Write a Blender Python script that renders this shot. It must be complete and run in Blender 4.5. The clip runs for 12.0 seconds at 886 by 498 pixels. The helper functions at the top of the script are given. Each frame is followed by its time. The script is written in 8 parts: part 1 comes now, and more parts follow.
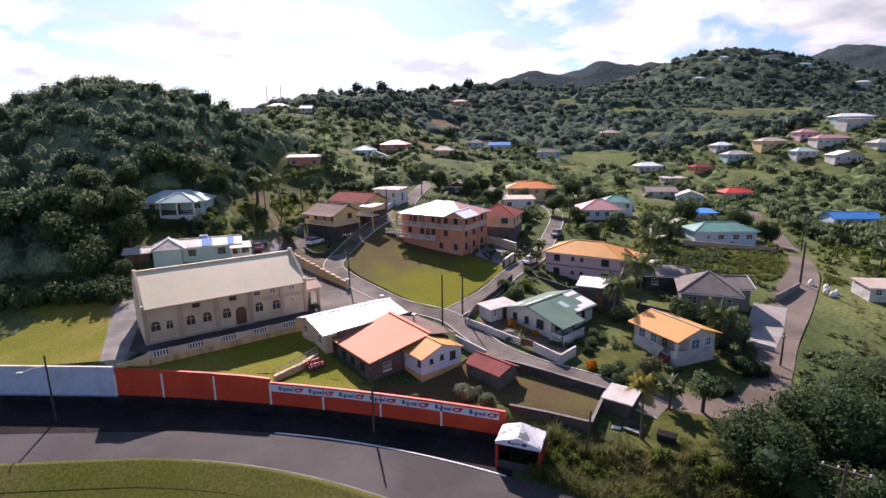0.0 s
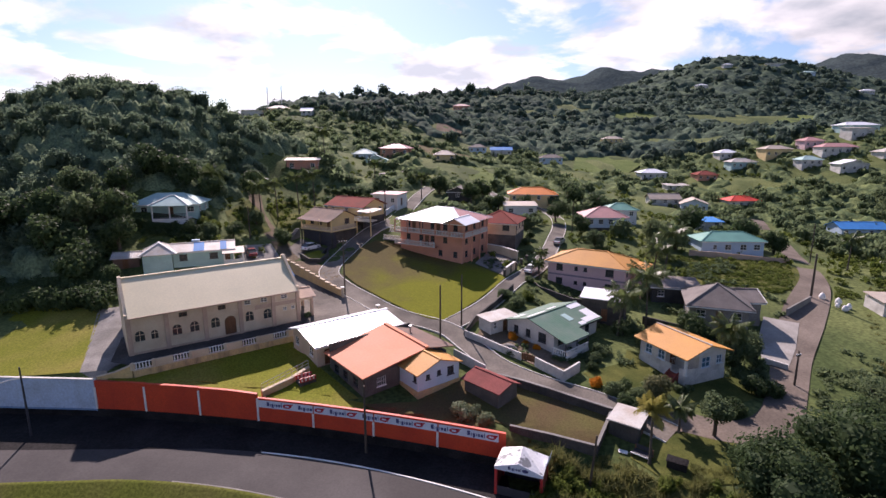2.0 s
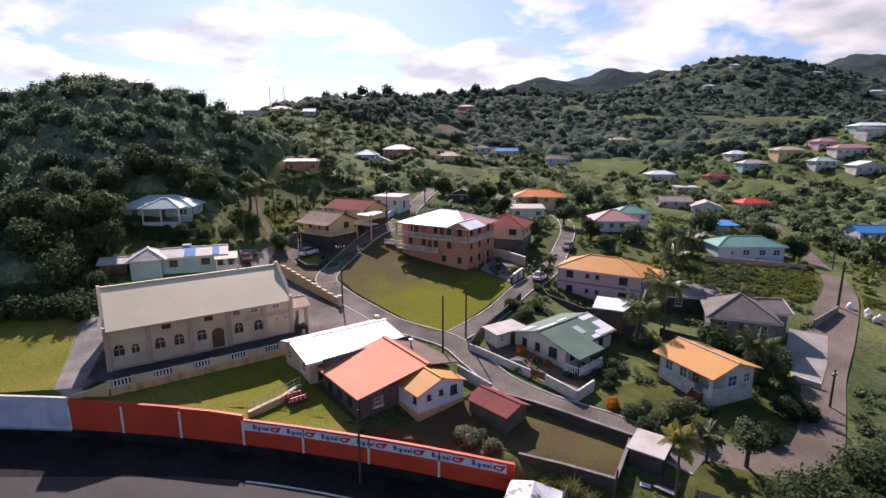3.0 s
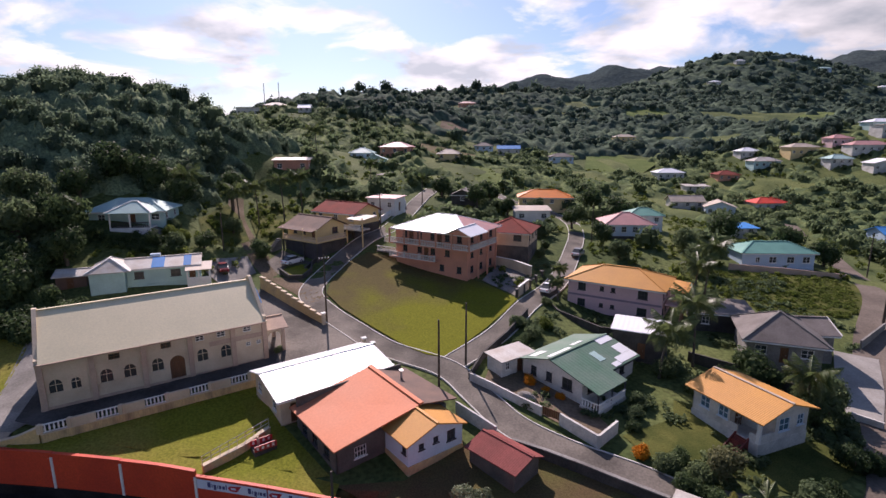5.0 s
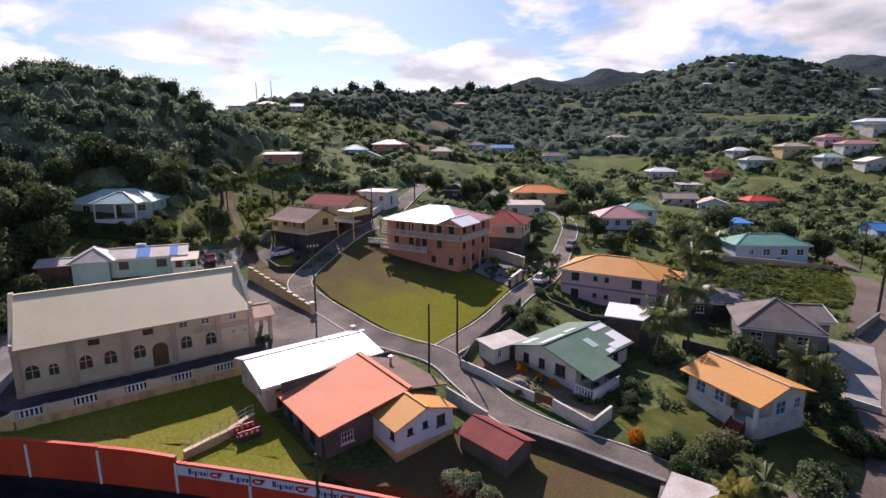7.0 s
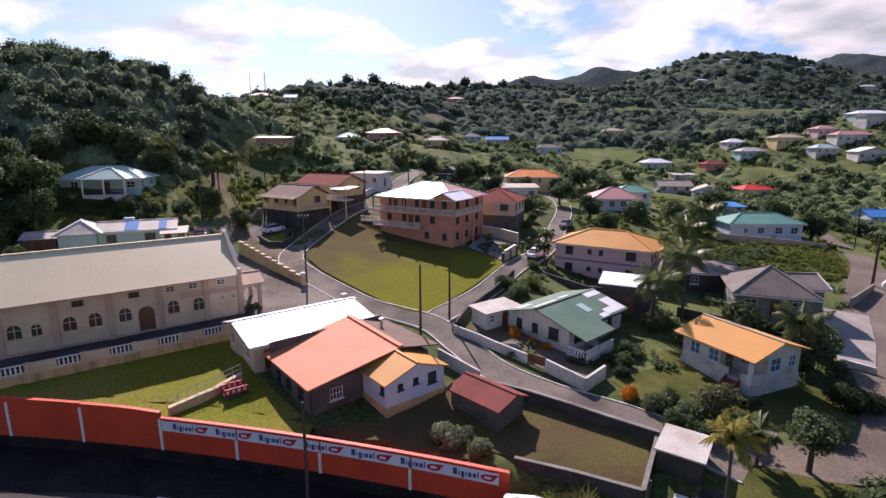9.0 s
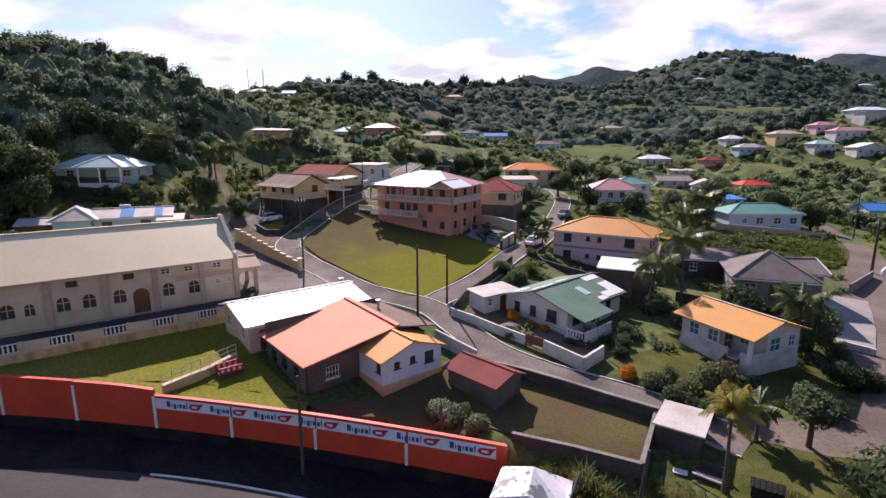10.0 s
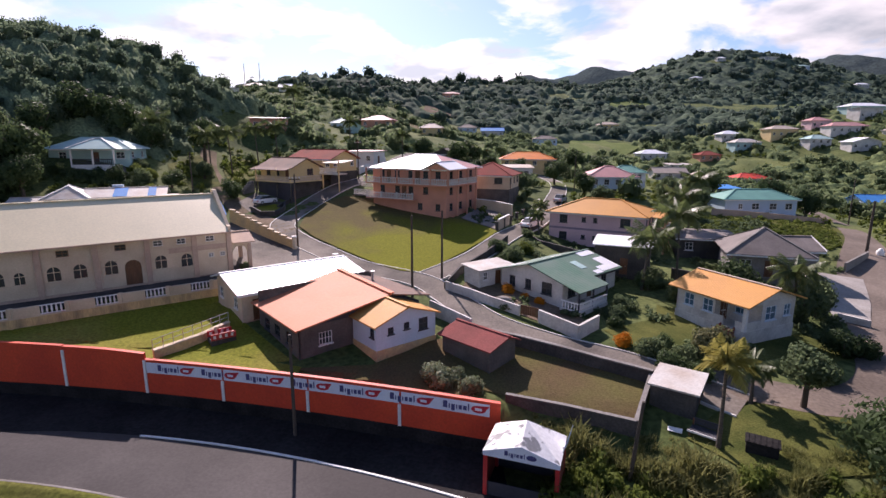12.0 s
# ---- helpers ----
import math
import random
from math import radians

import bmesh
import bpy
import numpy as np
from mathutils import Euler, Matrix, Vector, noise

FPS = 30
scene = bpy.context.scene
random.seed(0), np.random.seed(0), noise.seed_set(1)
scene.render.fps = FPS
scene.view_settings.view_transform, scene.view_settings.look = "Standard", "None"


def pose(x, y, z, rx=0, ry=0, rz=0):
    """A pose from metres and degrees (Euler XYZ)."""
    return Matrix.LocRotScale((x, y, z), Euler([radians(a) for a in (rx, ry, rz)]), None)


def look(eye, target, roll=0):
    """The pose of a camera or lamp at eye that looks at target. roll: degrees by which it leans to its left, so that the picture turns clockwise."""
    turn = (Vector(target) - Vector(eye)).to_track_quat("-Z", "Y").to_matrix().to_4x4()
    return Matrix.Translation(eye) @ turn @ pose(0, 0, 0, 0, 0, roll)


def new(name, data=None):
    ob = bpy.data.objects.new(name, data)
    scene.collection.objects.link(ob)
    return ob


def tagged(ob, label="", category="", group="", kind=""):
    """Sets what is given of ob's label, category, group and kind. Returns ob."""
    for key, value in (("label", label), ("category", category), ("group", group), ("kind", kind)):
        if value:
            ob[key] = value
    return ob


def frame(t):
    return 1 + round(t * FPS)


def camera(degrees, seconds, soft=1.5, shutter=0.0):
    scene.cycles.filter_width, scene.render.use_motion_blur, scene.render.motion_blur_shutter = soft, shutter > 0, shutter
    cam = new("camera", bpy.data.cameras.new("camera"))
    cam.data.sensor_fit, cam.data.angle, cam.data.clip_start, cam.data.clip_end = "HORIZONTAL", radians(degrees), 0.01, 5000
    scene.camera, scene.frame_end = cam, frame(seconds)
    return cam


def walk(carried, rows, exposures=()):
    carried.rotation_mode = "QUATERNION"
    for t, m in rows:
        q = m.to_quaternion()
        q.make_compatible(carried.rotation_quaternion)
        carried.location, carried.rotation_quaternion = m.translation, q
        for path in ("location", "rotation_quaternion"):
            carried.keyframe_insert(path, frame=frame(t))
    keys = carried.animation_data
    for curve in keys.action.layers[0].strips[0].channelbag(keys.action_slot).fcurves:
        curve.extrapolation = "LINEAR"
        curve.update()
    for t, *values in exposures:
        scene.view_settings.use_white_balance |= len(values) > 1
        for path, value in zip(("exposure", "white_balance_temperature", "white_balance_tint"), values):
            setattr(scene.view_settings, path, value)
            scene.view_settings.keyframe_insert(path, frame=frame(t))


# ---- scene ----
cam = camera(81.3, 12.0)
METRES, EYE, TILT = 30.0, 30.0, -13.0
ROWS = [
    (0.0, 0.0, 0.0, 0.0, 0.01, 0.74, 0.71),
    (0.5, 0.0029, 0.0005, -0.0042, -0.2, 0.74, 0.74),
    (1.0, 0.0032, 0.01, -0.0051, -0.24, 0.75, 0.42),
    (1.5, 0.0049, 0.0425, 0.0083, -0.15, 1.05, 0.21),
    (2.0, 0.0077, 0.1003, 0.0246, 0.05, 1.19, 0.06),
    (2.5, 0.0102, 0.1712, 0.0382, 0.3, 1.31, 0.07),
    (3.0, 0.0146, 0.2663, 0.0546, 0.57, 1.33, -0.06),
    (3.5, 0.0184, 0.3797, 0.0822, 0.66, 1.37, -0.09),
    (5.5, 0.0331, 0.5995, 0.1245, 0.61, 1.01, 0.08),
    (6.0, 0.037, 0.6082, 0.1039, 0.41, 1.1, 0.08),
    (6.5, 0.0395, 0.6151, 0.0801, 0.21, 1.27, 0.07),
    (7.0, 0.0427, 0.6214, 0.0554, 0.03, 1.42, 0.07),
    (9.0, 0.0561, 0.6513, -0.0755, -0.46, 1.33, 0.14),
    (9.5, 0.0585, 0.6588, -0.1071, -0.5, 1.3, 0.15),
    (10.0, 0.0611, 0.6658, -0.1398, -0.59, 1.33, 0.13),
    (10.5, 0.0631, 0.6729, -0.1725, -0.66, 1.3, 0.09),
    (11.0, 0.0651, 0.6783, -0.2035, -0.76, 1.36, 0.04),
    (11.5, 0.0673, 0.6805, -0.2278, -0.88, 1.44, 0.02),
    (12.0, 0.0684, 0.6781, -0.2372, -0.94, 1.35, 0.04),
]
walk(cam, [(t, pose(0, 0, EYE, TILT) @ pose(METRES * x, METRES * y, METRES * z, 90 + pitch, roll, yaw)) for t, x, y, z, yaw, pitch, roll in ROWS],
     [(0.0, 0.66, 6620, 32), (2.5, 0.50, 6620, 32), (5.5, 0.31, 6620, 31), (7.0, 0.34, 6620, 31), (9.5, 0.50, 6620, 32), (12.0, 0.60, 6620, 32)])

# ---- light ----
SUN_AZ, SUN_EL = radians(-14), radians(38.5)
SUN_WAY = Vector((math.sin(SUN_AZ) * math.cos(SUN_EL), math.cos(SUN_AZ) * math.cos(SUN_EL), math.sin(SUN_EL)))
sun = new("sun", bpy.data.lights.new("sun", "SUN"))
sun.data.energy, sun.data.angle, sun.data.color = 5.0, radians(0.6), (1.0, 0.94, 0.86)
sun.matrix_world = look(SUN_WAY * 500, (0, 0, 0))

world = bpy.data.worlds.new("sky")
scene.world = world
world.use_nodes = True
wn, wl = world.node_tree.nodes, world.node_tree.links
wn.clear()


def wnode(kind, **settings):
    n = wn.new(kind)
    for k, v in settings.items():
        n.inputs[k].default_value = v
    return n


sky = wn.new("ShaderNodeTexSky")
sky.sky_type, sky.sun_disc, sky.sun_elevation, sky.sun_rotation = "NISHITA", False, SUN_EL, SUN_AZ
coord = wn.new("ShaderNodeTexCoord")
split = wn.new("ShaderNodeSeparateXYZ")
wl.new(coord.outputs["Generated"], split.inputs[0])
lift = wn.new("ShaderNodeMath")
lift.operation = "ADD"
lift.inputs[1].default_value = 0.22
wl.new(split.outputs["Z"], lift.inputs[0])
flat = wn.new("ShaderNodeVectorMath")
flat.operation = "DIVIDE"
wl.new(coord.outputs["Generated"], flat.inputs[0])
wl.new(lift.outputs[0], flat.inputs[1])
cloud = wnode("ShaderNodeTexNoise", Scale=1.7, Detail=9.0, Roughness=0.56, Distortion=0.35)
wl.new(flat.outputs[0], cloud.inputs["Vector"])
cover = wn.new("ShaderNodeValToRGB")
cover.color_ramp.elements[0].position, cover.color_ramp.elements[1].position = 0.44, 0.55
# the sky opens overhead, and the clouds close up towards the horizon
opening = wn.new("ShaderNodeMapRange")
opening.interpolation_type = "SMOOTHSTEP"
opening.inputs["From Min"].default_value, opening.inputs["From Max"].default_value = 0.16, 0.55
opening.inputs["To Min"].default_value, opening.inputs["To Max"].default_value = 0.0, 0.16
wl.new(split.outputs["Z"], opening.inputs["Value"])
thin = wn.new("ShaderNodeMath")
thin.operation = "SUBTRACT"
wl.new(cloud.outputs["Fac"], thin.inputs[0])
wl.new(opening.outputs[0], thin.inputs[1])
# a long blue break in the clouds ahead
away = wn.new("ShaderNodeVectorMath")
away.operation = "SUBTRACT"
away.inputs[1].default_value = (-0.075, 0.97, 0.225)
wl.new(coord.outputs["Generated"], away.inputs[0])
wide = wn.new("ShaderNodeVectorMath")
wide.operation = "MULTIPLY"
wide.inputs[1].default_value = (1 / 0.21, 0.0, 1 / 0.085)
wl.new(away.outputs[0], wide.inputs[0])
reach_ = wn.new("ShaderNodeVectorMath")
reach_.operation = "LENGTH"
wl.new(wide.outputs[0], reach_.inputs[0])
parting = wn.new("ShaderNodeMapRange")
parting.interpolation_type = "SMOOTHSTEP"
parting.inputs["From Min"].default_value, parting.inputs["From Max"].default_value = 0.1, 1.0
parting.inputs["To Min"].default_value, parting.inputs["To Max"].default_value = 0.13, 0.0
wl.new(reach_.outputs["Value"], parting.inputs["Value"])
part_ = wn.new("ShaderNodeMath")
part_.operation = "SUBTRACT"
wl.new(thin.outputs[0], part_.inputs[0])
wl.new(parting.outputs[0], part_.inputs[1])
wl.new(part_.outputs[0], cover.inputs[0])
shade = wnode("ShaderNodeTexNoise", Scale=2.6, Detail=6.0, Roughness=0.5)
wl.new(flat.outputs[0], shade.inputs["Vector"])
tone = wn.new("ShaderNodeValToRGB")
tone.color_ramp.elements[0].position, tone.color_ramp.elements[1].position = 0.36, 0.58
tone.color_ramp.elements[0].color, tone.color_ramp.elements[1].color = (0.51, 0.585, 0.625, 1), (1.00, 1.03, 1.02, 1)
wl.new(shade.outputs["Fac"], tone.inputs[0])
# clouds shine brightest about the sun and dull away from it
near = wn.new("ShaderNodeVectorMath")
near.operation = "DOT_PRODUCT"
near.inputs[1].default_value = SUN_WAY
wl.new(coord.outputs["Generated"], near.inputs[0])
aura = wn.new("ShaderNodeMapRange")
aura.interpolation_type = "SMOOTHERSTEP"
aura.inputs["From Min"].default_value, aura.inputs["From Max"].default_value = 0.36, 0.92
aura.inputs["To Min"].default_value, aura.inputs["To Max"].default_value = 0.60, 1.05
wl.new(near.outputs["Value"], aura.inputs["Value"])
lit = wn.new("ShaderNodeVectorMath")
lit.operation = "SCALE"
wl.new(tone.outputs[0], lit.inputs[0])
wl.new(aura.outputs[0], lit.inputs["Scale"])
dim = wn.new("ShaderNodeVectorMath")
dim.operation = "MULTIPLY"
dim.inputs[1].default_value = (0.060, 0.078, 0.095)
wl.new(sky.outputs[0], dim.inputs[0])
mixed = wn.new("ShaderNodeMix")
mixed.data_type = "RGBA"
wl.new(cover.outputs[0], mixed.inputs["Factor"])
wl.new(dim.outputs[0], mixed.inputs["A"])
wl.new(lit.outputs[0], mixed.inputs["B"])
glow = wnode("ShaderNodeBackground", Strength=0.92)
wl.new(mixed.outputs["Result"], glow.inputs["Color"])
sky_out = wn.new("ShaderNodeOutputWorld")
wl.new(glow.outputs[0], sky_out.inputs["Surface"])

# ---- materials ----


def surf(name, col, col2, scale=1.0, rough=0.8, bump=0.2, metal=0.0, fine=9.0, place="Object", spread=(0.35, 0.65), spec=0.4, grit=0.16, per_object=0.0, stretch=(1, 1, 1), drift=None):
    """A painted, mineral or metal surface: two colours blended by broad stains, with fine grain and relief."""
    m = bpy.data.materials.new(name)
    m.use_nodes = True
    n, l = m.node_tree.nodes, m.node_tree.links
    b = n["Principled BSDF"]
    b.inputs["Roughness"].default_value, b.inputs["Metallic"].default_value = rough, metal
    b.inputs["Specular IOR Level"].default_value = spec
    if place == "Object":
        where = n.new("ShaderNodeTexCoord").outputs["Object"]
    else:
        where = n.new("ShaderNodeNewGeometry").outputs["Position"]
    mapping = n.new("ShaderNodeMapping")
    mapping.inputs["Scale"].default_value = stretch
    l.new(where, mapping.inputs["Vector"])
    big = n.new("ShaderNodeTexNoise")
    big.inputs["Scale"].default_value, big.inputs["Detail"].default_value = scale, 6
    small = n.new("ShaderNodeTexNoise")
    small.inputs["Scale"].default_value, small.inputs["Detail"].default_value = scale * fine, 5
    l.new(mapping.outputs[0], big.inputs["Vector"])
    l.new(mapping.outputs[0], small.inputs["Vector"])
    ramp = n.new("ShaderNodeMapRange")
    ramp.inputs["From Min"].default_value, ramp.inputs["From Max"].default_value = spread
    if drift:
        # the second colour gains ground along a direction: (way x, way y, start, length)
        dx, dy, start, length = drift
        dot = n.new("ShaderNodeVectorMath")
        dot.operation = "DOT_PRODUCT"
        dot.inputs[1].default_value = (dx / length, dy / length, 0)
        l.new(where, dot.inputs[0])
        sum_ = n.new("ShaderNodeMath")
        sum_.operation = "ADD"
        l.new(dot.outputs["Value"], sum_.inputs[0])
        sum2 = n.new("ShaderNodeMath")
        sum2.operation = "ADD"
        sum2.inputs[1].default_value = -start / length
        l.new(big.outputs["Fac"], sum_.inputs[1])
        l.new(sum_.outputs[0], sum2.inputs[0])
        l.new(sum2.outputs[0], ramp.inputs["Value"])
    else:
        l.new(big.outputs["Fac"], ramp.inputs["Value"])
    mix = n.new("ShaderNodeMix")
    mix.data_type = "RGBA"
    mix.inputs["A"].default_value, mix.inputs["B"].default_value = (*col, 1), (*col2, 1)
    l.new(ramp.outputs[0], mix.inputs["Factor"])
    grain = n.new("ShaderNodeMapRange")
    grain.inputs["From Min"].default_value, grain.inputs["From Max"].default_value = 0.3, 0.7
    grain.inputs["To Min"].default_value, grain.inputs["To Max"].default_value = 1 - grit, 1 + grit
    l.new(small.outputs["Fac"], grain.inputs["Value"])
    vary = n.new("ShaderNodeVectorMath")
    vary.operation = "SCALE"
    l.new(mix.outputs["Result"], vary.inputs[0])
    if per_object:
        info = n.new("ShaderNodeObjectInfo")
        per = n.new("ShaderNodeMapRange")
        per.inputs["To Min"].default_value, per.inputs["To Max"].default_value = 1 - per_object, 1 + per_object
        l.new(info.outputs["Random"], per.inputs["Value"])
        times = n.new("ShaderNodeMath")
        times.operation = "MULTIPLY"
        l.new(grain.outputs[0], times.inputs[0])
        l.new(per.outputs[0], times.inputs[1])
        l.new(times.outputs[0], vary.inputs["Scale"])
    else:
        l.new(grain.outputs[0], vary.inputs["Scale"])
    l.new(vary.outputs[0], b.inputs["Base Color"])
    if bump:
        relief = n.new("ShaderNodeBump")
        relief.inputs["Strength"].default_value, relief.inputs["Distance"].default_value = bump, 0.05
        l.new(small.outputs["Fac"], relief.inputs["Height"])
        l.new(relief.outputs[0], b.inputs["Normal"])
    return m


def leaf_mat(name, dark, light, through_light=0.35, rough=0.75, spec=0.08):
    """Foliage: every leaf its own shade, with light that passes through the leaf."""
    m = bpy.data.materials.new(name)
    m.use_nodes = True
    n, l = m.node_tree.nodes, m.node_tree.links
    b = n["Principled BSDF"]
    b.inputs["Roughness"].default_value, b.inputs["Specular IOR Level"].default_value = rough, spec
    geo = n.new("ShaderNodeNewGeometry")
    big = n.new("ShaderNodeTexNoise")
    big.inputs["Scale"].default_value, big.inputs["Detail"].default_value = 0.09, 4
    l.new(geo.outputs["Position"], big.inputs["Vector"])
    add = n.new("ShaderNodeMath")
    add.operation = "MULTIPLY_ADD"
    add.inputs[1].default_value = 0.38
    l.new(geo.outputs["Random Per Island"], add.inputs[0])
    tune = n.new("ShaderNodeMapRange")
    tune.inputs["From Min"].default_value, tune.inputs["From Max"].default_value, tune.inputs["To Max"].default_value = 0.35, 0.68, 0.62
    l.new(big.outputs["Fac"], tune.inputs["Value"])
    l.new(tune.outputs[0], add.inputs[2])
    mix = n.new("ShaderNodeMix")
    mix.data_type = "RGBA"
    mix.inputs["A"].default_value, mix.inputs["B"].default_value = (*dark, 1), (*light, 1)
    l.new(add.outputs[0], mix.inputs["Factor"])
    l.new(mix.outputs["Result"], b.inputs["Base Color"])
    lucent = n.new("ShaderNodeBsdfTranslucent")
    l.new(mix.outputs["Result"], lucent.inputs["Color"])
    both = n.new("ShaderNodeMixShader")
    both.inputs[0].default_value = through_light
    l.new(b.outputs[0], both.inputs[1])
    l.new(lucent.outputs[0], both.inputs[2])
    l.new(both.outputs[0], n["Material Output"].inputs["Surface"])
    return m


def glass_mat(name, tint):
    m = bpy.data.materials.new(name)
    m.use_nodes = True
    b = m.node_tree.nodes["Principled BSDF"]
    b.inputs["Base Color"].default_value, b.inputs["Roughness"].default_value = (*tint, 1), 0.22
    b.inputs["Specular IOR Level"].default_value = 0.3
    b.inputs["Transmission Weight"].default_value = 0.25
    return m


# The verge colour holds the wall's shade; also serves the bin's black plastic.
SHADE_BLACK = surf("verge_shade_and_black_plastic", (0.020, 0.019, 0.019), (0.034, 0.032, 0.031), 0.2, 0.9, 0.4, place="World", fine=20, grit=0.25, spec=0.02)
LUSH = surf("lush_grass", (0.050, 0.066, 0.018), (0.118, 0.120, 0.034), 0.3, 0.95, 0.7, place="World", fine=30, spec=0.05, grit=0.35)
MEADOW = surf("pasture_grass", (0.080, 0.118, 0.034), (0.135, 0.168, 0.056), 0.06, 0.95, 0.6, place="World", fine=30, spec=0.05, grit=0.35)
GRASS = surf("lawn_grass", (0.145, 0.155, 0.016), (0.215, 0.185, 0.042), 0.14, 0.95, 0.5, place="World", fine=30, spread=(0.42, 0.72), spec=0.1, grit=0.3)
PARCHED = surf("parched_green", (0.145, 0.150, 0.016), (0.105, 0.086, 0.036), 0.16, 0.95, 0.5, place="World", fine=30, spread=(0.30, 0.75), spec=0.05, grit=0.28, drift=(-0.55, 0.835, 82.5, 40.0))
INNER = surf("inner_green_grass", (0.085, 0.098, 0.018), (0.125, 0.108, 0.04), 0.10, 0.95, 0.6, place="World", fine=40, spread=(0.4, 0.7), spec=0.05, grit=0.35)
DRY = surf("dry_grass", (0.11, 0.098, 0.034), (0.105, 0.072, 0.036), 0.22, 0.95, 0.5, place="World", fine=30, spec=0.1, grit=0.25)
ROUGH = surf("rough_grass", (0.056, 0.080, 0.026), (0.128, 0.150, 0.052), 0.05, 0.95, 0.8, place="World", fine=40, spread=(0.38, 0.66), spec=0.1, grit=0.4)
ASPHALT = surf("asphalt", (0.042, 0.038, 0.037), (0.074, 0.067, 0.064), 0.12, 0.75, 0.25, place="World", fine=40, grit=0.12, spec=0.15)
# Terrace concrete darkened to hold the shadow of the church.
SHADOWCON = surf("shadow_dark_terrace_concrete", (0.10, 0.092, 0.085), (0.06, 0.055, 0.052), 0.3, 0.9, 0.3, place="World", fine=14, grit=0.2, spec=0.05)
BROWNROAD = surf("worn_brown_road", (0.12, 0.098, 0.080), (0.21, 0.172, 0.140), 0.12, 0.9, 0.1, place="World", fine=30, grit=0.2, spec=0.08)
STREET = surf("worn_street", (0.088, 0.078, 0.067), (0.215, 0.188, 0.158), 0.18, 0.85, 0.3, place="World", fine=25, grit=0.2, spec=0.12)
CONCRETE = surf("concrete", (0.27, 0.255, 0.235), (0.17, 0.16, 0.145), 0.35, 0.9, 0.3, place="World", fine=14, grit=0.18, spec=0.12)
PALECON = surf("pale_concrete", (0.36, 0.34, 0.31), (0.27, 0.25, 0.225), 0.3, 0.9, 0.15, place="World", fine=14, grit=0.12, spec=0.1)
DIRT = surf("bare_earth", (0.20, 0.15, 0.11), (0.12, 0.095, 0.06), 0.15, 0.95, 0.5, place="World", fine=20, grit=0.25, spec=0.05)
BLOCK = surf("bare_blockwork", (0.135, 0.122, 0.108), (0.080, 0.074, 0.068), 0.6, 0.9, 0.35, fine=12, grit=0.2)
FOOT = surf("black_wall_foot", (0.016, 0.015, 0.016), (0.030, 0.028, 0.028), 0.5, 0.9, 0.3, fine=12, grit=0.25, spec=0.05)
DARKWALL = surf("weathered_masonry", (0.085, 0.078, 0.070), (0.045, 0.042, 0.040), 0.5, 0.9, 0.35, fine=12, grit=0.25)
CREAM = surf("cream_render", (0.62, 0.51, 0.37), (0.52, 0.41, 0.29), 0.5, 0.85, 0.12, fine=14, grit=0.08)
TANTRIM = surf("tan_trim", (0.50, 0.36, 0.27), (0.42, 0.30, 0.23), 0.6, 0.85, 0.12, fine=12, grit=0.1)
OCHRE = surf("ochre_render", (0.60, 0.43, 0.20), (0.44, 0.33, 0.19), 0.45, 0.85, 0.2, fine=10, grit=0.15)
STAINOCHRE = surf("streaked_ochre_render", (0.56, 0.40, 0.20), (0.20, 0.155, 0.10), 0.5, 0.9, 0.25, fine=9, grit=0.18, spread=(0.45, 0.78), stretch=(2.2, 2.2, 0.5))
BEIGEROOF = surf("beige_sheet_roof", (0.74, 0.645, 0.425), (0.68, 0.60, 0.395), 0.25, 0.5, 0.05, fine=20, grit=0.06, spec=0.2)
WHITE = surf("white_paint", (0.78, 0.77, 0.74), (0.66, 0.65, 0.62), 0.5, 0.7, 0.1, fine=12, grit=0.07)
OLDWHITE = surf("stained_white_render", (0.60, 0.58, 0.535), (0.34, 0.325, 0.295), 0.5, 0.85, 0.2, fine=9, spread=(0.45, 0.8), grit=0.12)
BLUEWHITE = surf("faded_blue_white_paint", (0.45, 0.55, 0.68), (0.36, 0.42, 0.50), 0.45, 0.85, 0.2, fine=9, spread=(0.45, 0.8), grit=0.14)
DULLWHITE = surf("weathered_white_render", (0.58, 0.57, 0.54), (0.40, 0.39, 0.36), 0.4, 0.85, 0.2, fine=9, spread=(0.4, 0.75), grit=0.14)
PALEBLUE = surf("pale_blue_paint", (0.58, 0.68, 0.76), (0.50, 0.60, 0.68), 0.5, 0.8, 0.1, fine=12, grit=0.07)
BLUEBASE = surf("faded_blue_paint", (0.13, 0.24, 0.42), (0.22, 0.33, 0.48), 0.7, 0.8, 0.15, fine=8, grit=0.15)
RED = surf("red_wall_paint", (0.64, 0.068, 0.024), (0.53, 0.052, 0.022), 0.35, 0.6, 0.12, fine=16, grit=0.12)
REDSTEEL = surf("red_steel_paint", (0.50, 0.03, 0.03), (0.40, 0.03, 0.03), 1.5, 0.45, 0.05)
REDSTEP = surf("red_step_paint", (0.24, 0.045, 0.032), (0.17, 0.04, 0.032), 1.0, 0.6, 0.1)
BANNER = surf("banner_vinyl", (0.66, 0.70, 0.78), (0.58, 0.62, 0.72), 0.8, 0.5, 0.05, fine=10, grit=0.05)
NAVY = surf("printed_navy", (0.05, 0.05, 0.16), (0.07, 0.07, 0.19), 1.0, 0.5, 0)
LOGORED = surf("printed_red", (0.50, 0.02, 0.04), (0.42, 0.02, 0.04), 1.0, 0.5, 0)
WHITEROOF = surf("white_sheet_roof", (0.86, 0.86, 0.86), (0.80, 0.80, 0.81), 0.3, 0.35, 0.05, fine=14, grit=0.05)
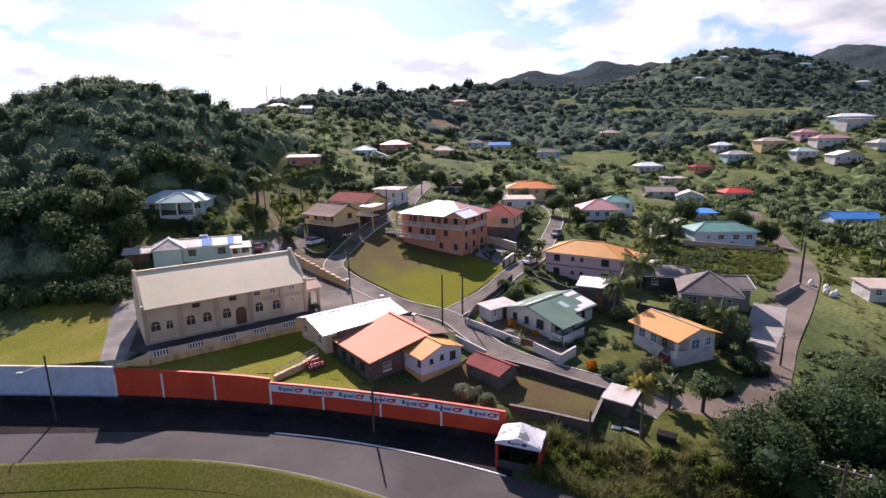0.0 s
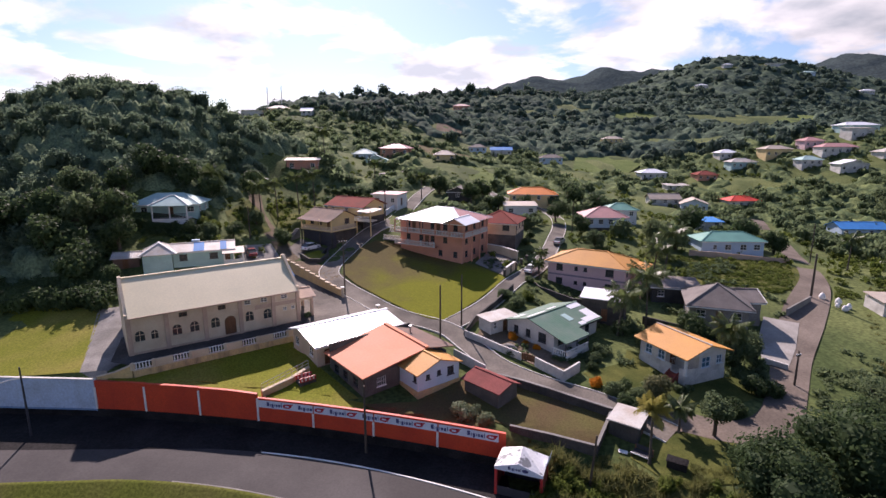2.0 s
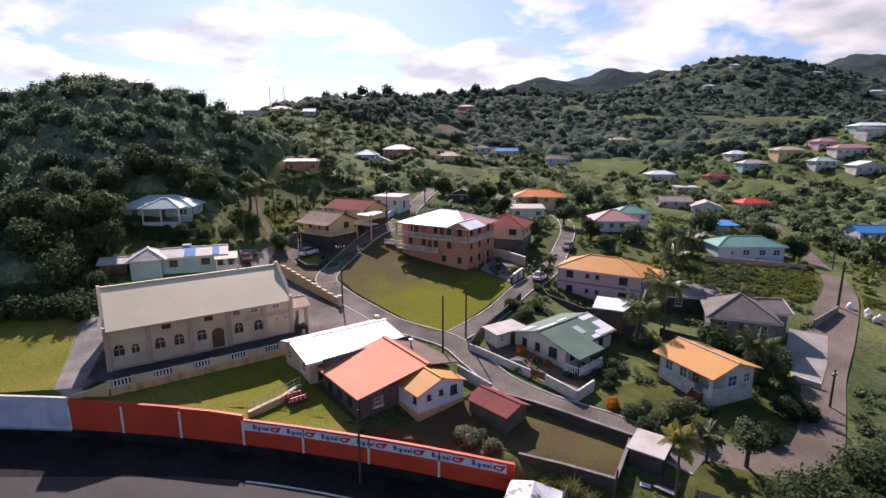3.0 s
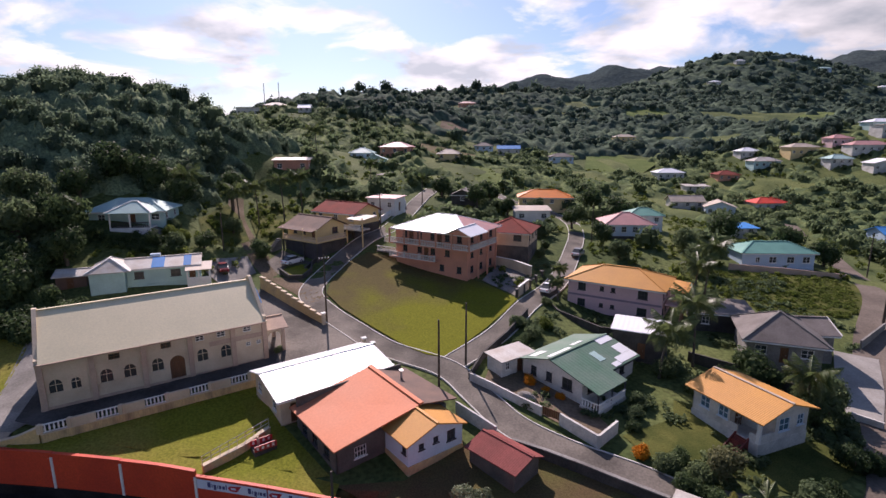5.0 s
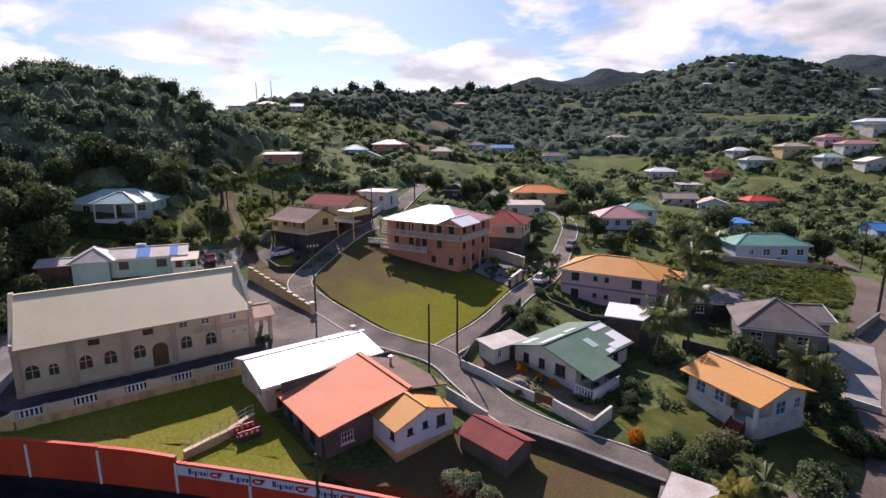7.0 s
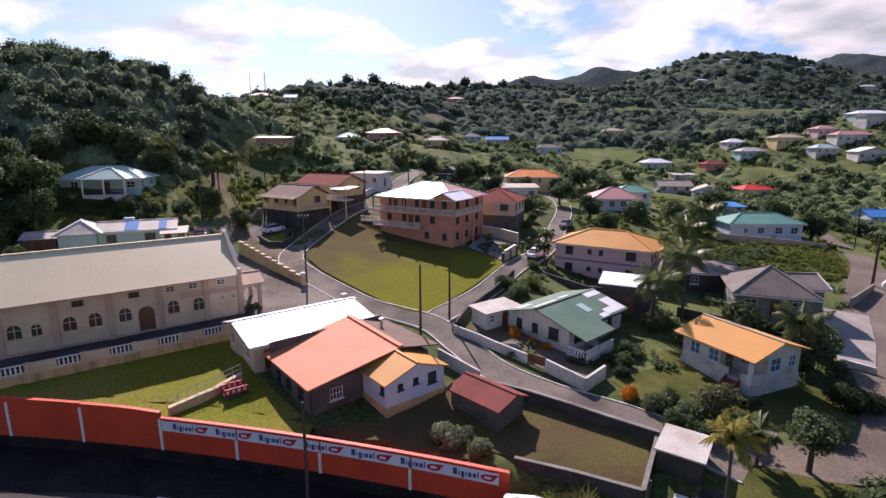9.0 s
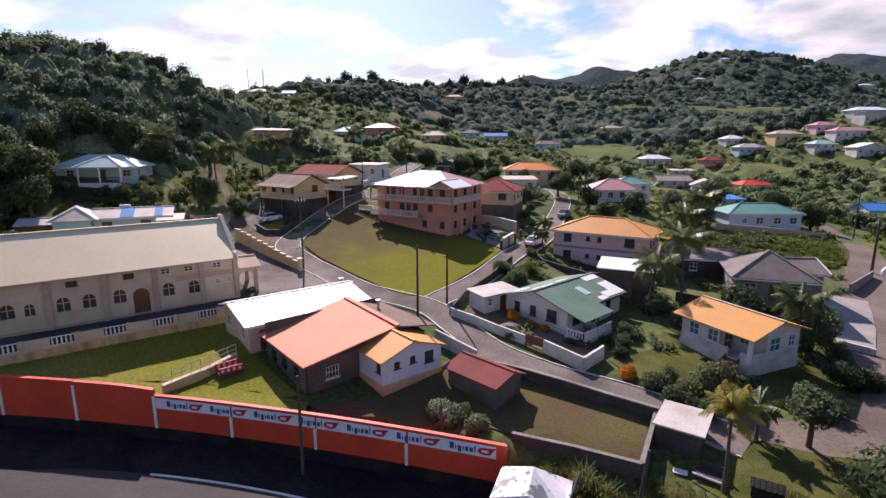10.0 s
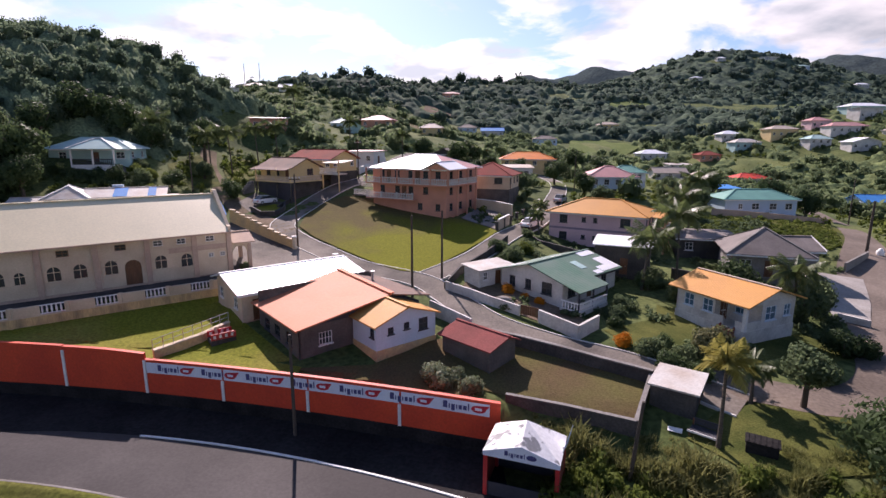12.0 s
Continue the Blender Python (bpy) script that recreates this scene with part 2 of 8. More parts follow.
SALMON = surf("salmon_sheet_roof", (0.62, 0.185, 0.08), (0.60, 0.215, 0.115), 0.18, 0.65, 0.05, fine=24, spread=(0.3, 0.7), grit=0.06, spec=0.2)
YELLOWROOF = surf("amber_sheet_roof", (0.60, 0.29, 0.075), (0.54, 0.26, 0.075), 0.3, 0.6, 0.05, fine=20, grit=0.08, spec=0.2)
ORANGEROOF = surf("orange_sheet_roof", (0.76, 0.22, 0.03), (0.66, 0.20, 0.035), 0.3, 0.5, 0.05, fine=20, grit=0.08, spec=0.2)
BROWNROOF = surf("brown_shingle_roof", (0.19, 0.115, 0.085), (0.135, 0.09, 0.072), 0.5, 0.85, 0.3, fine=20, grit=0.2)
TERRAROOF = surf("faded_red_roof", (0.27, 0.075, 0.058), (0.21, 0.072, 0.058), 0.4, 0.85, 0.1, fine=16, grit=0.14, spec=0.05)
REDROOF = surf("red_sheet_roof", (0.27, 0.085, 0.075), (0.20, 0.070, 0.062), 0.4, 0.85, 0.08, fine=16, grit=0.15, spec=0.05)
BRIGHTRED = surf("bright_red_roof", (0.72, 0.08, 0.045), (0.6, 0.07, 0.045), 0.4, 0.5, 0.08, fine=16, grit=0.1, spec=0.2)
PINKROOF = surf("dusty_pink_roof", (0.52, 0.27, 0.25), (0.44, 0.24, 0.23), 0.4, 0.55, 0.08, fine=16, grit=0.1, spec=0.2)
GREENROOF = surf("green_sheet_roof", (0.095, 0.185, 0.125), (0.150, 0.215, 0.165), 0.35, 0.5, 0.06, fine=16, grit=0.1, spec=0.2)
GREYROOF = surf("grey_shingle_roof", (0.19, 0.165, 0.15), (0.13, 0.112, 0.10), 0.4, 0.85, 0.3, fine=16, grit=0.18)
TEALROOF = surf("pale_teal_roof", (0.40, 0.56, 0.53), (0.34, 0.49, 0.47), 0.4, 0.6, 0.06, fine=16, grit=0.1, spec=0.12)
SEAROOF = surf("sea_green_roof", (0.16, 0.36, 0.29), (0.13, 0.30, 0.25), 0.4, 0.5, 0.06, fine=16, grit=0.08, spec=0.2)
BLUEROOF = surf("blue_sheet_roof", (0.05, 0.24, 0.56), (0.045, 0.20, 0.48), 0.5, 0.6, 0.06, fine=16, grit=0.08, spec=0.1)
TINROOF = surf("galvanised_roof", (0.52, 0.50, 0.46), (0.42, 0.36, 0.30), 0.5, 0.5, 0.08, fine=12, grit=0.12, spec=0.2)
TANROOF = surf("tan_sheet_roof", (0.48, 0.40, 0.32), (0.40, 0.34, 0.28), 0.4, 0.6, 0.08, fine=14, grit=0.1, spec=0.2)
PINK = surf("pink_render", (0.70, 0.48, 0.48), (0.62, 0.42, 0.43), 0.5, 0.85, 0.1, fine=12, grit=0.08)
MAUVE = surf("mauve_band", (0.30, 0.22, 0.27), (0.26, 0.2, 0.25), 0.7, 0.85, 0.1)
CORAL = surf("coral_render", (0.58, 0.275, 0.185), (0.50, 0.24, 0.165), 0.5, 0.85, 0.1, fine=12, grit=0.1)
YELLOW = surf("yellow_render", (0.68, 0.52, 0.25), (0.60, 0.46, 0.24), 0.5, 0.85, 0.1, fine=12, grit=0.08)
TEALWALL = surf("aqua_render", (0.40, 0.58, 0.56), (0.34, 0.50, 0.49), 0.5, 0.85, 0.1, fine=12, grit=0.08)
BLUEWALL = surf("light_blue_render", (0.46, 0.58, 0.70), (0.40, 0.52, 0.63), 0.5, 0.85, 0.1, fine=12, grit=0.08)
DARKPAINT = surf("dark_trim_paint", (0.035, 0.035, 0.045), (0.05, 0.05, 0.06), 0.8, 0.6, 0.05)
BROWNWOOD = surf("varnished_door_wood", (0.17, 0.075, 0.035), (0.12, 0.055, 0.028), 0.8, 0.5, 0.15, stretch=(6, 6, 1))
POLEWOOD = surf("tarred_pole_wood", (0.10, 0.075, 0.055), (0.06, 0.05, 0.042), 1.5, 0.85, 0.3, stretch=(4, 4, 0.4))
STEEL = surf("galvanised_steel", (0.55, 0.55, 0.55), (0.42, 0.42, 0.42), 2.0, 0.4, 0.05, metal=0.7)
BARK = surf("tree_bark", (0.13, 0.10, 0.075), (0.075, 0.06, 0.045), 1.2, 0.95, 0.6, stretch=(3, 3, 0.6))
PALMBARK = surf("palm_bark", (0.13, 0.105, 0.08), (0.07, 0.06, 0.05), 1.5, 0.95, 0.6, stretch=(0.6, 0.6, 5))
GLASS = glass_mat("window_glass", (0.05, 0.06, 0.065))
BLUEGLASS = glass_mat("blue_tinted_glass", (0.10, 0.20, 0.28))
LEAF_DARK = leaf_mat("deep_green_leaves", (0.036, 0.062, 0.028), (0.100, 0.145, 0.058), 0.45, 0.6, 0.1)
LEAF_MID = leaf_mat("green_leaves", (0.078, 0.118, 0.064), (0.18, 0.228, 0.108), 0.6)
# Distant haze is mixed into this leaf colour as extra blue.
LEAF_FAR_HAZE = leaf_mat("far_leaves_haze_tint", (0.060, 0.094, 0.078), (0.118, 0.165, 0.115), 0.6)
# Hill leaves are lightened in colour to carry the haze over the hill.
LEAF_HILL = leaf_mat("hill_wood_haze_leaves", (0.088, 0.132, 0.092), (0.19, 0.25, 0.145), 0.6)
LEAF_LIGHT = leaf_mat("light_green_leaves", (0.070, 0.105, 0.020), (0.175, 0.21, 0.052), 0.5)
CANOPY = surf("treetop_green", (0.058, 0.088, 0.042), (0.155, 0.190, 0.078), 0.22, 0.9, 1.0, place="World", fine=7, spread=(0.36, 0.64), spec=0.03, grit=0.42)
# The hill's treetop green is lightened for the same haze.
HILLCANOPY = surf("hill_treetop_haze_green", (0.075, 0.112, 0.070), (0.170, 0.215, 0.112), 0.3, 0.9, 1.0, place="World", fine=7, spread=(0.36, 0.64), spec=0.03, grit=0.42)
# Far treetops carry the haze as a blue cast in their colour.
HAZECANOPY = surf("far_treetop_haze_green", (0.040, 0.064, 0.052), (0.098, 0.135, 0.085), 0.05, 0.9, 1.0, place="World", fine=9, spread=(0.36, 0.64), spec=0.03, grit=0.38)
LEAF_OLIVE = leaf_mat("olive_leaves", (0.06, 0.07, 0.03), (0.17, 0.17, 0.085))
LEAF_STRAW = leaf_mat("straw_scrub_leaves", (0.085, 0.105, 0.030), (0.27, 0.26, 0.10), 0.45)
LEAF_PALE = leaf_mat("pale_broad_leaves", (0.10, 0.135, 0.065), (0.27, 0.30, 0.18), 0.35, 0.5, 0.2)
LEAF_ORANGE = leaf_mat("orange_blossom", (0.45, 0.14, 0.01), (0.70, 0.30, 0.03), 0.2)
PALMLEAF = leaf_mat("palm_fronds", (0.062, 0.098, 0.032), (0.165, 0.205, 0.078), 0.45, 0.4, 0.35)
PALMDRY = leaf_mat("yellow_palm_fronds", (0.20, 0.20, 0.04), (0.46, 0.40, 0.13), 0.5)


RIBBED = {}


def ribbed(mat, axis, gap):
    """The same roof sheet with its ribs running up the slope; axis: the one along the eave."""
    key = (mat.name, axis, gap)
    if key not in RIBBED:
        m = mat.copy()
        n, l = m.node_tree.nodes, m.node_tree.links
        relief = next(q for q in n if q.type == "BUMP")
        b = n["Principled BSDF"]
        where = n.new("ShaderNodeTexCoord")
        wave = n.new("ShaderNodeTexWave")
        wave.bands_direction = axis
        wave.inputs["Scale"].default_value = 2 * math.pi / (20 * gap)
        l.new(where.outputs["Object"], wave.inputs["Vector"])
        fold = n.new("ShaderNodeBump")
        fold.inputs["Strength"].default_value, fold.inputs["Distance"].default_value = 0.4, 0.035
        l.new(wave.outputs["Fac"], fold.inputs["Height"])
        l.new(relief.outputs[0], fold.inputs["Normal"])
        l.new(fold.outputs[0], b.inputs["Normal"])
        RIBBED[key] = m
    return RIBBED[key]

# ---- building helpers ----


class Geo:
    """Gathers faces for one mesh."""

    def __init__(self):
        self.v, self.f = [], []

    def add(self, pts, faces):
        k = len(self.v)
        self.v += [tuple(p) for p in pts]
        self.f += [tuple(k + i for i in f) for f in faces]
        return self

    def box(self, x0, y0, z0, x1, y1, z1):
        pts = [(x, y, z) for z in (z0, z1) for x, y in ((x0, y0), (x1, y0), (x1, y1), (x0, y1))]
        return self.add(pts, [(3, 2, 1, 0), (4, 5, 6, 7), (0, 1, 5, 4), (1, 2, 6, 5), (2, 3, 7, 6), (3, 0, 4, 7)])

    def prism(self, ring, way):
        """A flat ring of points pushed along way."""
        n = len(ring)
        pts = [Vector(p) for p in ring] + [Vector(p) + Vector(way) for p in ring]
        return self.add(pts, [tuple(range(n - 1, -1, -1)), tuple(range(n, 2 * n))] + [(i, (i + 1) % n, n + (i + 1) % n, n + i) for i in range(n)])

    def slab(self, pts, faces, t=0.12):
        """A folded sheet with thickness t below it."""
        n = len(pts)
        low = [(x, y, z - t) for x, y, z in pts]
        seen = {}
        for f in faces:
            for a, b in zip(f, f[1:] + f[:1]):
                seen[(a, b)] = True
        rim = [(a, b) for a, b in seen if (b, a) not in seen]
        return self.add(list(pts) + low, [tuple(f) for f in faces] + [tuple(n + i for i in reversed(f)) for f in faces] + [(b, a, n + a, n + b) for a, b in rim])

    def tube(self, path, radii, n=8):
        rings = []
        path = [Vector(p) for p in path]
        for i, p in enumerate(path):
            way = (path[min(i + 1, len(path) - 1)] - path[max(i - 1, 0)]).normalized()
            side = way.cross(Vector((0.31, 0.95, 0.1))).normalized()
            up = side.cross(way)
            r = radii[i] if isinstance(radii, (list, tuple)) else radii
            rings.append([p + (side * math.cos(2 * math.pi * k / n) + up * math.sin(2 * math.pi * k / n)) * r for k in range(n)])
        pts = [q for ring in rings for q in ring]
        faces = [(i * n + k, i * n + (k + 1) % n, (i + 1) * n + (k + 1) % n, (i + 1) * n + k) for i in range(len(path) - 1) for k in range(n)]
        faces += [tuple(range(n - 1, -1, -1)), tuple((len(path) - 1) * n + k for k in range(n))]
        return self.add(pts, faces)

    def mesh(self, name, mat, smooth=False):
        me = bpy.data.meshes.new(name)
        me.from_pydata(self.v, [], self.f)
        me.materials.append(mat)
        if smooth:
            me.polygons.foreach_set("use_smooth", [True] * len(me.polygons))
        me.update()
        return me


def part(name, geo, mat, parent=None, label="", m=None, smooth=False):
    """One mesh object, under a thing or a part; geo is a Geo or a ready mesh."""
    me = geo.mesh(name, mat, smooth) if isinstance(geo, Geo) else geo
    ob = new(name, me)
    if parent:
        ob.parent = parent
    if m:
        ob.matrix_basis = m
    if label:
        ob["label"] = label
    return ob


def thing(name, label, category, m, group="", kind=""):
    ob = new(name)
    ob.empty_display_size = 0.3
    ob.matrix_basis = m
    return tagged(ob, label, category, group, kind)


def np_mesh(name, verts, quads, mat, mats=(), index=None, smooth=False):
    """A mesh from arrays: verts (n, 3), quads (m, 4)."""
    me = bpy.data.meshes.new(name)
    me.vertices.add(len(verts))
    me.vertices.foreach_set("co", np.asarray(verts, np.float32).ravel())
    me.loops.add(quads.size)
    me.loops.foreach_set("vertex_index", np.asarray(quads, np.int32).ravel())
    me.polygons.add(len(quads))
    me.polygons.foreach_set("loop_start", np.arange(0, quads.size, 4, dtype=np.int32))
    me.polygons.foreach_set("loop_total", np.full(len(quads), 4, np.int32))
    me.materials.append(mat)
    for extra in mats:
        me.materials.append(extra)
    if index is not None:
        me.polygons.foreach_set("material_index", np.asarray(index, np.int32))
    if smooth:
        me.polygons.foreach_set("use_smooth", np.ones(len(quads), bool))
    me.update()
    me.validate()
    return me


# ---- landform ----
# rounded hills: x, y, radius, height
NEAR_HILLS = [(-80, 166, 20, 3.0), (-125, 140, 25, -3.0), (-95, 150, 40, 27.6), (-75, 180, 35, 2.6), (-130, 120, 40, -3.9), (-60, 112, 18, 3.5),
              (-30, 112, 22, 1.1), (-40, 165, 40, 1.4), (0, 101, 25, 2.7), (-30, 68, 18, 1.5), (5, 70, 20, 0.1), (20, 150, 35, 6.0),
              (-25, 230, 50, 11.2), (30, 315, 70, 2.6), (40, 85, 30, 0.4), (100, 200, 50, 4.3), (180, 285, 45, 3.1), (240, 310, 50, 14.4),
              (140, 180, 40, -7.8), (120, 260, 40, -5.8), (65, 116, 25, 2.4), (60, 250, 45, 2.7), (-60, 55, 20, -1.3), (-90, 80, 22, -1.6), (-73, 299, 40, 6.5), (-130, 160, 30, 16.1)]
FAR_HILLS = [(-100, 330, 80, 26.8), (-50, 410, 60, 32.2), (150, 400, 100, 14.1), (300, 250, 120, 10.5), (30, 440, 120, -9.8),
             (-190, 190, 60, -0.6), (330, 750, 150, 43.1), (450, 780, 150, 2.1), (550, 850, 200, 30.9), (100, 600, 120, 7.7), (0, 600, 120, 54.2),
             (230, 570, 100, 16.0), (300, 450, 90, 12.3), (700, 1000, 250, 103.0), (445, 850, 85, 27.0), (-330, 350, 150, 19.8), (420, 420, 90, 22.4), (0, 1000, 250, 54.7), (330, 1150, 250, 28.4), (80, 340, 50, 3.7), (-110, 240, 40, 3.4)]
TRACK_Z = -2.2
PADS = []  # level places: x, y, z, reach


def wall_y(x):
    """The line of the boundary wall along the track."""
    return 51.37 - 0.3096 * x - 0.00278 * x * x if x > -44 else 59.6 - 0.05 * (x + 44)


def line_y(x):
    """The outer edge of the track."""
    return 46.64 - 0.4091 * x - 0.00672 * x * x if x > -25 else 52.67 + 0.01 * (x + 25)


def inner_y(x):
    """The inner edge of the track."""
    x = max(x, -32)
    return 38.33 - 0.5806 * x - 0.00906 * x * x if x < 0 else 38.33 - 0.5806 * x


def ground(x, y):
    """Height of the ground; takes numbers or arrays."""
    x, y = np.asarray(x, float), np.asarray(y, float)
    z = np.full(np.broadcast(x, y).shape, -1.2)
    for hx, hy, r, h in NEAR_HILLS + FAR_HILLS:
        z = z + h * np.exp(-((x - hx) ** 2 + (y - hy) ** 2) / (2 * r * r))
    if PADS_A.size:
        total, weight = np.zeros_like(z), np.full_like(z, 0.12)
        for px, py, off, reach in PADS_A:
            w = np.exp(-((x - px) ** 2 + (y - py) ** 2) / (2 * reach * reach))
            total, weight = total + w * off, weight + w
        z = z + total / weight
    # the church terrace ends in a sharp step down to the garden
    step = np.clip((61.6 + (x + 36.9) * 0.725 - y) / 0.7, 0, 1) * np.clip((x + 40.0) / 2.0, 0, 1) * np.clip((-18.0 - x) / 2.5, 0, 1)
    away = 61.6 + (x + 36.9) * 0.725 - y
    z = z + (np.where(away < 7.5, np.clip(2.45 - 0.15 * away, 1.3, 2.45), np.minimum(z, 1.3)) - z) * step
    edge = np.where(x > -44, 51.37 - 0.3096 * x - 0.00278 * x * x, 59.6 - 0.05 * (x + 44))
    edge = np.where(x > 8, np.interp(x, [8, 13, 20, 40, 80, 200], [48.6, 44.5, 40.5, 35.5, 28, 0]), edge)
    s = np.clip((y - edge - np.where(x > 8, 0.25, 1.1)) / np.where(x > 8, np.interp(x, [8, 14], [1.6, 5.0]), 1.3), 0, 1)
    s = s * s * (3 - 2 * s)
    return TRACK_Z + (z - TRACK_Z) * s


def bare(x, y):
    """The hills alone, before any levelling."""
    return -1.2 + sum(h * math.exp(-((x - hx) ** 2 + (y - hy) ** 2) / (2 * r * r)) for hx, hy, r, h in NEAR_HILLS + FAR_HILLS)


# roads: nodes x, y, z
MAIN_ROAD = [(24, 51.5, 0.3), (18.2, 57.1, 0.9), (11.9, 60.8, 1.5), (7.2, 64.6, 2.0), (4.1, 69.6, 2.6), (0.6, 75.0, 3.0), (-6.9, 79.6, 3.5), (-12.4, 85.0, 4.2),
             (-17.2, 90.2, 4.9), (-20.9, 95.6, 5.8), (-21.2, 101.0, 6.8), (-19.5, 108.0, 8.0), (-15.9, 120.0, 10.0), (-11.3, 130.1, 11.5), (-6.6, 157.0, 14.3), (-4.0, 172, 15.2), (-8, 200, 19), (-5, 228, 22)]
SIDE_ROAD = [(1.5, 76.5, 3.1), (7.9, 84.4, 4.2), (13.1, 93.9, 5.2), (19.8, 104.4, 6.2), (25.9, 120.5, 7.5), (30.3, 135.7, 8.3), (31.5, 150, 9.0), (27, 160, 9.8), (20, 172, 11), (14, 190, 13)]
LEFT_PATH = [(-19, 94, 5.4), (-25.0, 99.5, 6.2), (-31.5, 106.0, 6.8), (-38.5, 117, 9.5), (-45, 128, 13), (-49, 138, 16)]
RIGHT_ROAD = [(20, 55.5, 0.7), (25.5, 54.0, 0.3), (31, 52.0, 0.1), (36.5, 54.2, 0.2), (42, 61, 0.4), (49.0, 70.7, 0.6), (59.4, 84.0, 1.2), (74.4, 103.0, 2.2), (82, 119.9, 3.0), (96, 150, 2.5), (112, 185, 2.5)]
for road in (MAIN_ROAD, SIDE_ROAD, LEFT_PATH, RIGHT_ROAD):
    for p in road:
        PADS.append((*p, 4.5 if p[1] < 120 else 7))
# level ground about the buildings and lawns
PADS += [(-30, 70, 3.7, 5), (-36, 67, 3.7, 5), (-24, 76, 3.9, 5), (-33, 76, 4.2, 6), (-25, 83, 4.4, 6), (-17, 82, 4.1, 4), (-27, 65.4, 1.3, 2.2), (-31.5, 62.4, 1.2, 2.0), (-23, 68.2, 1.4, 2.2), (-35, 59.4, 1.0, 2), (-30, 59.5, 1.1, 2.5), (-24, 61.5, 1.2, 3),
         (-14, 60, 1.5, 3.5), (-50, 68, 2.7, 6), (-58, 72, 2.9, 7), (-44, 64, 2.7, 3), (-10, 64, 1.8, 5), (-5, 70, 2.4, 4), (-1, 60, 1.0, 3.5), (5, 57, 0.4, 3.5), (12, 55, 0.3, 4), (15.5, 52.5, 0.2, 2.2), (9.5, 50.2, -1.0, 1.5), (12.5, 48.6, -1.1, 1.8), (15.5, 47.4, -1.2, 1.8), (17.8, 49.4, -1.1, 1.6),
         (-8, 92, 5.0, 6), (-12, 102, 6.3, 6), (0, 88, 4.5, 5), (1, 106, 6.4, 7), (8, 103, 6.3, 5), (11, 72, 2.3, 5), (17, 73, 2.0, 5), (8, 77, 2.8, 3), (14, 68, 1.8, 3), (31, 65, 1.2, 5), (24, 61, 1.3, 4), (24, 67, 1.5, 4), (20.5, 47, -0.7, 2.5), (24, 49, -0.3, 3), (28, 47, -0.2, 4), (32, 46, -0.2, 4),
         (26, 79, 2.8, 5), (27, 97, 3.2, 7), (45, 84, 2.4, 7), (38, 75, 1.6, 5)]
PADS += [(65, 118, 5.0, 9), (62, 102, 3.6, 9), (40, 135, 8.3, 7), (13, 117, 7.2, 5), (21, 146, 9.8, 6), (27, 164, 11.6, 7), (4, 155, 13.4, 5), (-27, 113, 9.6, 6), (-23, 126, 11.6, 6), (-16, 141, 13.2, 4),
         (-43, 97, 8.0, 6), (-51, 93, 8.0, 5), (-57, 92, 7.8, 3), (-57, 109, 14.3, 6), (-28.5, 108.6, 7.8, 3.5), (-25, 104, 6.8, 3), (-24, 103, 6.3, 3), (-39, 104, 7.6, 4), (85, 204, 5.6, 7), (93, 196, 4.3, 6), (130, 227, 2.2, 9), (141, 178, -1.6, 9), (72, 86, 1.5, 6)]
PADS_A = np.array([(x, y, z - bare(x, y), r) for x, y, z, r in PADS])


def spaced(lo, hi, mid_lo, mid_hi, fine, grow):
    """Grid lines: fine in the middle stretch, ever wider outside it."""
    mid = list(np.arange(mid_lo, mid_hi, fine))
    out, step, a, b = [], fine, mid_lo, mid[-1]
    left, right = [], []
    while a > lo:
        step *= grow
        a -= step
        left.append(a)
    step = fine
    while b < hi:
        step *= grow
        b += step
        right.append(b)
    return np.array(left[::-1] + mid + right)


gx, gy = spaced(-3500, 3500, -75, 95, 1.0, 1.06), spaced(-1500, 4200, 34, 175, 1.0, 1.045)
GX, GY = np.meshgrid(gx, gy)
GZ = ground(GX, GY)
for i, j in np.ndindex(*GZ.shape):
    x, y = GX[i, j], GY[i, j]
    if y > wall_y(x) + 3 or x > 12:
        far = min(1.0, max(0.0, (math.hypot(x, y) - 60) / 200))
        GZ[i, j] += (0.15 + 1.6 * far) * noise.noise((x * 0.06, y * 0.06, 0)) * (0.25 + far) + 0.05 * noise.noise((x * 0.5, y * 0.5, 3))
for i, j in np.ndindex(*GZ.shape):
    if GX[i, j] < 0 and GY[i, j] < inner_y(GX[i, j]) - 0.4:
        GZ[i, j] -= 1.6 * min(1.0, max(0.0, (-3.0 - GX[i, j]) / 16.0)) + 0.1
nx, ny = len(gx), len(gy)
grid = np.arange(nx * ny).reshape(ny, nx)
quads = np.stack([grid[:-1, :-1], grid[:-1, 1:], grid[1:, 1:], grid[1:, :-1]], -1).reshape(-1, 4)
sheet = new("ground", np_mesh("ground", np.stack([GX, GY, GZ], -1).reshape(-1, 3), quads, ROUGH, smooth=True))
tagged(sheet, "rough green grass and scrub over the hilly land", "ground", kind="structure")


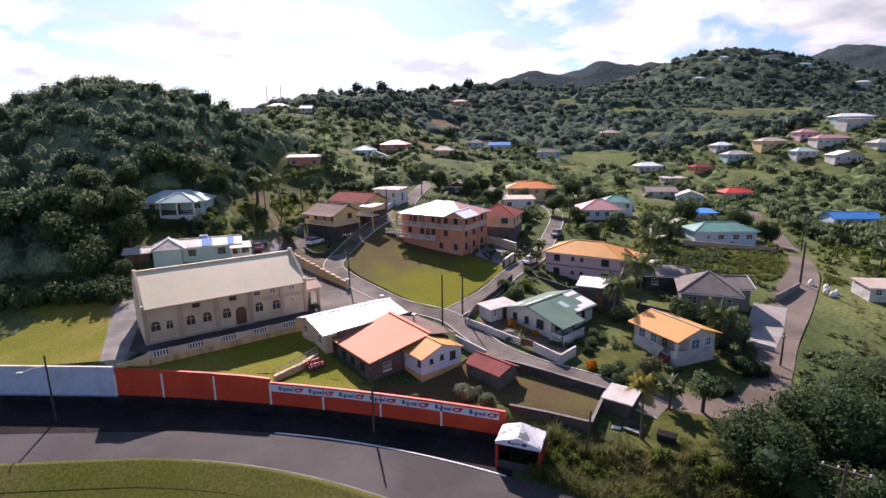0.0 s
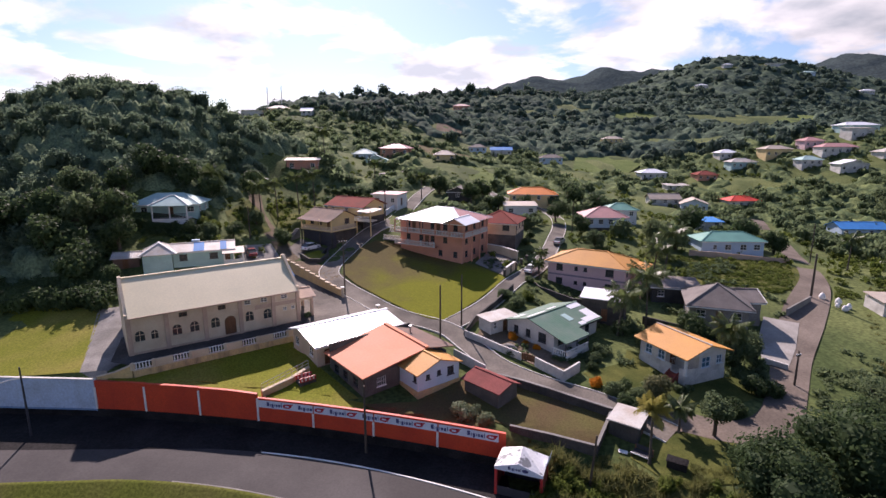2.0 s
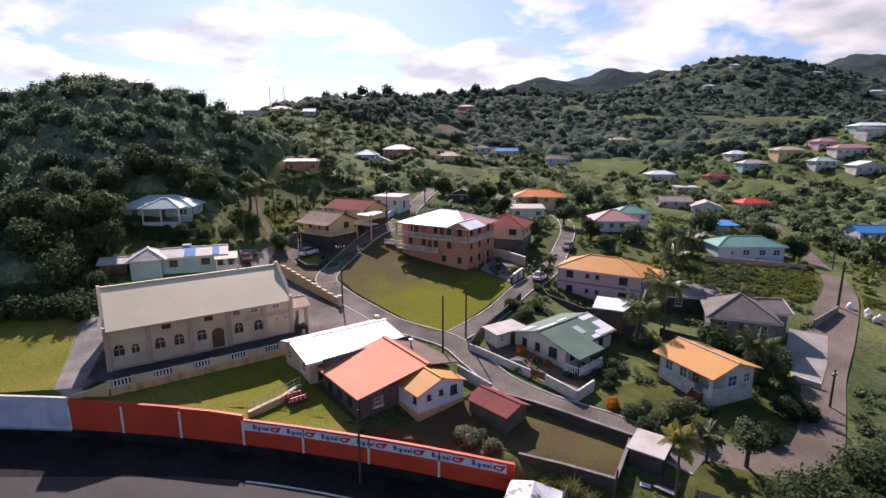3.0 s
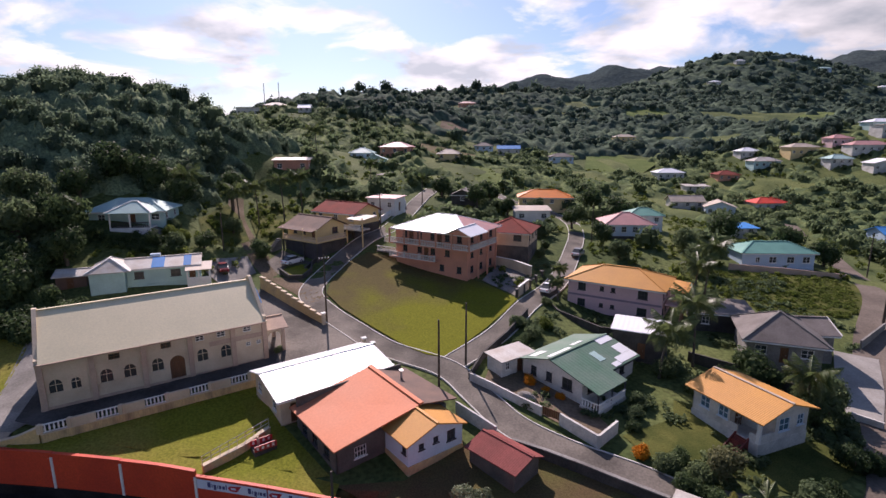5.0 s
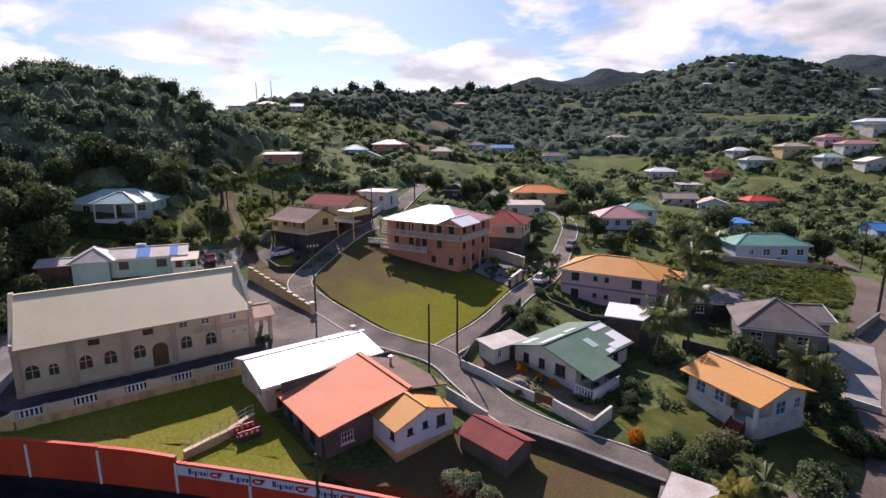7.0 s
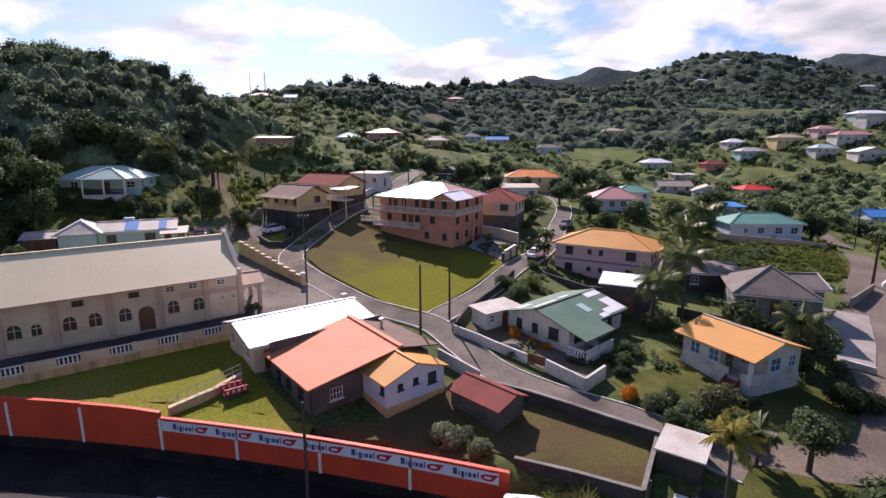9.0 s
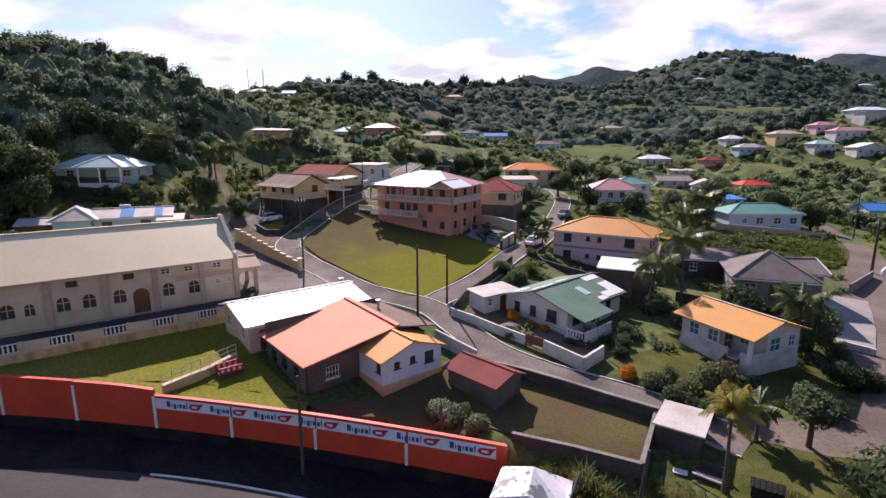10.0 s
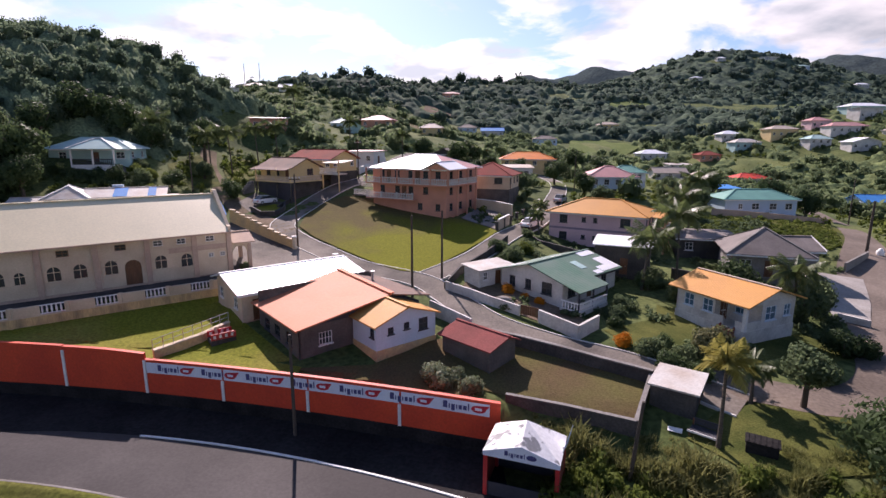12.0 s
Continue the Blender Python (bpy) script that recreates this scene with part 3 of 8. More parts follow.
def drape(name, ring, mat, label, category, up=0.09, step=1.0, least=-99.0):
    """A patch of surface laid over the ground."""
    bm = bmesh.new()
    bm.faces.new([bm.verts.new((x, y, 0)) for x, y in ring])
    xs, ys = [p[0] for p in ring], [p[1] for p in ring]
    for axis, lo, hi in ((0, min(xs), max(xs)), (1, min(ys), max(ys))):
        for c in np.arange(math.ceil(lo / step) * step, hi, step):
            co, no = (Vector((c, 0, 0)), Vector((1, 0, 0))) if axis == 0 else (Vector((0, c, 0)), Vector((0, 1, 0)))
            bmesh.ops.bisect_plane(bm, geom=bm.verts[:] + bm.edges[:] + bm.faces[:], plane_co=co, plane_no=no)
    for v in bm.verts:
        v.co.z = max(least, float(ground(v.co.x, v.co.y))) + up
    me = bpy.data.meshes.new(name)
    bm.to_mesh(me)
    bm.free()
    me.materials.append(mat)
    return tagged(new(name, me), label, category, kind="structure")


def along(nodes, step=1.2):
    """Points evenly spaced on a smooth curve through the nodes."""
    pts = [Vector(p) for p in nodes]
    pts = [pts[0] * 2 - pts[1]] + pts + [pts[-1] * 2 - pts[-2]]
    out = []
    for a, b, c, d in zip(pts, pts[1:], pts[2:], pts[3:]):
        n = max(2, int((c - b).length / step))
        for k in range(n):
            t = k / n
            out.append(0.5 * (2 * b + (c - a) * t + (2 * a - 5 * b + 4 * c - d) * t * t + (3 * b - a - 3 * c + d) * t ** 3))
    return out + [pts[-2]]


def strip(name, nodes, width, mat, label, category="road", up=0.11, verge=None, curb=False):
    """A road along the nodes, with its edges on the ground."""
    pts = along([(x, y, 0) for x, y, *_ in nodes])
    g, rows = Geo(), []
    for i, p in enumerate(pts):
        way = (pts[min(i + 1, len(pts) - 1)] - pts[max(i - 1, 0)]).normalized()
        side = Vector((way.y, -way.x, 0))
        w = width(i / len(pts)) if callable(width) else width
        rows.append([p + side * (w * k) for k in (-0.5, -0.25, 0, 0.25, 0.5)])
    V = [(q.x, q.y, float(ground(q.x, q.y)) + up) for r in rows for q in r]
    g.add(V, [(i * 5 + k, i * 5 + k + 1, i * 5 + k + 6, i * 5 + k + 5) for i in range(len(rows) - 1) for k in range(4)])
    ob = tagged(part(name, g, mat), label, category, kind="structure")
    if curb:
        for s in (0, 4):
            c = Geo()
            for a, b in zip(rows, rows[1:]):
                p, q = a[s], b[s]
                out = (a[s] - a[2]).normalized() * 0.14
                zp, zq = float(ground(p.x, p.y)) + up, float(ground(q.x, q.y)) + up
                ring = [(p.x, p.y, zp - 0.2), (p.x + out.x, p.y + out.y, zp - 0.2), (p.x + out.x, p.y + out.y, zp + 0.08), (p.x, p.y, zp + 0.08)]
                c.prism(ring, (q.x - p.x, q.y - p.y, zq - zp))
            part("curb", c, OLDWHITE, ob, "pale concrete curb")
    return ob


def strip_wall(name, nodes, top, thick, mat, label, foot=0.6, coping=None, kind="structure", cap=0.1, stepped=False):
    """A wall along nodes (x, y): from below the ground to a height top above it, or to the z given with each node."""
    root = thing(name, label, "wall", pose(0, 0, 0), kind=kind)
    for a, b in zip(nodes, nodes[1:]):
        d = Vector((b[0] - a[0], b[1] - a[1], 0))
        n = Vector((-d.y, d.x, 0)).normalized() * thick / 2
        za, zb = [(p[2] if len(p) > 2 else float(ground(p[0], p[1])) + top) for p in (a, b)]
        if stepped:
            zb = za
        la, lb = [float(ground(p[0], p[1])) - foot for p in (a, b)]
        g = Geo()
        ring = [(a[0] - n.x, a[1] - n.y), (b[0] - n.x, b[1] - n.y), (b[0] + n.x, b[1] + n.y), (a[0] + n.x, a[1] + n.y)]
        g.add([(*ring[0], la), (*ring[1], lb), (*ring[2], lb), (*ring[3], la), (*ring[0], za), (*ring[1], zb), (*ring[2], zb), (*ring[3], za)],
              [(3, 2, 1, 0), (4, 5, 6, 7), (0, 1, 5, 4), (1, 2, 6, 5), (2, 3, 7, 6), (3, 0, 4, 7)])
        seg = part("wall_panel", g, mat, root)
        if coping:
            c = Geo()
            k = 1.5
            ring = [(a[0] - n.x * k, a[1] - n.y * k), (b[0] - n.x * k, b[1] - n.y * k), (b[0] + n.x * k, b[1] + n.y * k), (a[0] + n.x * k, a[1] + n.y * k)]
            zz = [za, zb, zb, za]
            c.add([(*p, z + 0.003) for p, z in zip(ring, zz)] + [(*p, z + cap) for p, z in zip(ring, zz)], [(3, 2, 1, 0), (4, 5, 6, 7), (0, 1, 5, 4), (1, 2, 6, 5), (2, 3, 7, 6), (3, 0, 4, 7)])
            part("coping", c, coping, root)
    return root


# ---- ground surfaces ----
strip("main_street", MAIN_ROAD[:16], 3.5, STREET, "worn grey village street with pale patches", curb=True)
strip("side_street", SIDE_ROAD, 3.2, STREET, "worn grey side street between the yards", curb=True)
strip("hill_path", LEFT_PATH, 3.2, DIRT, "unpaved brown track up the slope")
strip("right_road", RIGHT_ROAD, lambda t: 4.0 + 2.2 * math.exp(-((t - 0.33) / 0.12) ** 2), BROWNROAD, "broad worn brown-grey road")
g = Geo()
xs = np.arange(-130, 40.1, 1.5)
V = [(x, y, TRACK_Z + 0.05) for x in xs for y in (inner_y(x) + 0.05 * min(0, x + 32), (inner_y(x) + line_y(x)) / 2, line_y(x) + 0.1)]
g.add(V, [(i * 3 + k, i * 3 + 3 + k, i * 3 + 4 + k, i * 3 + 1 + k) for i in range(len(xs) - 1) for k in (0, 1)])
tagged(part("track", g, ASPHALT), "dark grey asphalt race track curving round a green", "road", kind="structure")
g = Geo()
xs = np.arange(-19.0, 6.2, 0.8)
V = [(x, line_y(x) + o, TRACK_Z + z) for x in xs for o, z in ((-0.04, 0.0), (-0.04, 0.13), (0.12, 0.13), (0.12, 0.0))]
g.add(V, [(i * 4 + k, i * 4 + 4 + k, i * 4 + 5 + k, i * 4 + 1 + k) for i in range(len(xs) - 1) for k in (0, 1, 2)])
tagged(part("curb", g, WHITE), "white painted concrete curb along the track", "curb", kind="structure")
g = Geo()
xs = np.arange(-26.0, 25.2, 0.8)
V = [(x, inner_y(x) - o, TRACK_Z + z) for x in xs for o, z in ((0, 0.0), (0, 0.14), (0.16, 0.14), (0.16, 0.0))]
g.add(V, [(i * 4 + k, i * 4 + 1 + k, i * 4 + 5 + k, i * 4 + 4 + k) for i in range(len(xs) - 1) for k in (0, 1, 2)])
tagged(part("curb", g, CONCRETE), "worn pale concrete curb round the green", "curb", kind="structure")
# Verge coloured darker than the track, as the wall's shadow on it.
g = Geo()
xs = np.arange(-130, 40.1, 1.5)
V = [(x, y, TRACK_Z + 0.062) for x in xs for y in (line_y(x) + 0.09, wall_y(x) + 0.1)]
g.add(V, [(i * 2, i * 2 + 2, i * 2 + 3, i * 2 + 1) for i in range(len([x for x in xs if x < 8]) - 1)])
tagged(part("verge", g, SHADE_BLACK), "paved verge darkened for the shade below the boundary wall", "pavement", kind="structure")
g = Geo()
V = []
for x in xs:
    k = min(1.0, max(0.0, (-3.0 - x) / 16.0))
    e = inner_y(x) + 0.05 * min(0, x + 32)
    V += [(x, y, TRACK_Z + 0.03 + h) for y, h in ((-60, -1.1 * k), (20, -1.1 * k), (e - 1.3 - 1.6 * k, -1.15 * k), (e - 1.1, 0.08 + 0.4 * k), (e - 0.6, 0.12 + 0.35 * k), (e - 0.17, 0.1))]
g.add(V, [(i * 6 + k, i * 6 + 6 + k, i * 6 + 7 + k, i * 6 + 1 + k) for i in range(len(xs) - 1) for k in range(5)])
tagged(part("green", g, INNER, smooth=True), "mown olive green inside the track", "lawn", kind="structure")

drape("church_lawn", [(-75, 64), (-44.5, 62), (-52, 78), (-60, 81), (-75, 80)], GRASS, "mown yellow-green lawn beside the church", "lawn")
drape("church_drive", [(-44.5, 62), (-41.2, 61.2), (-40, 64), (-47, 76), (-50, 80), (-53, 79)], CONCRETE, "pale concrete drive beside the church", "pavement")
drape("church_garden", [(-38.5, 60.4), (-21, 58), (-13.5, 56.5), (-9.5, 57.5), (-15.5, 64.0), (-20.5, 70.5), (-21.2, 71.8), (-36.6, 60.8)], GRASS, "mown green lawn below the church terrace", "lawn")
V = [(x, y, float(ground(x, wall_y(x) + 2.7)) + 0.1) for x in np.arange(-39.5, -8.4, 1.0) for y in (wall_y(x) + 0.2, wall_y(x) + 1.5, wall_y(x) + 2.8)]
g = Geo()
g.add(V, [(i * 3 + k, i * 3 + 3 + k, i * 3 + 4 + k, i * 3 + 1 + k) for i in range(len(V) // 3 - 1) for k in range(2)])
tagged(part("lawn_edge", g, GRASS, smooth=True), "mown green lawn along the back of the boundary wall", "lawn", kind="structure")
# The church's shadow over this floor is in its dark colour.
drape("church_terrace", [(-40.5, 62.0), (-36.8, 60.8), (-21.0, 72.3), (-19, 77), (-27, 86), (-33, 87), (-44, 70)], SHADOWCON, "concrete terrace round the church, darkened for the church's shadow", "pavement", up=0.1, least=3.55)
drape("church_forecourt", [(-19.5, 73.5), (-9.5, 79), (-7.5, 80), (-13.2, 83.4), (-16.7, 86.6), (-29, 97.2), (-30, 97), (-27, 86), (-20.5, 78)], STREET, "grey asphalt forecourt of the church", "pavement", up=0.12)
drape("village_green", [(-4.6, 80.2), (-2.0, 78.2), (0.4, 77.6), (6.0, 85.3), (9.6, 91.4), (11.6, 95.4), (8, 100.5), (4, 104), (-3, 108.5), (-8, 112), (-14.5, 113.5), (-17.4, 109), (-18.9, 102), (-18.6, 96.4), (-15.2, 91.4), (-10.4, 86.2)], PARCHED, "mown triangular green, yellow-green below and worn brown above", "lawn", up=0.17)
drape("coral_house_court", [(6.5, 103), (11.4, 96.8), (16.4, 105.6), (10, 111.5)], CONCRETE, "grey concrete court beside the coral house", "pavement", up=0.13)
drape("shed_yard", [(0.5, 56.5), (7.6, 52.8), (15.6, 49.5), (18.2, 54.8), (9.6, 60.2), (3.5, 62.5)], DRY, "brownish dry grass in a walled yard", "lawn")
drape("green_house_yard", [(4.6, 71.6), (10.4, 66.6), (15.2, 62.2), (17.2, 64.4), (12, 78), (7, 80)], DIRT, "bare brown earth in the front yard", "ground")
drape("garden_lawn", [(17.8, 63.5), (20.5, 57.8), (27, 58), (31, 55.5), (38, 59.5), (37, 64), (25.5, 70), (24, 66.5)], LUSH, "green lawn round the orange-roofed house", "lawn")
drape("palm_lawn", [(18.5, 48.5), (22, 51), (26, 52), (30, 50.2), (33, 47.6), (30, 44.4), (21, 44.0)], LUSH, "bright green grass under the small palms", "lawn")
drape("concrete_yard", [(43.2, 68.2), (45.4, 66.2), (50.6, 72.4), (57.2, 81.6), (52.4, 83.2), (47.4, 76.0)], PALECON, "pale concrete yard by the grey house", "pavement", up=0.17)
drape("overgrown_field", [(49, 96), (58, 93.5), (69, 97), (76, 106), (77.5, 111), (64, 112), (53, 113), (48, 106)], LUSH, "bright green overgrown field below the long house", "field")
# Brown patch stands for the dark shadow in front of the houses.
drape("bare_ground", [(-9.0, 56.4), (-2.0, 53.6), (3.6, 52.2), (6.2, 54.0), (2.6, 57.0), (4.0, 62.0), (1.6, 61.2), (-3.0, 57.3)], DRY, "grass between the houses and the wall, browned for shadow there", "ground", up=0.07)
drape("parking_court", [(-40.5, 101.8), (-36, 98.0), (-32.5, 104.0), (-36, 109.5), (-40.5, 106.5)], CONCRETE, "pale bare parking court", "pavement")
drape("car_court", [(-32.0, 108.0), (-28, 103), (-23.5, 104.8), (-22.5, 107.5), (-30.5, 112.6)], STREET, "grey paved court below the yellow house", "pavement", up=0.12)

drape("slope_meadow", [(-50, 121), (-45.5, 113), (-41, 112.5), (-38.5, 117.5), (-44.5, 128.5), (-49, 133)], LUSH, "bright rough meadow beside the hill path", "meadow", up=0.16)
drape("slope_meadow", [(-36.5, 117), (-33.5, 113.5), (-31, 119), (-30, 128), (-36, 140), (-44, 139), (-42.5, 129)], LUSH, "bright rough meadow under the slender palms", "meadow", up=0.16)
drape("hill_meadow", [(249, 387), (279, 400), (321, 446), (350, 500), (330, 505), (305, 476), (265, 432)], MEADOW, "bright green sloping pasture on the far hillside", "meadow", up=0.5, step=5)
drape("hill_meadow", [(150, 487), (168, 464), (191, 482), (204, 527), (171, 523)], MEADOW, "green clearing on the far hillside", "meadow", up=0.5, step=5)
drape("hill_meadow", [(71, 288), (99, 287), (118, 313), (110, 338), (83, 332)], MEADOW, "green pasture between the far woods", "meadow", up=0.5, step=4)
drape("hill_meadow", [(2, 198), (12, 184), (24, 199), (23, 236), (11, 234)], MEADOW, "bright rough pasture above the village", "meadow", up=0.3, step=3)
drape("bare_slope", [(-5, 333), (10, 341), (14, 372), (5, 378), (-4, 363)], DIRT, "worn brown slope on the far hill", "slope", up=0.5, step=4)
drape("brown_field", [(-16, 252), (4, 248), (20, 262), (14, 284), (-8, 286), (-20, 270)], DRY, "brown dug field on the hillside", "field", up=0.35, step=3)

# ---- houses ----
SHARED = {}


def shared(key, make, mat):
    if key not in SHARED:
        SHARED[key] = make().mesh(key[0], mat)
    return SHARED[key]


def frame_geo(w, h, bars, sill):
    def make():
        g, t = Geo(), 0.05
        g.box(0, -0.05, 0, t, 0.08, h).box(w - t, -0.05, 0, w, 0.08, h).box(t, -0.05, h - t, w - t, 0.08, h).box(t, -0.05, 0, w - t, 0.08, t)
        return g
    return make


def window(parent, m, w, h, mat=None, glass=None, bars=2, sill=True):
    """A framed window in a wall's opening; m is its lower left corner, seen from outside."""
    mat, glass = mat or WHITE, glass or GLASS
    w, h = round(w, 2), round(h, 2)
    win = part("window", shared(("frame", w, h, bars, sill, mat.name), frame_geo(w, h, bars, sill), mat), None, parent, m=m)
    pane = part("pane", shared(("pane", w, h, glass.name), lambda: Geo().box(0.06, 0.012, 0.06, w - 0.06, 0.026, h - 0.06), glass), None, win)
    for k in range(1, bars):
        part("glazing_bar", shared(("upright", h, mat.name), lambda: Geo().box(-0.025, -0.03, 0.07, 0.025, 0.06, h - 0.07), mat), None, win, m=pose(w * k / bars, 0, 0))
    part("glazing_bar", shared(("crossbar", w, h, mat.name), lambda: Geo().box(0.07, -0.026, h * 0.5 - 0.025, w - 0.07, 0.05, h * 0.5 + 0.025), mat), None, win)
    if sill:
        part("window_sill", shared(("sill", w, mat.name), lambda: Geo().box(-0.1, -0.16, -0.09, w + 0.1, 0.02, -0.004), mat), None, win)
    return win


def door(parent, m, w, h, mat=None):
    mat = mat or BROWNWOOD

    def make():
        g = Geo().box(0, 0.03, 0, w, 0.09, h)
        g.box(0, -0.03, 0, 0.08, 0.03, h).box(w - 0.08, -0.03, 0, w, 0.03, h).box(0.08, -0.03, h - 0.08, w - 0.08, 0.03, h)
        for x in (0.14, w / 2 + 0.04):
            for z in (0.15, h * 0.52):
                g.box(x, 0.005, z, x + w / 2 - 0.18, 0.03, z + h * 0.36)
        return g
    d = part("door", shared(("door", w, h, mat.name), make, mat), None, parent, m=m)
    part("door_handle", shared(("handle",), lambda: Geo().box(0, -0.03, 0, 0.12, 0.0, 0.03), STEEL), None, d, m=pose(w - 0.3, 0.03, 1.0))
    return d


def panel(length, height, holes, thick=0.18, start=0.0, base=0.0):
    """A wall standing on y = 0, facing -y, with holes (u, z, w, h) cut through it."""
    us = sorted({start, length, *[round(c, 3) for u, z, w, h in holes for c in (u, u + w)]})
    zs = sorted({base, height, *[round(c, 3) for u, z, w, h in holes for c in (z, z + h)]})
    us, zs = [u for u in us if start <= u <= length], [z for z in zs if base <= z <= height]
    g = Geo()
    full = {}
    for i in range(len(us) - 1):
        for k in range(len(zs) - 1):
            cu, cz = (us[i] + us[i + 1]) / 2, (zs[k] + zs[k + 1]) / 2
            full[i, k] = not any(u < cu < u + w and z < cz < z + h for u, z, w, h in holes)
    for (i, k), solid in full.items():
        if not solid:
            continue
        a, b, c, d = us[i], us[i + 1], zs[k], zs[k + 1]
        g.add([(a, 0, c), (b, 0, c), (b, 0, d), (a, 0, d)], [(0, 1, 2, 3)])
        g.add([(a, thick, c), (b, thick, c), (b, thick, d), (a, thick, d)], [(3, 2, 1, 0)])
        if not full.get((i - 1, k)):
            g.add([(a, 0, c), (a, thick, c), (a, thick, d), (a, 0, d)], [(3, 2, 1, 0)])
        if not full.get((i + 1, k)):
            g.add([(b, 0, c), (b, thick, c), (b, thick, d), (b, 0, d)], [(0, 1, 2, 3)])
        if not full.get((i, k - 1)):
            g.add([(a, 0, c), (b, 0, c), (b, thick, c), (a, thick, c)], [(3, 2, 1, 0)])
        if not full.get((i, k + 1)):
            g.add([(a, 0, d), (b, 0, d), (b, thick, d), (a, thick, d)], [(0, 1, 2, 3)])
    return g


def beam(g, a, b, w, h):
    """A bar between two points, w wide and h high, its middle on the line."""
    a, b = Vector(a), Vector(b)
    way = (b - a).normalized()
    side = way.cross(Vector((0, 0, 1)))
    side = side.normalized() * w / 2 if side.length > 0.01 else Vector((w / 2, 0, 0))
    up = side.cross(way).normalized() * h / 2
    return g.prism([a - side - up, a + side - up, a + side + up, a - side + up], b - a)


def roof_parts(root, kind, x0, y0, x1, y1, z, rise, mat, seams=0.45, mid=0.5, thick=0.12, capmat=None, label=""):
    """A roof over the plan x0..x1, y0..y1 (eaves included), with seams and ridge caps."""
    g = Geo()
    w, d = x1 - x0, y1 - y0
    caps = []
    if kind == "hip":
        if w >= d:
            a, b = (x0 + d / 2, (y0 + y1) / 2, z + rise), (x1 - d / 2, (y0 + y1) / 2, z + rise)
        else:
            a, b = ((x0 + x1) / 2, y0 + w / 2, z + rise), ((x0 + x1) / 2, y1 - w / 2, z + rise)
        pts = [(x0, y0, z), (x1, y0, z), (x1, y1, z), (x0, y1, z), a, b]
        faces = [[0, 1, 5, 4], [1, 2, 5], [2, 3, 4, 5], [3, 0, 4]] if w >= d else [[0, 1, 4], [1, 2, 5, 4], [2, 3, 5], [3, 0, 4, 5]]
        caps = [(0, 4), (3, 4) if w >= d else (1, 4), (1, 5) if w >= d else (2, 5), (2, 5) if w >= d else (3, 5), (4, 5)]
    elif kind == "gablex":
        y = y0 + d * mid
        pts = [(x0, y0, z), (x1, y0, z), (x1, y1, z), (x0, y1, z), (x0, y, z + rise), (x1, y, z + rise)]
        faces, caps = [[0, 1, 5, 4], [2, 3, 4, 5]], [(4, 5)]
    elif kind == "gabley":
        x = x0 + w * mid
        pts = [(x0, y0, z), (x1, y0, z), (x1, y1, z), (x0, y1, z), (x, y0, z + rise), (x, y1, z + rise)]
        faces, caps = [[3, 0, 4, 5], [1, 2, 5, 4]], [(4, 5)]
    elif kind == "mono":
        pts = [(x0, y0, z), (x1, y0, z), (x1, y1, z + rise), (x0, y1, z + rise)]
        faces = [[0, 1, 2, 3]]
    g.slab(pts, faces, thick)
    sheet_mat = ribbed(mat, "Y" if kind == "gabley" else "X", seams) if seams and kind != "hip" else mat
    r = part("roof", g, sheet_mat, root, label)
    for a, b in caps:
        pa, pb = Vector(pts[a]) + Vector((0, 0, 0.03)), Vector(pts[b]) + Vector((0, 0, 0.03))
        if (pa - pb).length > 0.2:
            part("ridge_cap", beam(Geo(), pa, pb, 0.28, 0.09), capmat or mat, r)
    return r


SIDES = {"front": lambda w, d: pose(0, 0, 0), "right": lambda w, d: pose(w, 0, 0, 0, 0, 90), "back": lambda w, d: pose(w, d, 0, 0, 0, 180), "left": lambda w, d: pose(0, d, 0, 0, 0, 270)}


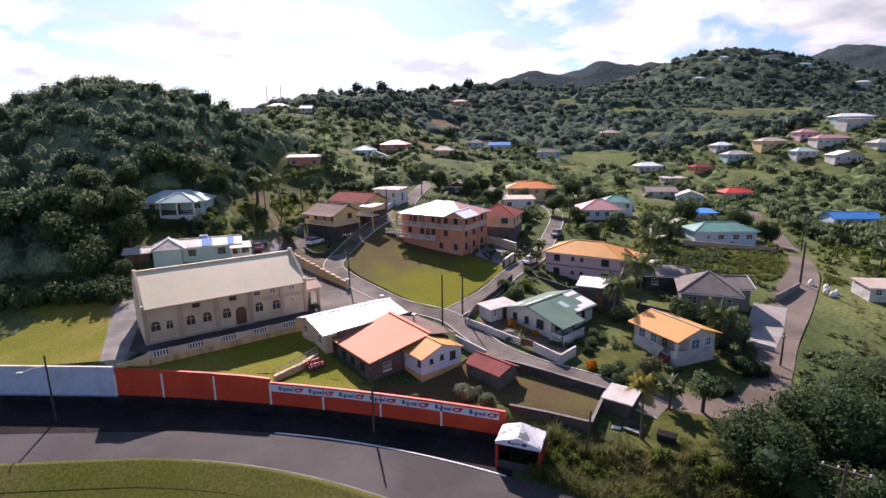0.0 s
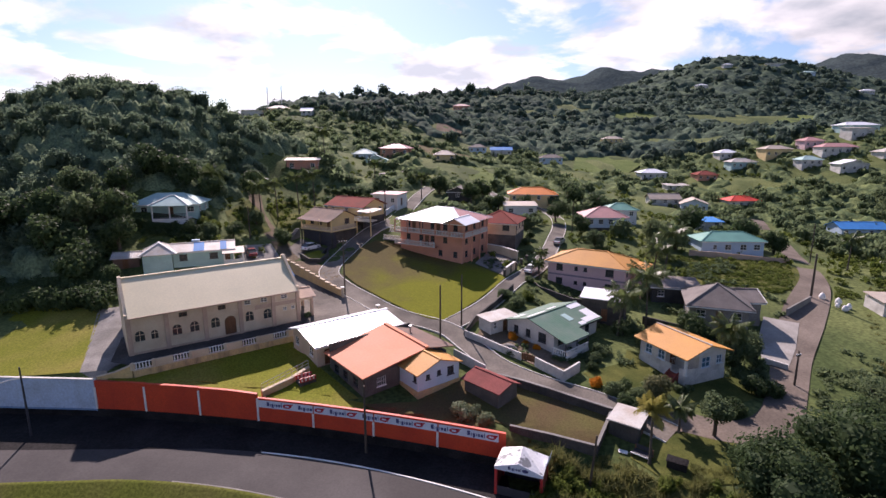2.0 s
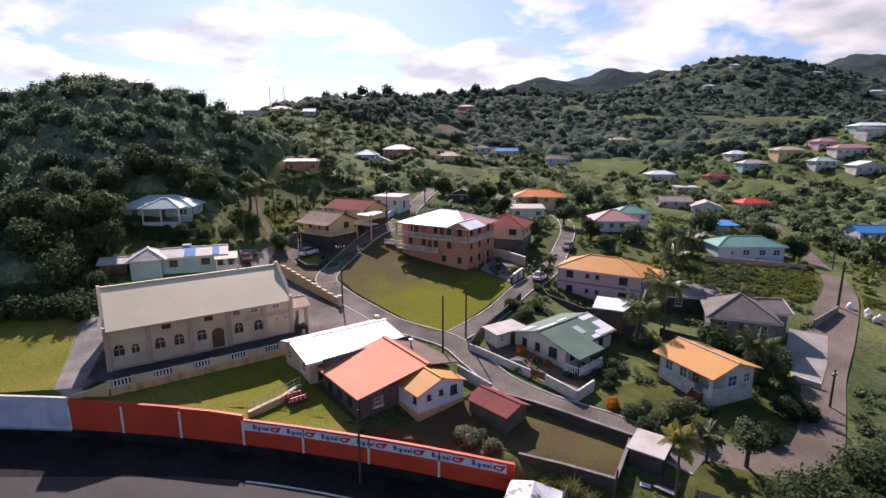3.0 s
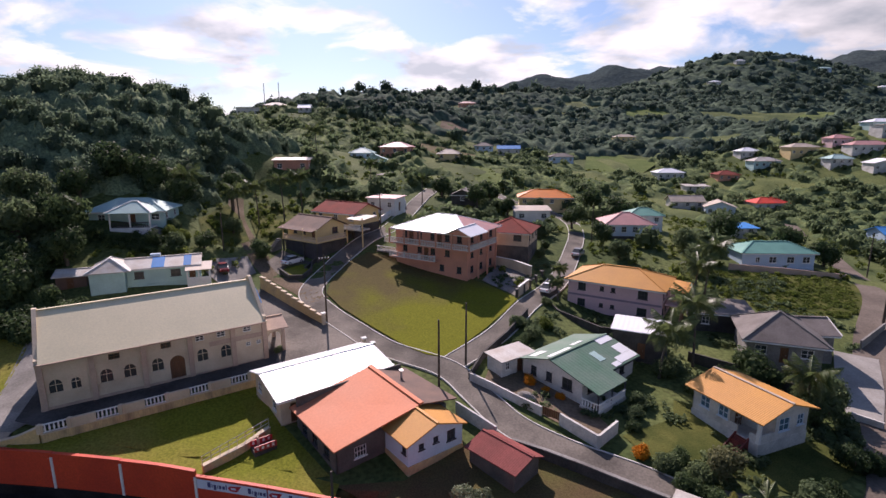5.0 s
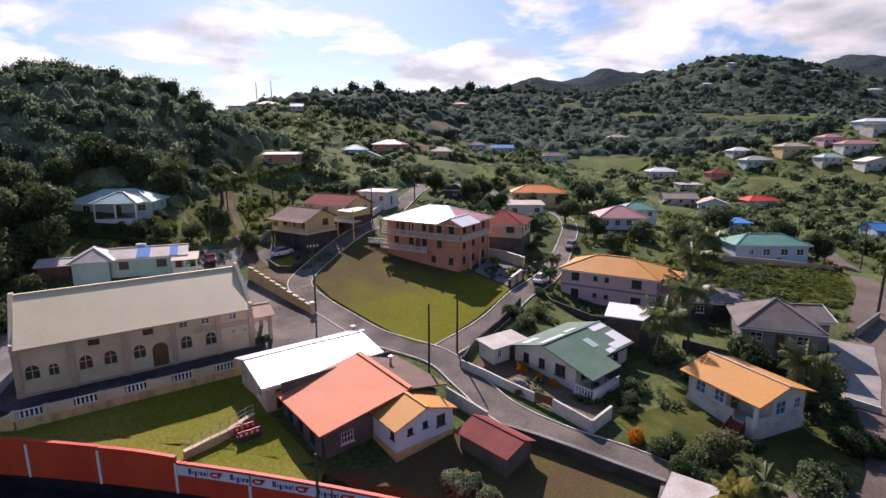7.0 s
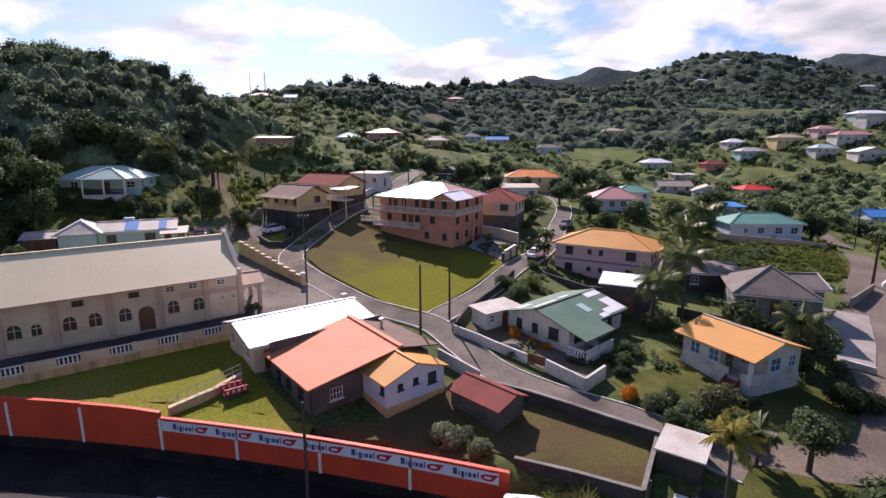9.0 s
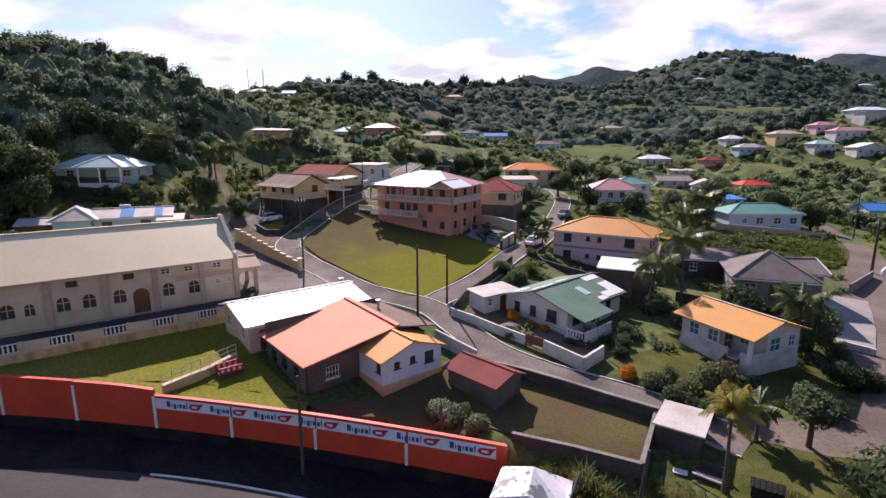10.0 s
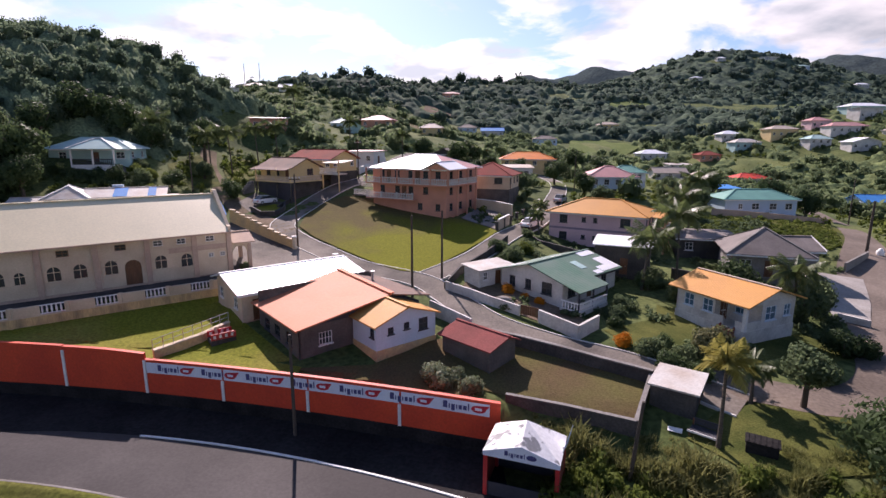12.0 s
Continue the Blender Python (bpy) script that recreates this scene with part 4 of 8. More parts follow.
def house(name, label, x, y, z, turn, w, d, h, roof, rise, wall, roofmat, wins=(), doors=(), over=0.5, plinth=1.6, plinthmat=None, category="house", seams=0.45,
          mid=0.5, frame_mat=None, glass=None, group="", fascia=WHITE, capmat=None, sides="front right back left", bars=2):
    """A small house. x, y, z: its near left corner at floor height; wins and doors: (side, u, sill, width, height)."""
    root = thing(name, label, category, pose(x, y, z, 0, 0, turn), group)
    part("plinth", Geo().box(-0.06, -0.06, -plinth, w + 0.06, d + 0.06, -0.004), plinthmat or wall, root)
    for side in sides.split():
        length = w if side in ("front", "back") else d
        holes = [(u, s, a, b) for sd, u, s, a, b in (*wins, *doors) if sd == side]
        inset = 0 if side in ("front", "back") else 0.18
        m = SIDES[side](w, d)
        part("wall", panel(length - inset, h, holes, 0.18, inset), wall, root, m=m)
        for sd, u, s, a, b in wins:
            if sd == side:
                window(root, m @ pose(u, 0.05, s), a, b, frame_mat, glass, bars)
        for sd, u, s, a, b in doors:
            if sd == side:
                door(root, m @ pose(u, 0.05, s), a, b)
    if roof == "gablex":
        for m in (SIDES["right"](w, d), SIDES["left"](w, d)):
            f = mid if m.to_euler().z > 0 else 1 - mid
            part("gable", Geo().prism([(0, 0, h), (d, 0, h), (d * f, 0, h + rise * d / (d + 2 * over) - 0.05)], (0, 0.18, 0)), wall, root, m=m)
    if roof == "gabley":
        for s, m in (("front", SIDES["front"](w, d)), ("back", SIDES["back"](w, d))):
            f = mid if s == "front" else 1 - mid
            part("gable", Geo().prism([(0, 0, h), (w, 0, h), (w * f, 0, h + rise * w / (w + 2 * over) - 0.05)], (0, 0.18, 0)), wall, root, m=m)
    drop = 0.0
    if roof in ("hip", "gablex", "gabley"):
        span = d / 2 if roof == "gablex" else w / 2 if roof == "gabley" else min(w, d) / 2
        drop = rise * over / (span + over)
    roof_parts(root, roof, -over, -over, w + over, d + over, h - drop + 0.13, rise, roofmat, seams, mid, capmat=capmat)
    if fascia:
        part("fascia", Geo().box(-over, -over - 0.03, h - drop - 0.12, w + over, -over - 0.004, h - drop + 0.05), fascia, root)
    return root


def row(side, length, n, sill=1.0, w=1.0, h=1.1, lead=0.9):
    """n evenly spaced windows along a wall."""
    gap = (length - 2 * lead - n * w) / max(1, n - 1)
    return [(side, lead + k * (w + gap) if n > 1 else (length - w) / 2, sill, w, h) for k in range(n)]


def baluster_run(name, a, b, parent, mat, high=0.8, gap=0.32, label="", rail_h=0.12):
    """A balustrade from a to b (local points): rails and turned balusters, each a part."""
    a, b = Vector(a), Vector(b)
    rail = part(name, beam(beam(Geo(), a + Vector((0, 0, high)), b + Vector((0, 0, high)), 0.16, rail_h), a + Vector((0, 0, 0.06)), b + Vector((0, 0, 0.06)), 0.16, rail_h), mat, parent, label)
    n = max(1, int((b - a).length / gap))

    def make():
        g = Geo()
        hs = [0.12, 0.2, 0.3, 0.45, 0.62, high - 0.06]
        rs = [0.07, 0.06, 0.10, 0.085, 0.055, 0.07]
        g.tube([(0, 0, q) for q in hs], rs, 6)
        return g
    me = shared(("baluster", high, mat.name), make, mat)
    for k in range(n):
        part("baluster", me, None, rail, m=Matrix.Translation(a + (b - a) * ((k + 0.5) / n)))
    return rail


def arch_ring(w, h, n=10, x=0.0, z=0.0):
    """Outline of an opening with a round head: width w, full height h."""
    r = w / 2
    return [(x, 0, z), (x + w, 0, z)] + [(x + r + r * math.cos(math.pi * k / n), 0, z + h - r + r * math.sin(math.pi * k / n)) for k in range(n + 1)]


def church():
    W, D, H, RISE = 22.0, 12.0, 4.7, 3.4
    root = thing("church", "long cream church with arched windows and a plain beige metal roof", "church", pose(-39.2, 63.8, 3.9, 0, 0, 35))
    part("plinth", Geo().box(-0.1, -0.1, -2.0, W + 0.1, D + 0.1, -0.004), TANTRIM, root, "tan plinth")
    arches = [(0.75, 1.35, 1.2, 1.45), (2.55, 1.35, 0.9, 1.25), (5.0, 1.3, 1.2, 1.5), (7.1, 1.3, 1.2, 1.5), (9.7, 1.3, 1.2, 1.5), (14.2, 1.3, 1.2, 1.5), (16.7, 1.2, 1.2, 1.5)]
    smalls = [(5.95, 3.65, 1.0, 0.62), (10.75, 3.7, 1.0, 0.62), (14.2, 3.75, 0.9, 0.62), (16.45, 3.75, 0.9, 0.62), (19.35, 3.75, 0.9, 0.62), (19.55, 1.95, 0.55, 0.5), (20.75, 1.95, 0.55, 0.5)]
    entry = (11.45, 0.0, 1.5, 2.6)
    # front wall: a sheet with the openings cut out
    part("wall", panel(W, H, arches + smalls + [entry], 0.25), CREAM, root)
    part("wall", panel(W, H, [(u, s, w, h) for _, u, s, w, h in row("b", W, 6, 1.3, 1.2, 1.5)], 0.25), CREAM, root, m=SIDES["back"](W, D))
    for u in [r[1] for r in row("b", W, 6, 1.3, 1.2, 1.5)]:
        window(root, SIDES["back"](W, D) @ pose(u, 0.06, 1.3), 1.2, 1.5)
    for side in ("left", "right"):
        m = SIDES[side](W, D)
        up = 0.25 if side == "right" else 0.0
        g = Geo()
        top = [(0.0, 0, -0.0), (D, 0, 0.0), (D, 0, H + 0.2 + up), (D - 0.5, 0, H + 0.3 + up), (D / 2 + 0.3, 0, H + RISE + 0.5 + up), (D / 2 - 0.3, 0, H + RISE + 0.5 + up), (0.5, 0, H + 0.3 + up), (0.0, 0, H + 0.2 + up)]
        g.prism([(x, -0.06, z) for x, y, z in top], (0, 0.34, 0))
        wall = part("gable_wall", g, CREAM, root, m=m)
        for a, b in zip(top[2:], top[3:]):
            part("coping", beam(Geo(), (a[0], 0.1, a[2] + 0.06), (b[0], 0.1, b[2] + 0.06), 0.40, 0.10), CREAM, wall, "pale coping stones")
    # heads of the arches: spandrels that round off each square hole
    for u, s, w, h in arches + [entry]:
        n, r = 8, w / 2
        for sgn in (-1, 1):
            ring = [(u + r + sgn * r, 0.002, s + h)]
            ring += [(u + r + sgn * r * math.cos(math.pi / 2 * k / n), 0.002, s + h - r + r * math.sin(math.pi / 2 * k / n)) for k in range(n + 1)]
            part("spandrel", Geo().prism(ring if sgn < 0 else ring[::-1], (0, 0.246, 0)), CREAM, root)
    for u, s, w, h in arches:
        n, t = 10, 0.055
        g = Geo()
        outer = [(u + a, s + b) for a, _, b in arch_ring(w, h, n)]
        cx, cz = u + w / 2, s + h / 2
        inner = [(cx + (a - cx) * (1 - 2 * t / w), cz + (b - cz) * (1 - 2 * t / h)) for a, b in outer]
        k = len(outer)
        g.add([(a, 0.02, b) for a, b in outer] + [(a, 0.02, b) for a, b in inner] + [(a, 0.1, b) for a, b in inner],
              [(i, (i + 1) % k, k + (i + 1) % k, k + i) for i in range(k)] + [(k + i, k + (i + 1) % k, 2 * k + (i + 1) % k, 2 * k + i) for i in range(k)])
        g.box(u + w / 2 - 0.03, 0.03, s + t, u + w / 2 + 0.03, 0.08, s + h - t).box(u + t, 0.03, s + h - w / 2 - 0.03, u + w - t, 0.08, s + h - w / 2 + 0.03)
        g.box(u - 0.12, -0.12, s - 0.1, u + w + 0.12, -0.004, s)
        win = part("window", g, CREAM, root, "cream arched window frame")
        part("pane", Geo().prism([(a, 0.05, b) for a, b in inner], (0, 0.02, 0)), GLASS, win)
    for u, s, w, h in smalls:
        window(root, pose(u, 0.06, s), w, h, WHITE if s > 3.7 or s < 3 else BROWNWOOD, bars=2, sill=False)
    u, s, w, h = entry
    d = part("door", Geo().prism([(u + a, 0.1, b) for a, _, b in arch_ring(w, h)], (0, 0.08, 0)), BROWNWOOD, root, "brown arched double door")
    part("door_leaf", Geo().box(u + 0.08, 0.06, 0.05, u + w / 2 - 0.02, 0.1, h - w / 2).box(u + w / 2 + 0.02, 0.06, 0.05, u + w - 0.08, 0.1, h - w / 2), BROWNWOOD, d)
    for u in (-0.02, 4.2, 8.8, 13.35, 17.9, 21.5):
        part("pilaster", Geo().box(u, -0.22, -0.6, u + 0.52, -0.003, H - 0.15), TANTRIM, root, "tan pilaster")
    part("band", Geo().box(15.6, -0.08, 2.85, 21.45, -0.002, 3.4), TANTRIM, root, "tan painted band")
    part("cornice", Geo().box(-0.1, -0.32, H - 0.14, W + 0.1, -0.003, H + 0.02), CREAM, root)
    g = Geo()
    pts = [(0.25, -0.5, H + 0.05), (W - 0.25, -0.5, H + 0.05), (W - 0.25, D + 0.5, H + 0.05), (0.25, D + 0.5, H + 0.05), (0.25, D / 2, H + RISE + 0.35), (W - 0.25, D / 2, H + RISE + 0.35)]
    g.slab(pts, [[0, 1, 5, 4], [2, 3, 4, 5]], 0.14)
    r = part("roof", g, BEIGEROOF, root, "plain beige standing seam roof")
    part("ridge_cap", beam(Geo(), (0.3, D / 2, H + RISE + 0.4), (W - 0.3, D / 2, H + RISE + 0.4), 0.35, 0.1), BEIGEROOF, r)
    part("gutter", Geo().box(0.2, -0.66, H - 0.12, W - 0.2, -0.505, H + 0.04), TANTRIM, r)
    # porch at the street end
    for px, py in ((W + 2.2, 0.9), (W + 2.2, 4.9)):
        part("column", Geo().box(px - 0.2, py - 0.2, -0.8, px + 0.2, py + 0.2, 2.9), TANTRIM, root, "tan porch column")
    for m, span in ((pose(W + 2.2, 1.1, 0, 0, 0, 90), 3.6), (pose(W + 0.3, 0.9, 0), 1.7)):
        k = 10
        top = [(span / 2 - span / 2 * math.cos(math.pi * q / k), 0, 1.9 + min(0.95, span / 2) * math.sin(math.pi * q / k)) for q in range(k + 1)]
        part("porch_arch", Geo().prism([(0, -0.14, 3.15)] + [(x, -0.14, z) for x, y, z in top] + [(span, -0.14, 3.15)], (0, 0.28, 0)), CREAM, root, "round porch arch", m=m)
    roof_parts(root, "gablex", W + 0.3, 0.4, W + 2.8, 5.4, 3.2, 0.9, TANTRIM, 0)
    part("tarpaulin", Geo().slab([(W + 0.02, 2.2, H + 1.6), (W + 0.32, 2.2, H + 1.6), (W + 0.32, 4.6, H + 2.9), (W + 0.02, 4.6, H + 2.9)], [[0, 1, 2, 3]], 0.05), BLUEROOF, root, "blue tarpaulin over the gable")
    return root


church()

# terrace wall with its balustrade: from the drive to the white-roofed hall
T0, T1 = Vector((-36.9, 60.5, 0)), Vector((-20.9, 72.1, 0))
TZ = -0.4  # drop of the terrace wall below its first level
terrace = thing("terrace_wall", "ochre terrace wall with runs of white balusters between solid panels", "wall", pose(0, 0, 0), kind="structure")
BREAKS = [0, 0.01, 0.115, 0.22, 0.325, 0.43, 0.535, 0.64, 0.745, 0.85, 0.955, 1]
for k in range(11):
    a, b = T0 + (T1 - T0) * BREAKS[k], T0 + (T1 - T0) * BREAKS[k + 1]
    n = Vector((-(b - a).y, (b - a).x, 0)).normalized() * 0.16
    g = Geo().prism([(a.x - n.x, a.y - n.y, 0.2), (b.x - n.x, b.y - n.y, 0.2), (b.x + n.x, b.y + n.y, 0.2), (a.x + n.x, a.y + n.y, 0.2)], (0, 0, 3.35 + TZ))
    part("wall_panel", g, STAINOCHRE, terrace)
    part("coping", beam(Geo(), (*a.xy, 3.6 + TZ), (*b.xy, 3.6 + TZ), 0.42, 0.1), CREAM, terrace)
    if k % 2 == 1:
        baluster_run("balustrade", (*a.xy, 3.65 + TZ), (*b.xy, 3.65 + TZ), terrace, WHITE, 0.82, 0.3, label="white balustrade", rail_h=0.07)
    else:
        g = Geo().prism([(a.x - n.x, a.y - n.y, 3.65 + TZ), (b.x - n.x, b.y - n.y, 3.65 + TZ), (b.x + n.x, b.y + n.y, 3.65 + TZ), (a.x + n.x, a.y + n.y, 3.65 + TZ)], (0, 0, 0.85))
        part("parapet", g, CREAM, terrace)
        part("pier", Geo().box(a.x - 0.2, a.y - 0.2, 3.66 + TZ, a.x + 0.2, a.y + 0.2, 4.56 + TZ), CREAM, terrace)
strip_wall("ramp_wall", [(-40.9, 60.0, 2.65), (-38.8, 60.0, 3.2), (-37.0, 60.5, 3.9)], 1.0, 0.3, OCHRE, "ochre wall stepping down to the boundary", coping=CREAM)
FW = [(-29.4, 97.6, 8.3), (-16.9, 86.3, 5.5)]
strip_wall("forecourt_wall", [tuple(FW[0][q] + (FW[1][q] - FW[0][q]) * k / 11 for q in range(3)) for k in range(12)], 1.0, 0.3, OCHRE, "stepped ochre retaining wall beside the church forecourt", coping=CREAM, foot=1.2, stepped=True)
for gx0, gy0 in ((-16.6, 85.9), (-9.9, 79.2), (-8.6, 78.0)):
    post = thing("gate_pillar", "cream square gate pillar with a flat cap", "pillar", pose(gx0, gy0, float(ground(gx0, gy0)), 0, 0, 35), "gate pillars")
    part("shaft", Geo().box(-0.22, -0.22, -0.3, 0.22, 0.22, 1.7), CREAM, post)
    part("cap", Geo().box(-0.3, -0.3, 1.703, 0.3, 0.3, 1.85), WHITE, post)

# ---- hall with the white, salmon and amber roofs ----
HL = 37.0
house("hall", "cream hall with a white metal gable roof", -15.7, 64.0, 2.1, HL, 12.6, 8.0, 2.75, "gablex", 0.95, CREAM, WHITEROOF,
             row("left", 7.6, 2, 0.9, 1.1, 1.1), [("front", 1.0, 0.0, 0.9, 2.05)], over=0.5, mid=0.62, seams=0.6, plinthmat=TANTRIM, plinth=2.0)
salmon = thing("salmon_roof_house", "grey block house with a broad salmon metal roof", "house", pose(-8.9, 57.2, 0.9, 0, 0, 39.5))
part("plinth", Geo().box(0.3, 0.3, -1.5, 12.6, 8.6, -0.003), BLOCK, salmon)
SH = 2.85
part("wall", panel(12.3, SH, [(5.2, 1.0, 1.3, 1.1), (1.8, 1.0, 1.2, 1.1)], 0.2), BLOCK, salmon, m=pose(0.3, 0.4, 0))
for u, w in ((5.2, 1.3), (1.8, 1.2)):
    window(salmon, pose(0.3 + u, 0.46, 1.0), w, 1.1, WHITE, bars=4)
part("wall", panel(8.2, SH, [(u, 1.0, 1.1, 1.1) for u in (1.2, 3.4, 5.8)], 0.2, 0.2), BLOCK, salmon, m=pose(0.3, 8.6, 0, 0, 0, 270))
for u in (1.2, 3.4, 5.8):
    window(salmon, pose(0.3, 8.6, 0, 0, 0, 270) @ pose(u, 0.06, 1.0), 1.1, 1.1, DARKPAINT, bars=3)
part("wall", panel(12.3, SH + 1.4, [], 0.2), BLOCK, salmon, m=pose(12.6, 8.6, 0, 0, 0, 180))
part("wall", panel(8.2, SH, [(3.0, 1.0, 1.1, 1.1)], 0.2, 0.2), BLOCK, salmon, m=pose(12.6, 0.4, 0, 0, 0, 90))
part("gable", Geo().prism([(0.3, 0.4, SH), (12.6, 0.4, SH), (9.0, 0.4, SH + 1.35)], (0, 0.2, 0)), DARKPAINT, salmon)
g = Geo()
pts = [(-0.25, -0.35, SH + 0.15), (-0.25, 9.1, SH + 0.3), (9.0, -0.35, SH + 1.5), (9.0, 9.1, SH + 1.95)]
g.slab(pts, [[1, 0, 2, 3]], 0.12)
sr = part("roof", g, SALMON, salmon, "salmon pink metal roof")
part("ridge_cap", beam(Geo(), (9.0, -0.35, SH + 1.56), (9.0, 9.1, SH + 2.0), 0.5, 0.12), SALMON, sr, "orange ridge cap")
g = Geo()
pts = [(9.02, -0.35, SH + 1.46), (9.02, 8.8, SH + 1.7), (13.4, -0.35, SH + 0.6), (13.4, 8.8, SH + 0.6)]
g.slab(pts, [[0, 2, 3, 1]], 0.12)
part("back_roof", g, BROWNROOF, salmon, "brown back slope of the roof")
part("vent_pipe", Geo().tube([(11.0, 6.0, SH + 0.9), (11.0, 6.0, SH + 1.9)], 0.14, 8).box(10.8, 5.8, SH + 1.9, 11.2, 6.2, SH + 2.05), STEEL, salmon)
house("annex", "small white house with an amber metal gable roof and ochre base", -2.7, 57.9, 1.75, 38, 6.1, 4.2, 2.15, "gabley", 1.15, PALEBLUE, YELLOWROOF,
      [("front", 1.15, 1.15, 0.55, 0.6), ("front", 2.75, 1.25, 0.55, 0.6), ("front", 4.3, 0.85, 0.95, 1.05), ("left", 3.3, 1.0, 0.6, 0.9)], over=0.35, plinth=1.6, plinthmat=OCHRE, seams=0.2, mid=0.5, fascia=None, frame_mat=DARKPAINT)

strip_wall("street_parapet", [(1.6, 66.4, 3.5), (3.6, 64.4, 3.2), (5.4, 62.6, 2.9)], 0.9, 0.2, OLDWHITE, "stained white parapet between the amber-roofed annex and the street", foot=1.0)
# ramp and little red landing beside the hall
strip_wall("ramp_wall", [(-20.6, 57.6, 2.0), (-18.0, 60.4, 2.3), (-16.6, 63.0, 2.5)], 0.8, 0.3, OCHRE, "ochre wall carrying a sloping walkway", coping=CREAM)
ramp_rail = thing("walkway_rail", "grey metal pipe rail along the walkway", "railing", pose(0, 0, 0))
for k in range(9):
    p = Vector((-20.6, 57.6, 2.05)).lerp(Vector((-16.6, 63.0, 2.55)), k / 8)
    part("post", Geo().tube([p, p + Vector((0, 0, 0.9))], 0.03, 6), STEEL, ramp_rail)
for h in (0.45, 0.88):
    part("rail", Geo().tube([(-20.6, 57.6, 2.05 + h), (-16.6, 63.0, 2.55 + h)], 0.03, 6), STEEL, ramp_rail)
landing = thing("landing", "dark red landing with white fretwork sides and a cream post", "platform", pose(-16.3, 60.6, 1.5, 0, 0, 38) @ Matrix.Scale(0.68, 4))
part("base", Geo().box(-1.5, -0.9, -1.0, 1.5, 0.9, 0.8), DARKWALL, landing)
for y in (-0.9, 0.9):
    part("side_panel", Geo().box(-1.5, y - 0.06, 0.803, 1.5, y + 0.06, 1.6), REDSTEEL, landing)
    for k in range(4):
        part("fret", Geo().box(-1.25 + k * 0.7, y - 0.09, 1.0, -0.95 + k * 0.7, y - 0.063, 1.4), WHITE, landing)
part("post", Geo().box(-0.6, 0.6, 0.803, -0.35, 0.85, 2.0), CREAM, landing)

# ---- walled yard with the red-roofed shed ----
house("shed", "dark block shed with a corrugated red gable roof", 6.35, 56.0, 0.45, 44, 3.3, 5.2, 2.15, "gabley", 0.65, BLOCK, REDROOF, [], [("right", 1.6, 0.0, 0.9, 1.9)], over=0.35, plinth=1.2, seams=0.2, fascia=None, mid=0.62)
strip_wall("yard_wall", [(6.8, 61.3, 2.35), (9.6, 59.9, 2.2), (12.5, 58.2, 2.0), (15.4, 56.4, 1.75), (18.6, 54.3, 1.6)], 1.5, 0.25, DARKWALL, "tall dark weathered wall behind the yard", foot=1.8, coping=CONCRETE)
strip_wall("yard_wall", [(7.2, 52.5, 0.75), (11.2, 50.9, 0.7), (15.3, 48.9, 0.65), (18.4, 54.2, 1.4)], 1.0, 0.22, DARKWALL, "rough grey block wall round the yard", foot=2.6, coping=CONCRETE, cap=0.05)
# A closed dark front wall stands in for the shade of the open front.
house("lean_to", "shed with flat pale sheet roof, dark front wall for shaded opening", 17.4, 51.9, -1.0, -36, 3.0, 3.2, 2.75, "mono", 0.25, DARKWALL, TINROOF, [], [("right", 1.2, 0, 0.9, 1.9)], over=0.2, seams=0, category="shed", fascia=None)

# ---- green-roofed house ----
GA = 41.6
gh = house("green_roof_house", "white house with a patched green metal roof and a dark veranda", 15.1, 68.7, 2.1, GA, 10.4, 8.2, 2.5, "gablex", 1.35, OLDWHITE, GREENROOF,
           [("left", 1.2, 0.9, 0.8, 1.1), ("left", 3.4, 0.9, 0.8, 1.1), ("left", 5.6, 0.8, 1.3, 1.3), ("front", 7.4, 0.9, 1.0, 1.1), ("right", 2, 0.9, 1.0, 1.1), ("right", 5, 0.9, 1.0, 1.1), ("front", 1.0, 0.7, 1.4, 1.4)],
           [("front", 4.6, 0.0, 0.9, 2.0)], over=0.55, mid=0.5, seams=0.5, frame_mat=DARKPAINT, plinth=1.8, fascia=DARKPAINT)
for x0, y0, x1, y1, f in ((0.3, 4.25, 4.2, 5.1, 1), (0.2, 6.6, 2.4, 7.6, 1), (5.4, 5.0, 7.3, 5.6, 1), (7.2, -0.3, 10.8, 0.7, 0), (8.9, 0.72, 10.8, 2.2, 0), (8.0, 3.0, 10.7, 3.95, 0), (5.8, -0.45, 7.1, 0.2, 0), (4.9, 1.0, 6.0, 2.6, 0)):
    zf = lambda y: 2.5 - 0.16 + 0.13 + 1.35 * (1 - abs(y - 4.1) / 4.65) + 0.045
    part("roof_patch", Geo().slab([(x0, y0, zf(y0)), (x1, y0, zf(y0)), (x1, y1, zf(y1)), (x0, y1, zf(y1))], [[0, 1, 2, 3]], 0.02), (WHITEROOF if y0 != 1.0 else TEALROOF), gh, "bare pale roof sheet")
zf = 2.5 - 0.16 + 0.13
g = Geo().slab([(-0.55, -2.4, zf - 0.5), (4.9, -2.4, zf - 0.5), (4.9, -0.5, zf + 0.02), (-0.55, -0.5, zf + 0.02)], [[0, 1, 2, 3]], 0.1)
pts = [(-0.55, -2.4, zf - 0.5), (4.9, -2.4, zf - 0.5), (4.9, -0.5, zf + 0.02), (-0.55, -0.5, zf + 0.02)]
part("veranda_roof", g, ribbed(GREENROOF, "X", 0.5), gh)
part("veranda_floor", Geo().box(-0.5, -2.4, -1.6, 4.9, -0.065, -0.05), OLDWHITE, gh)
for x in (-0.4, 2.2, 4.8):
    part("veranda_post", Geo().box(x - 0.07, -2.3, -0.05, x + 0.07, -2.16, zf - 0.55), DARKPAINT, gh)
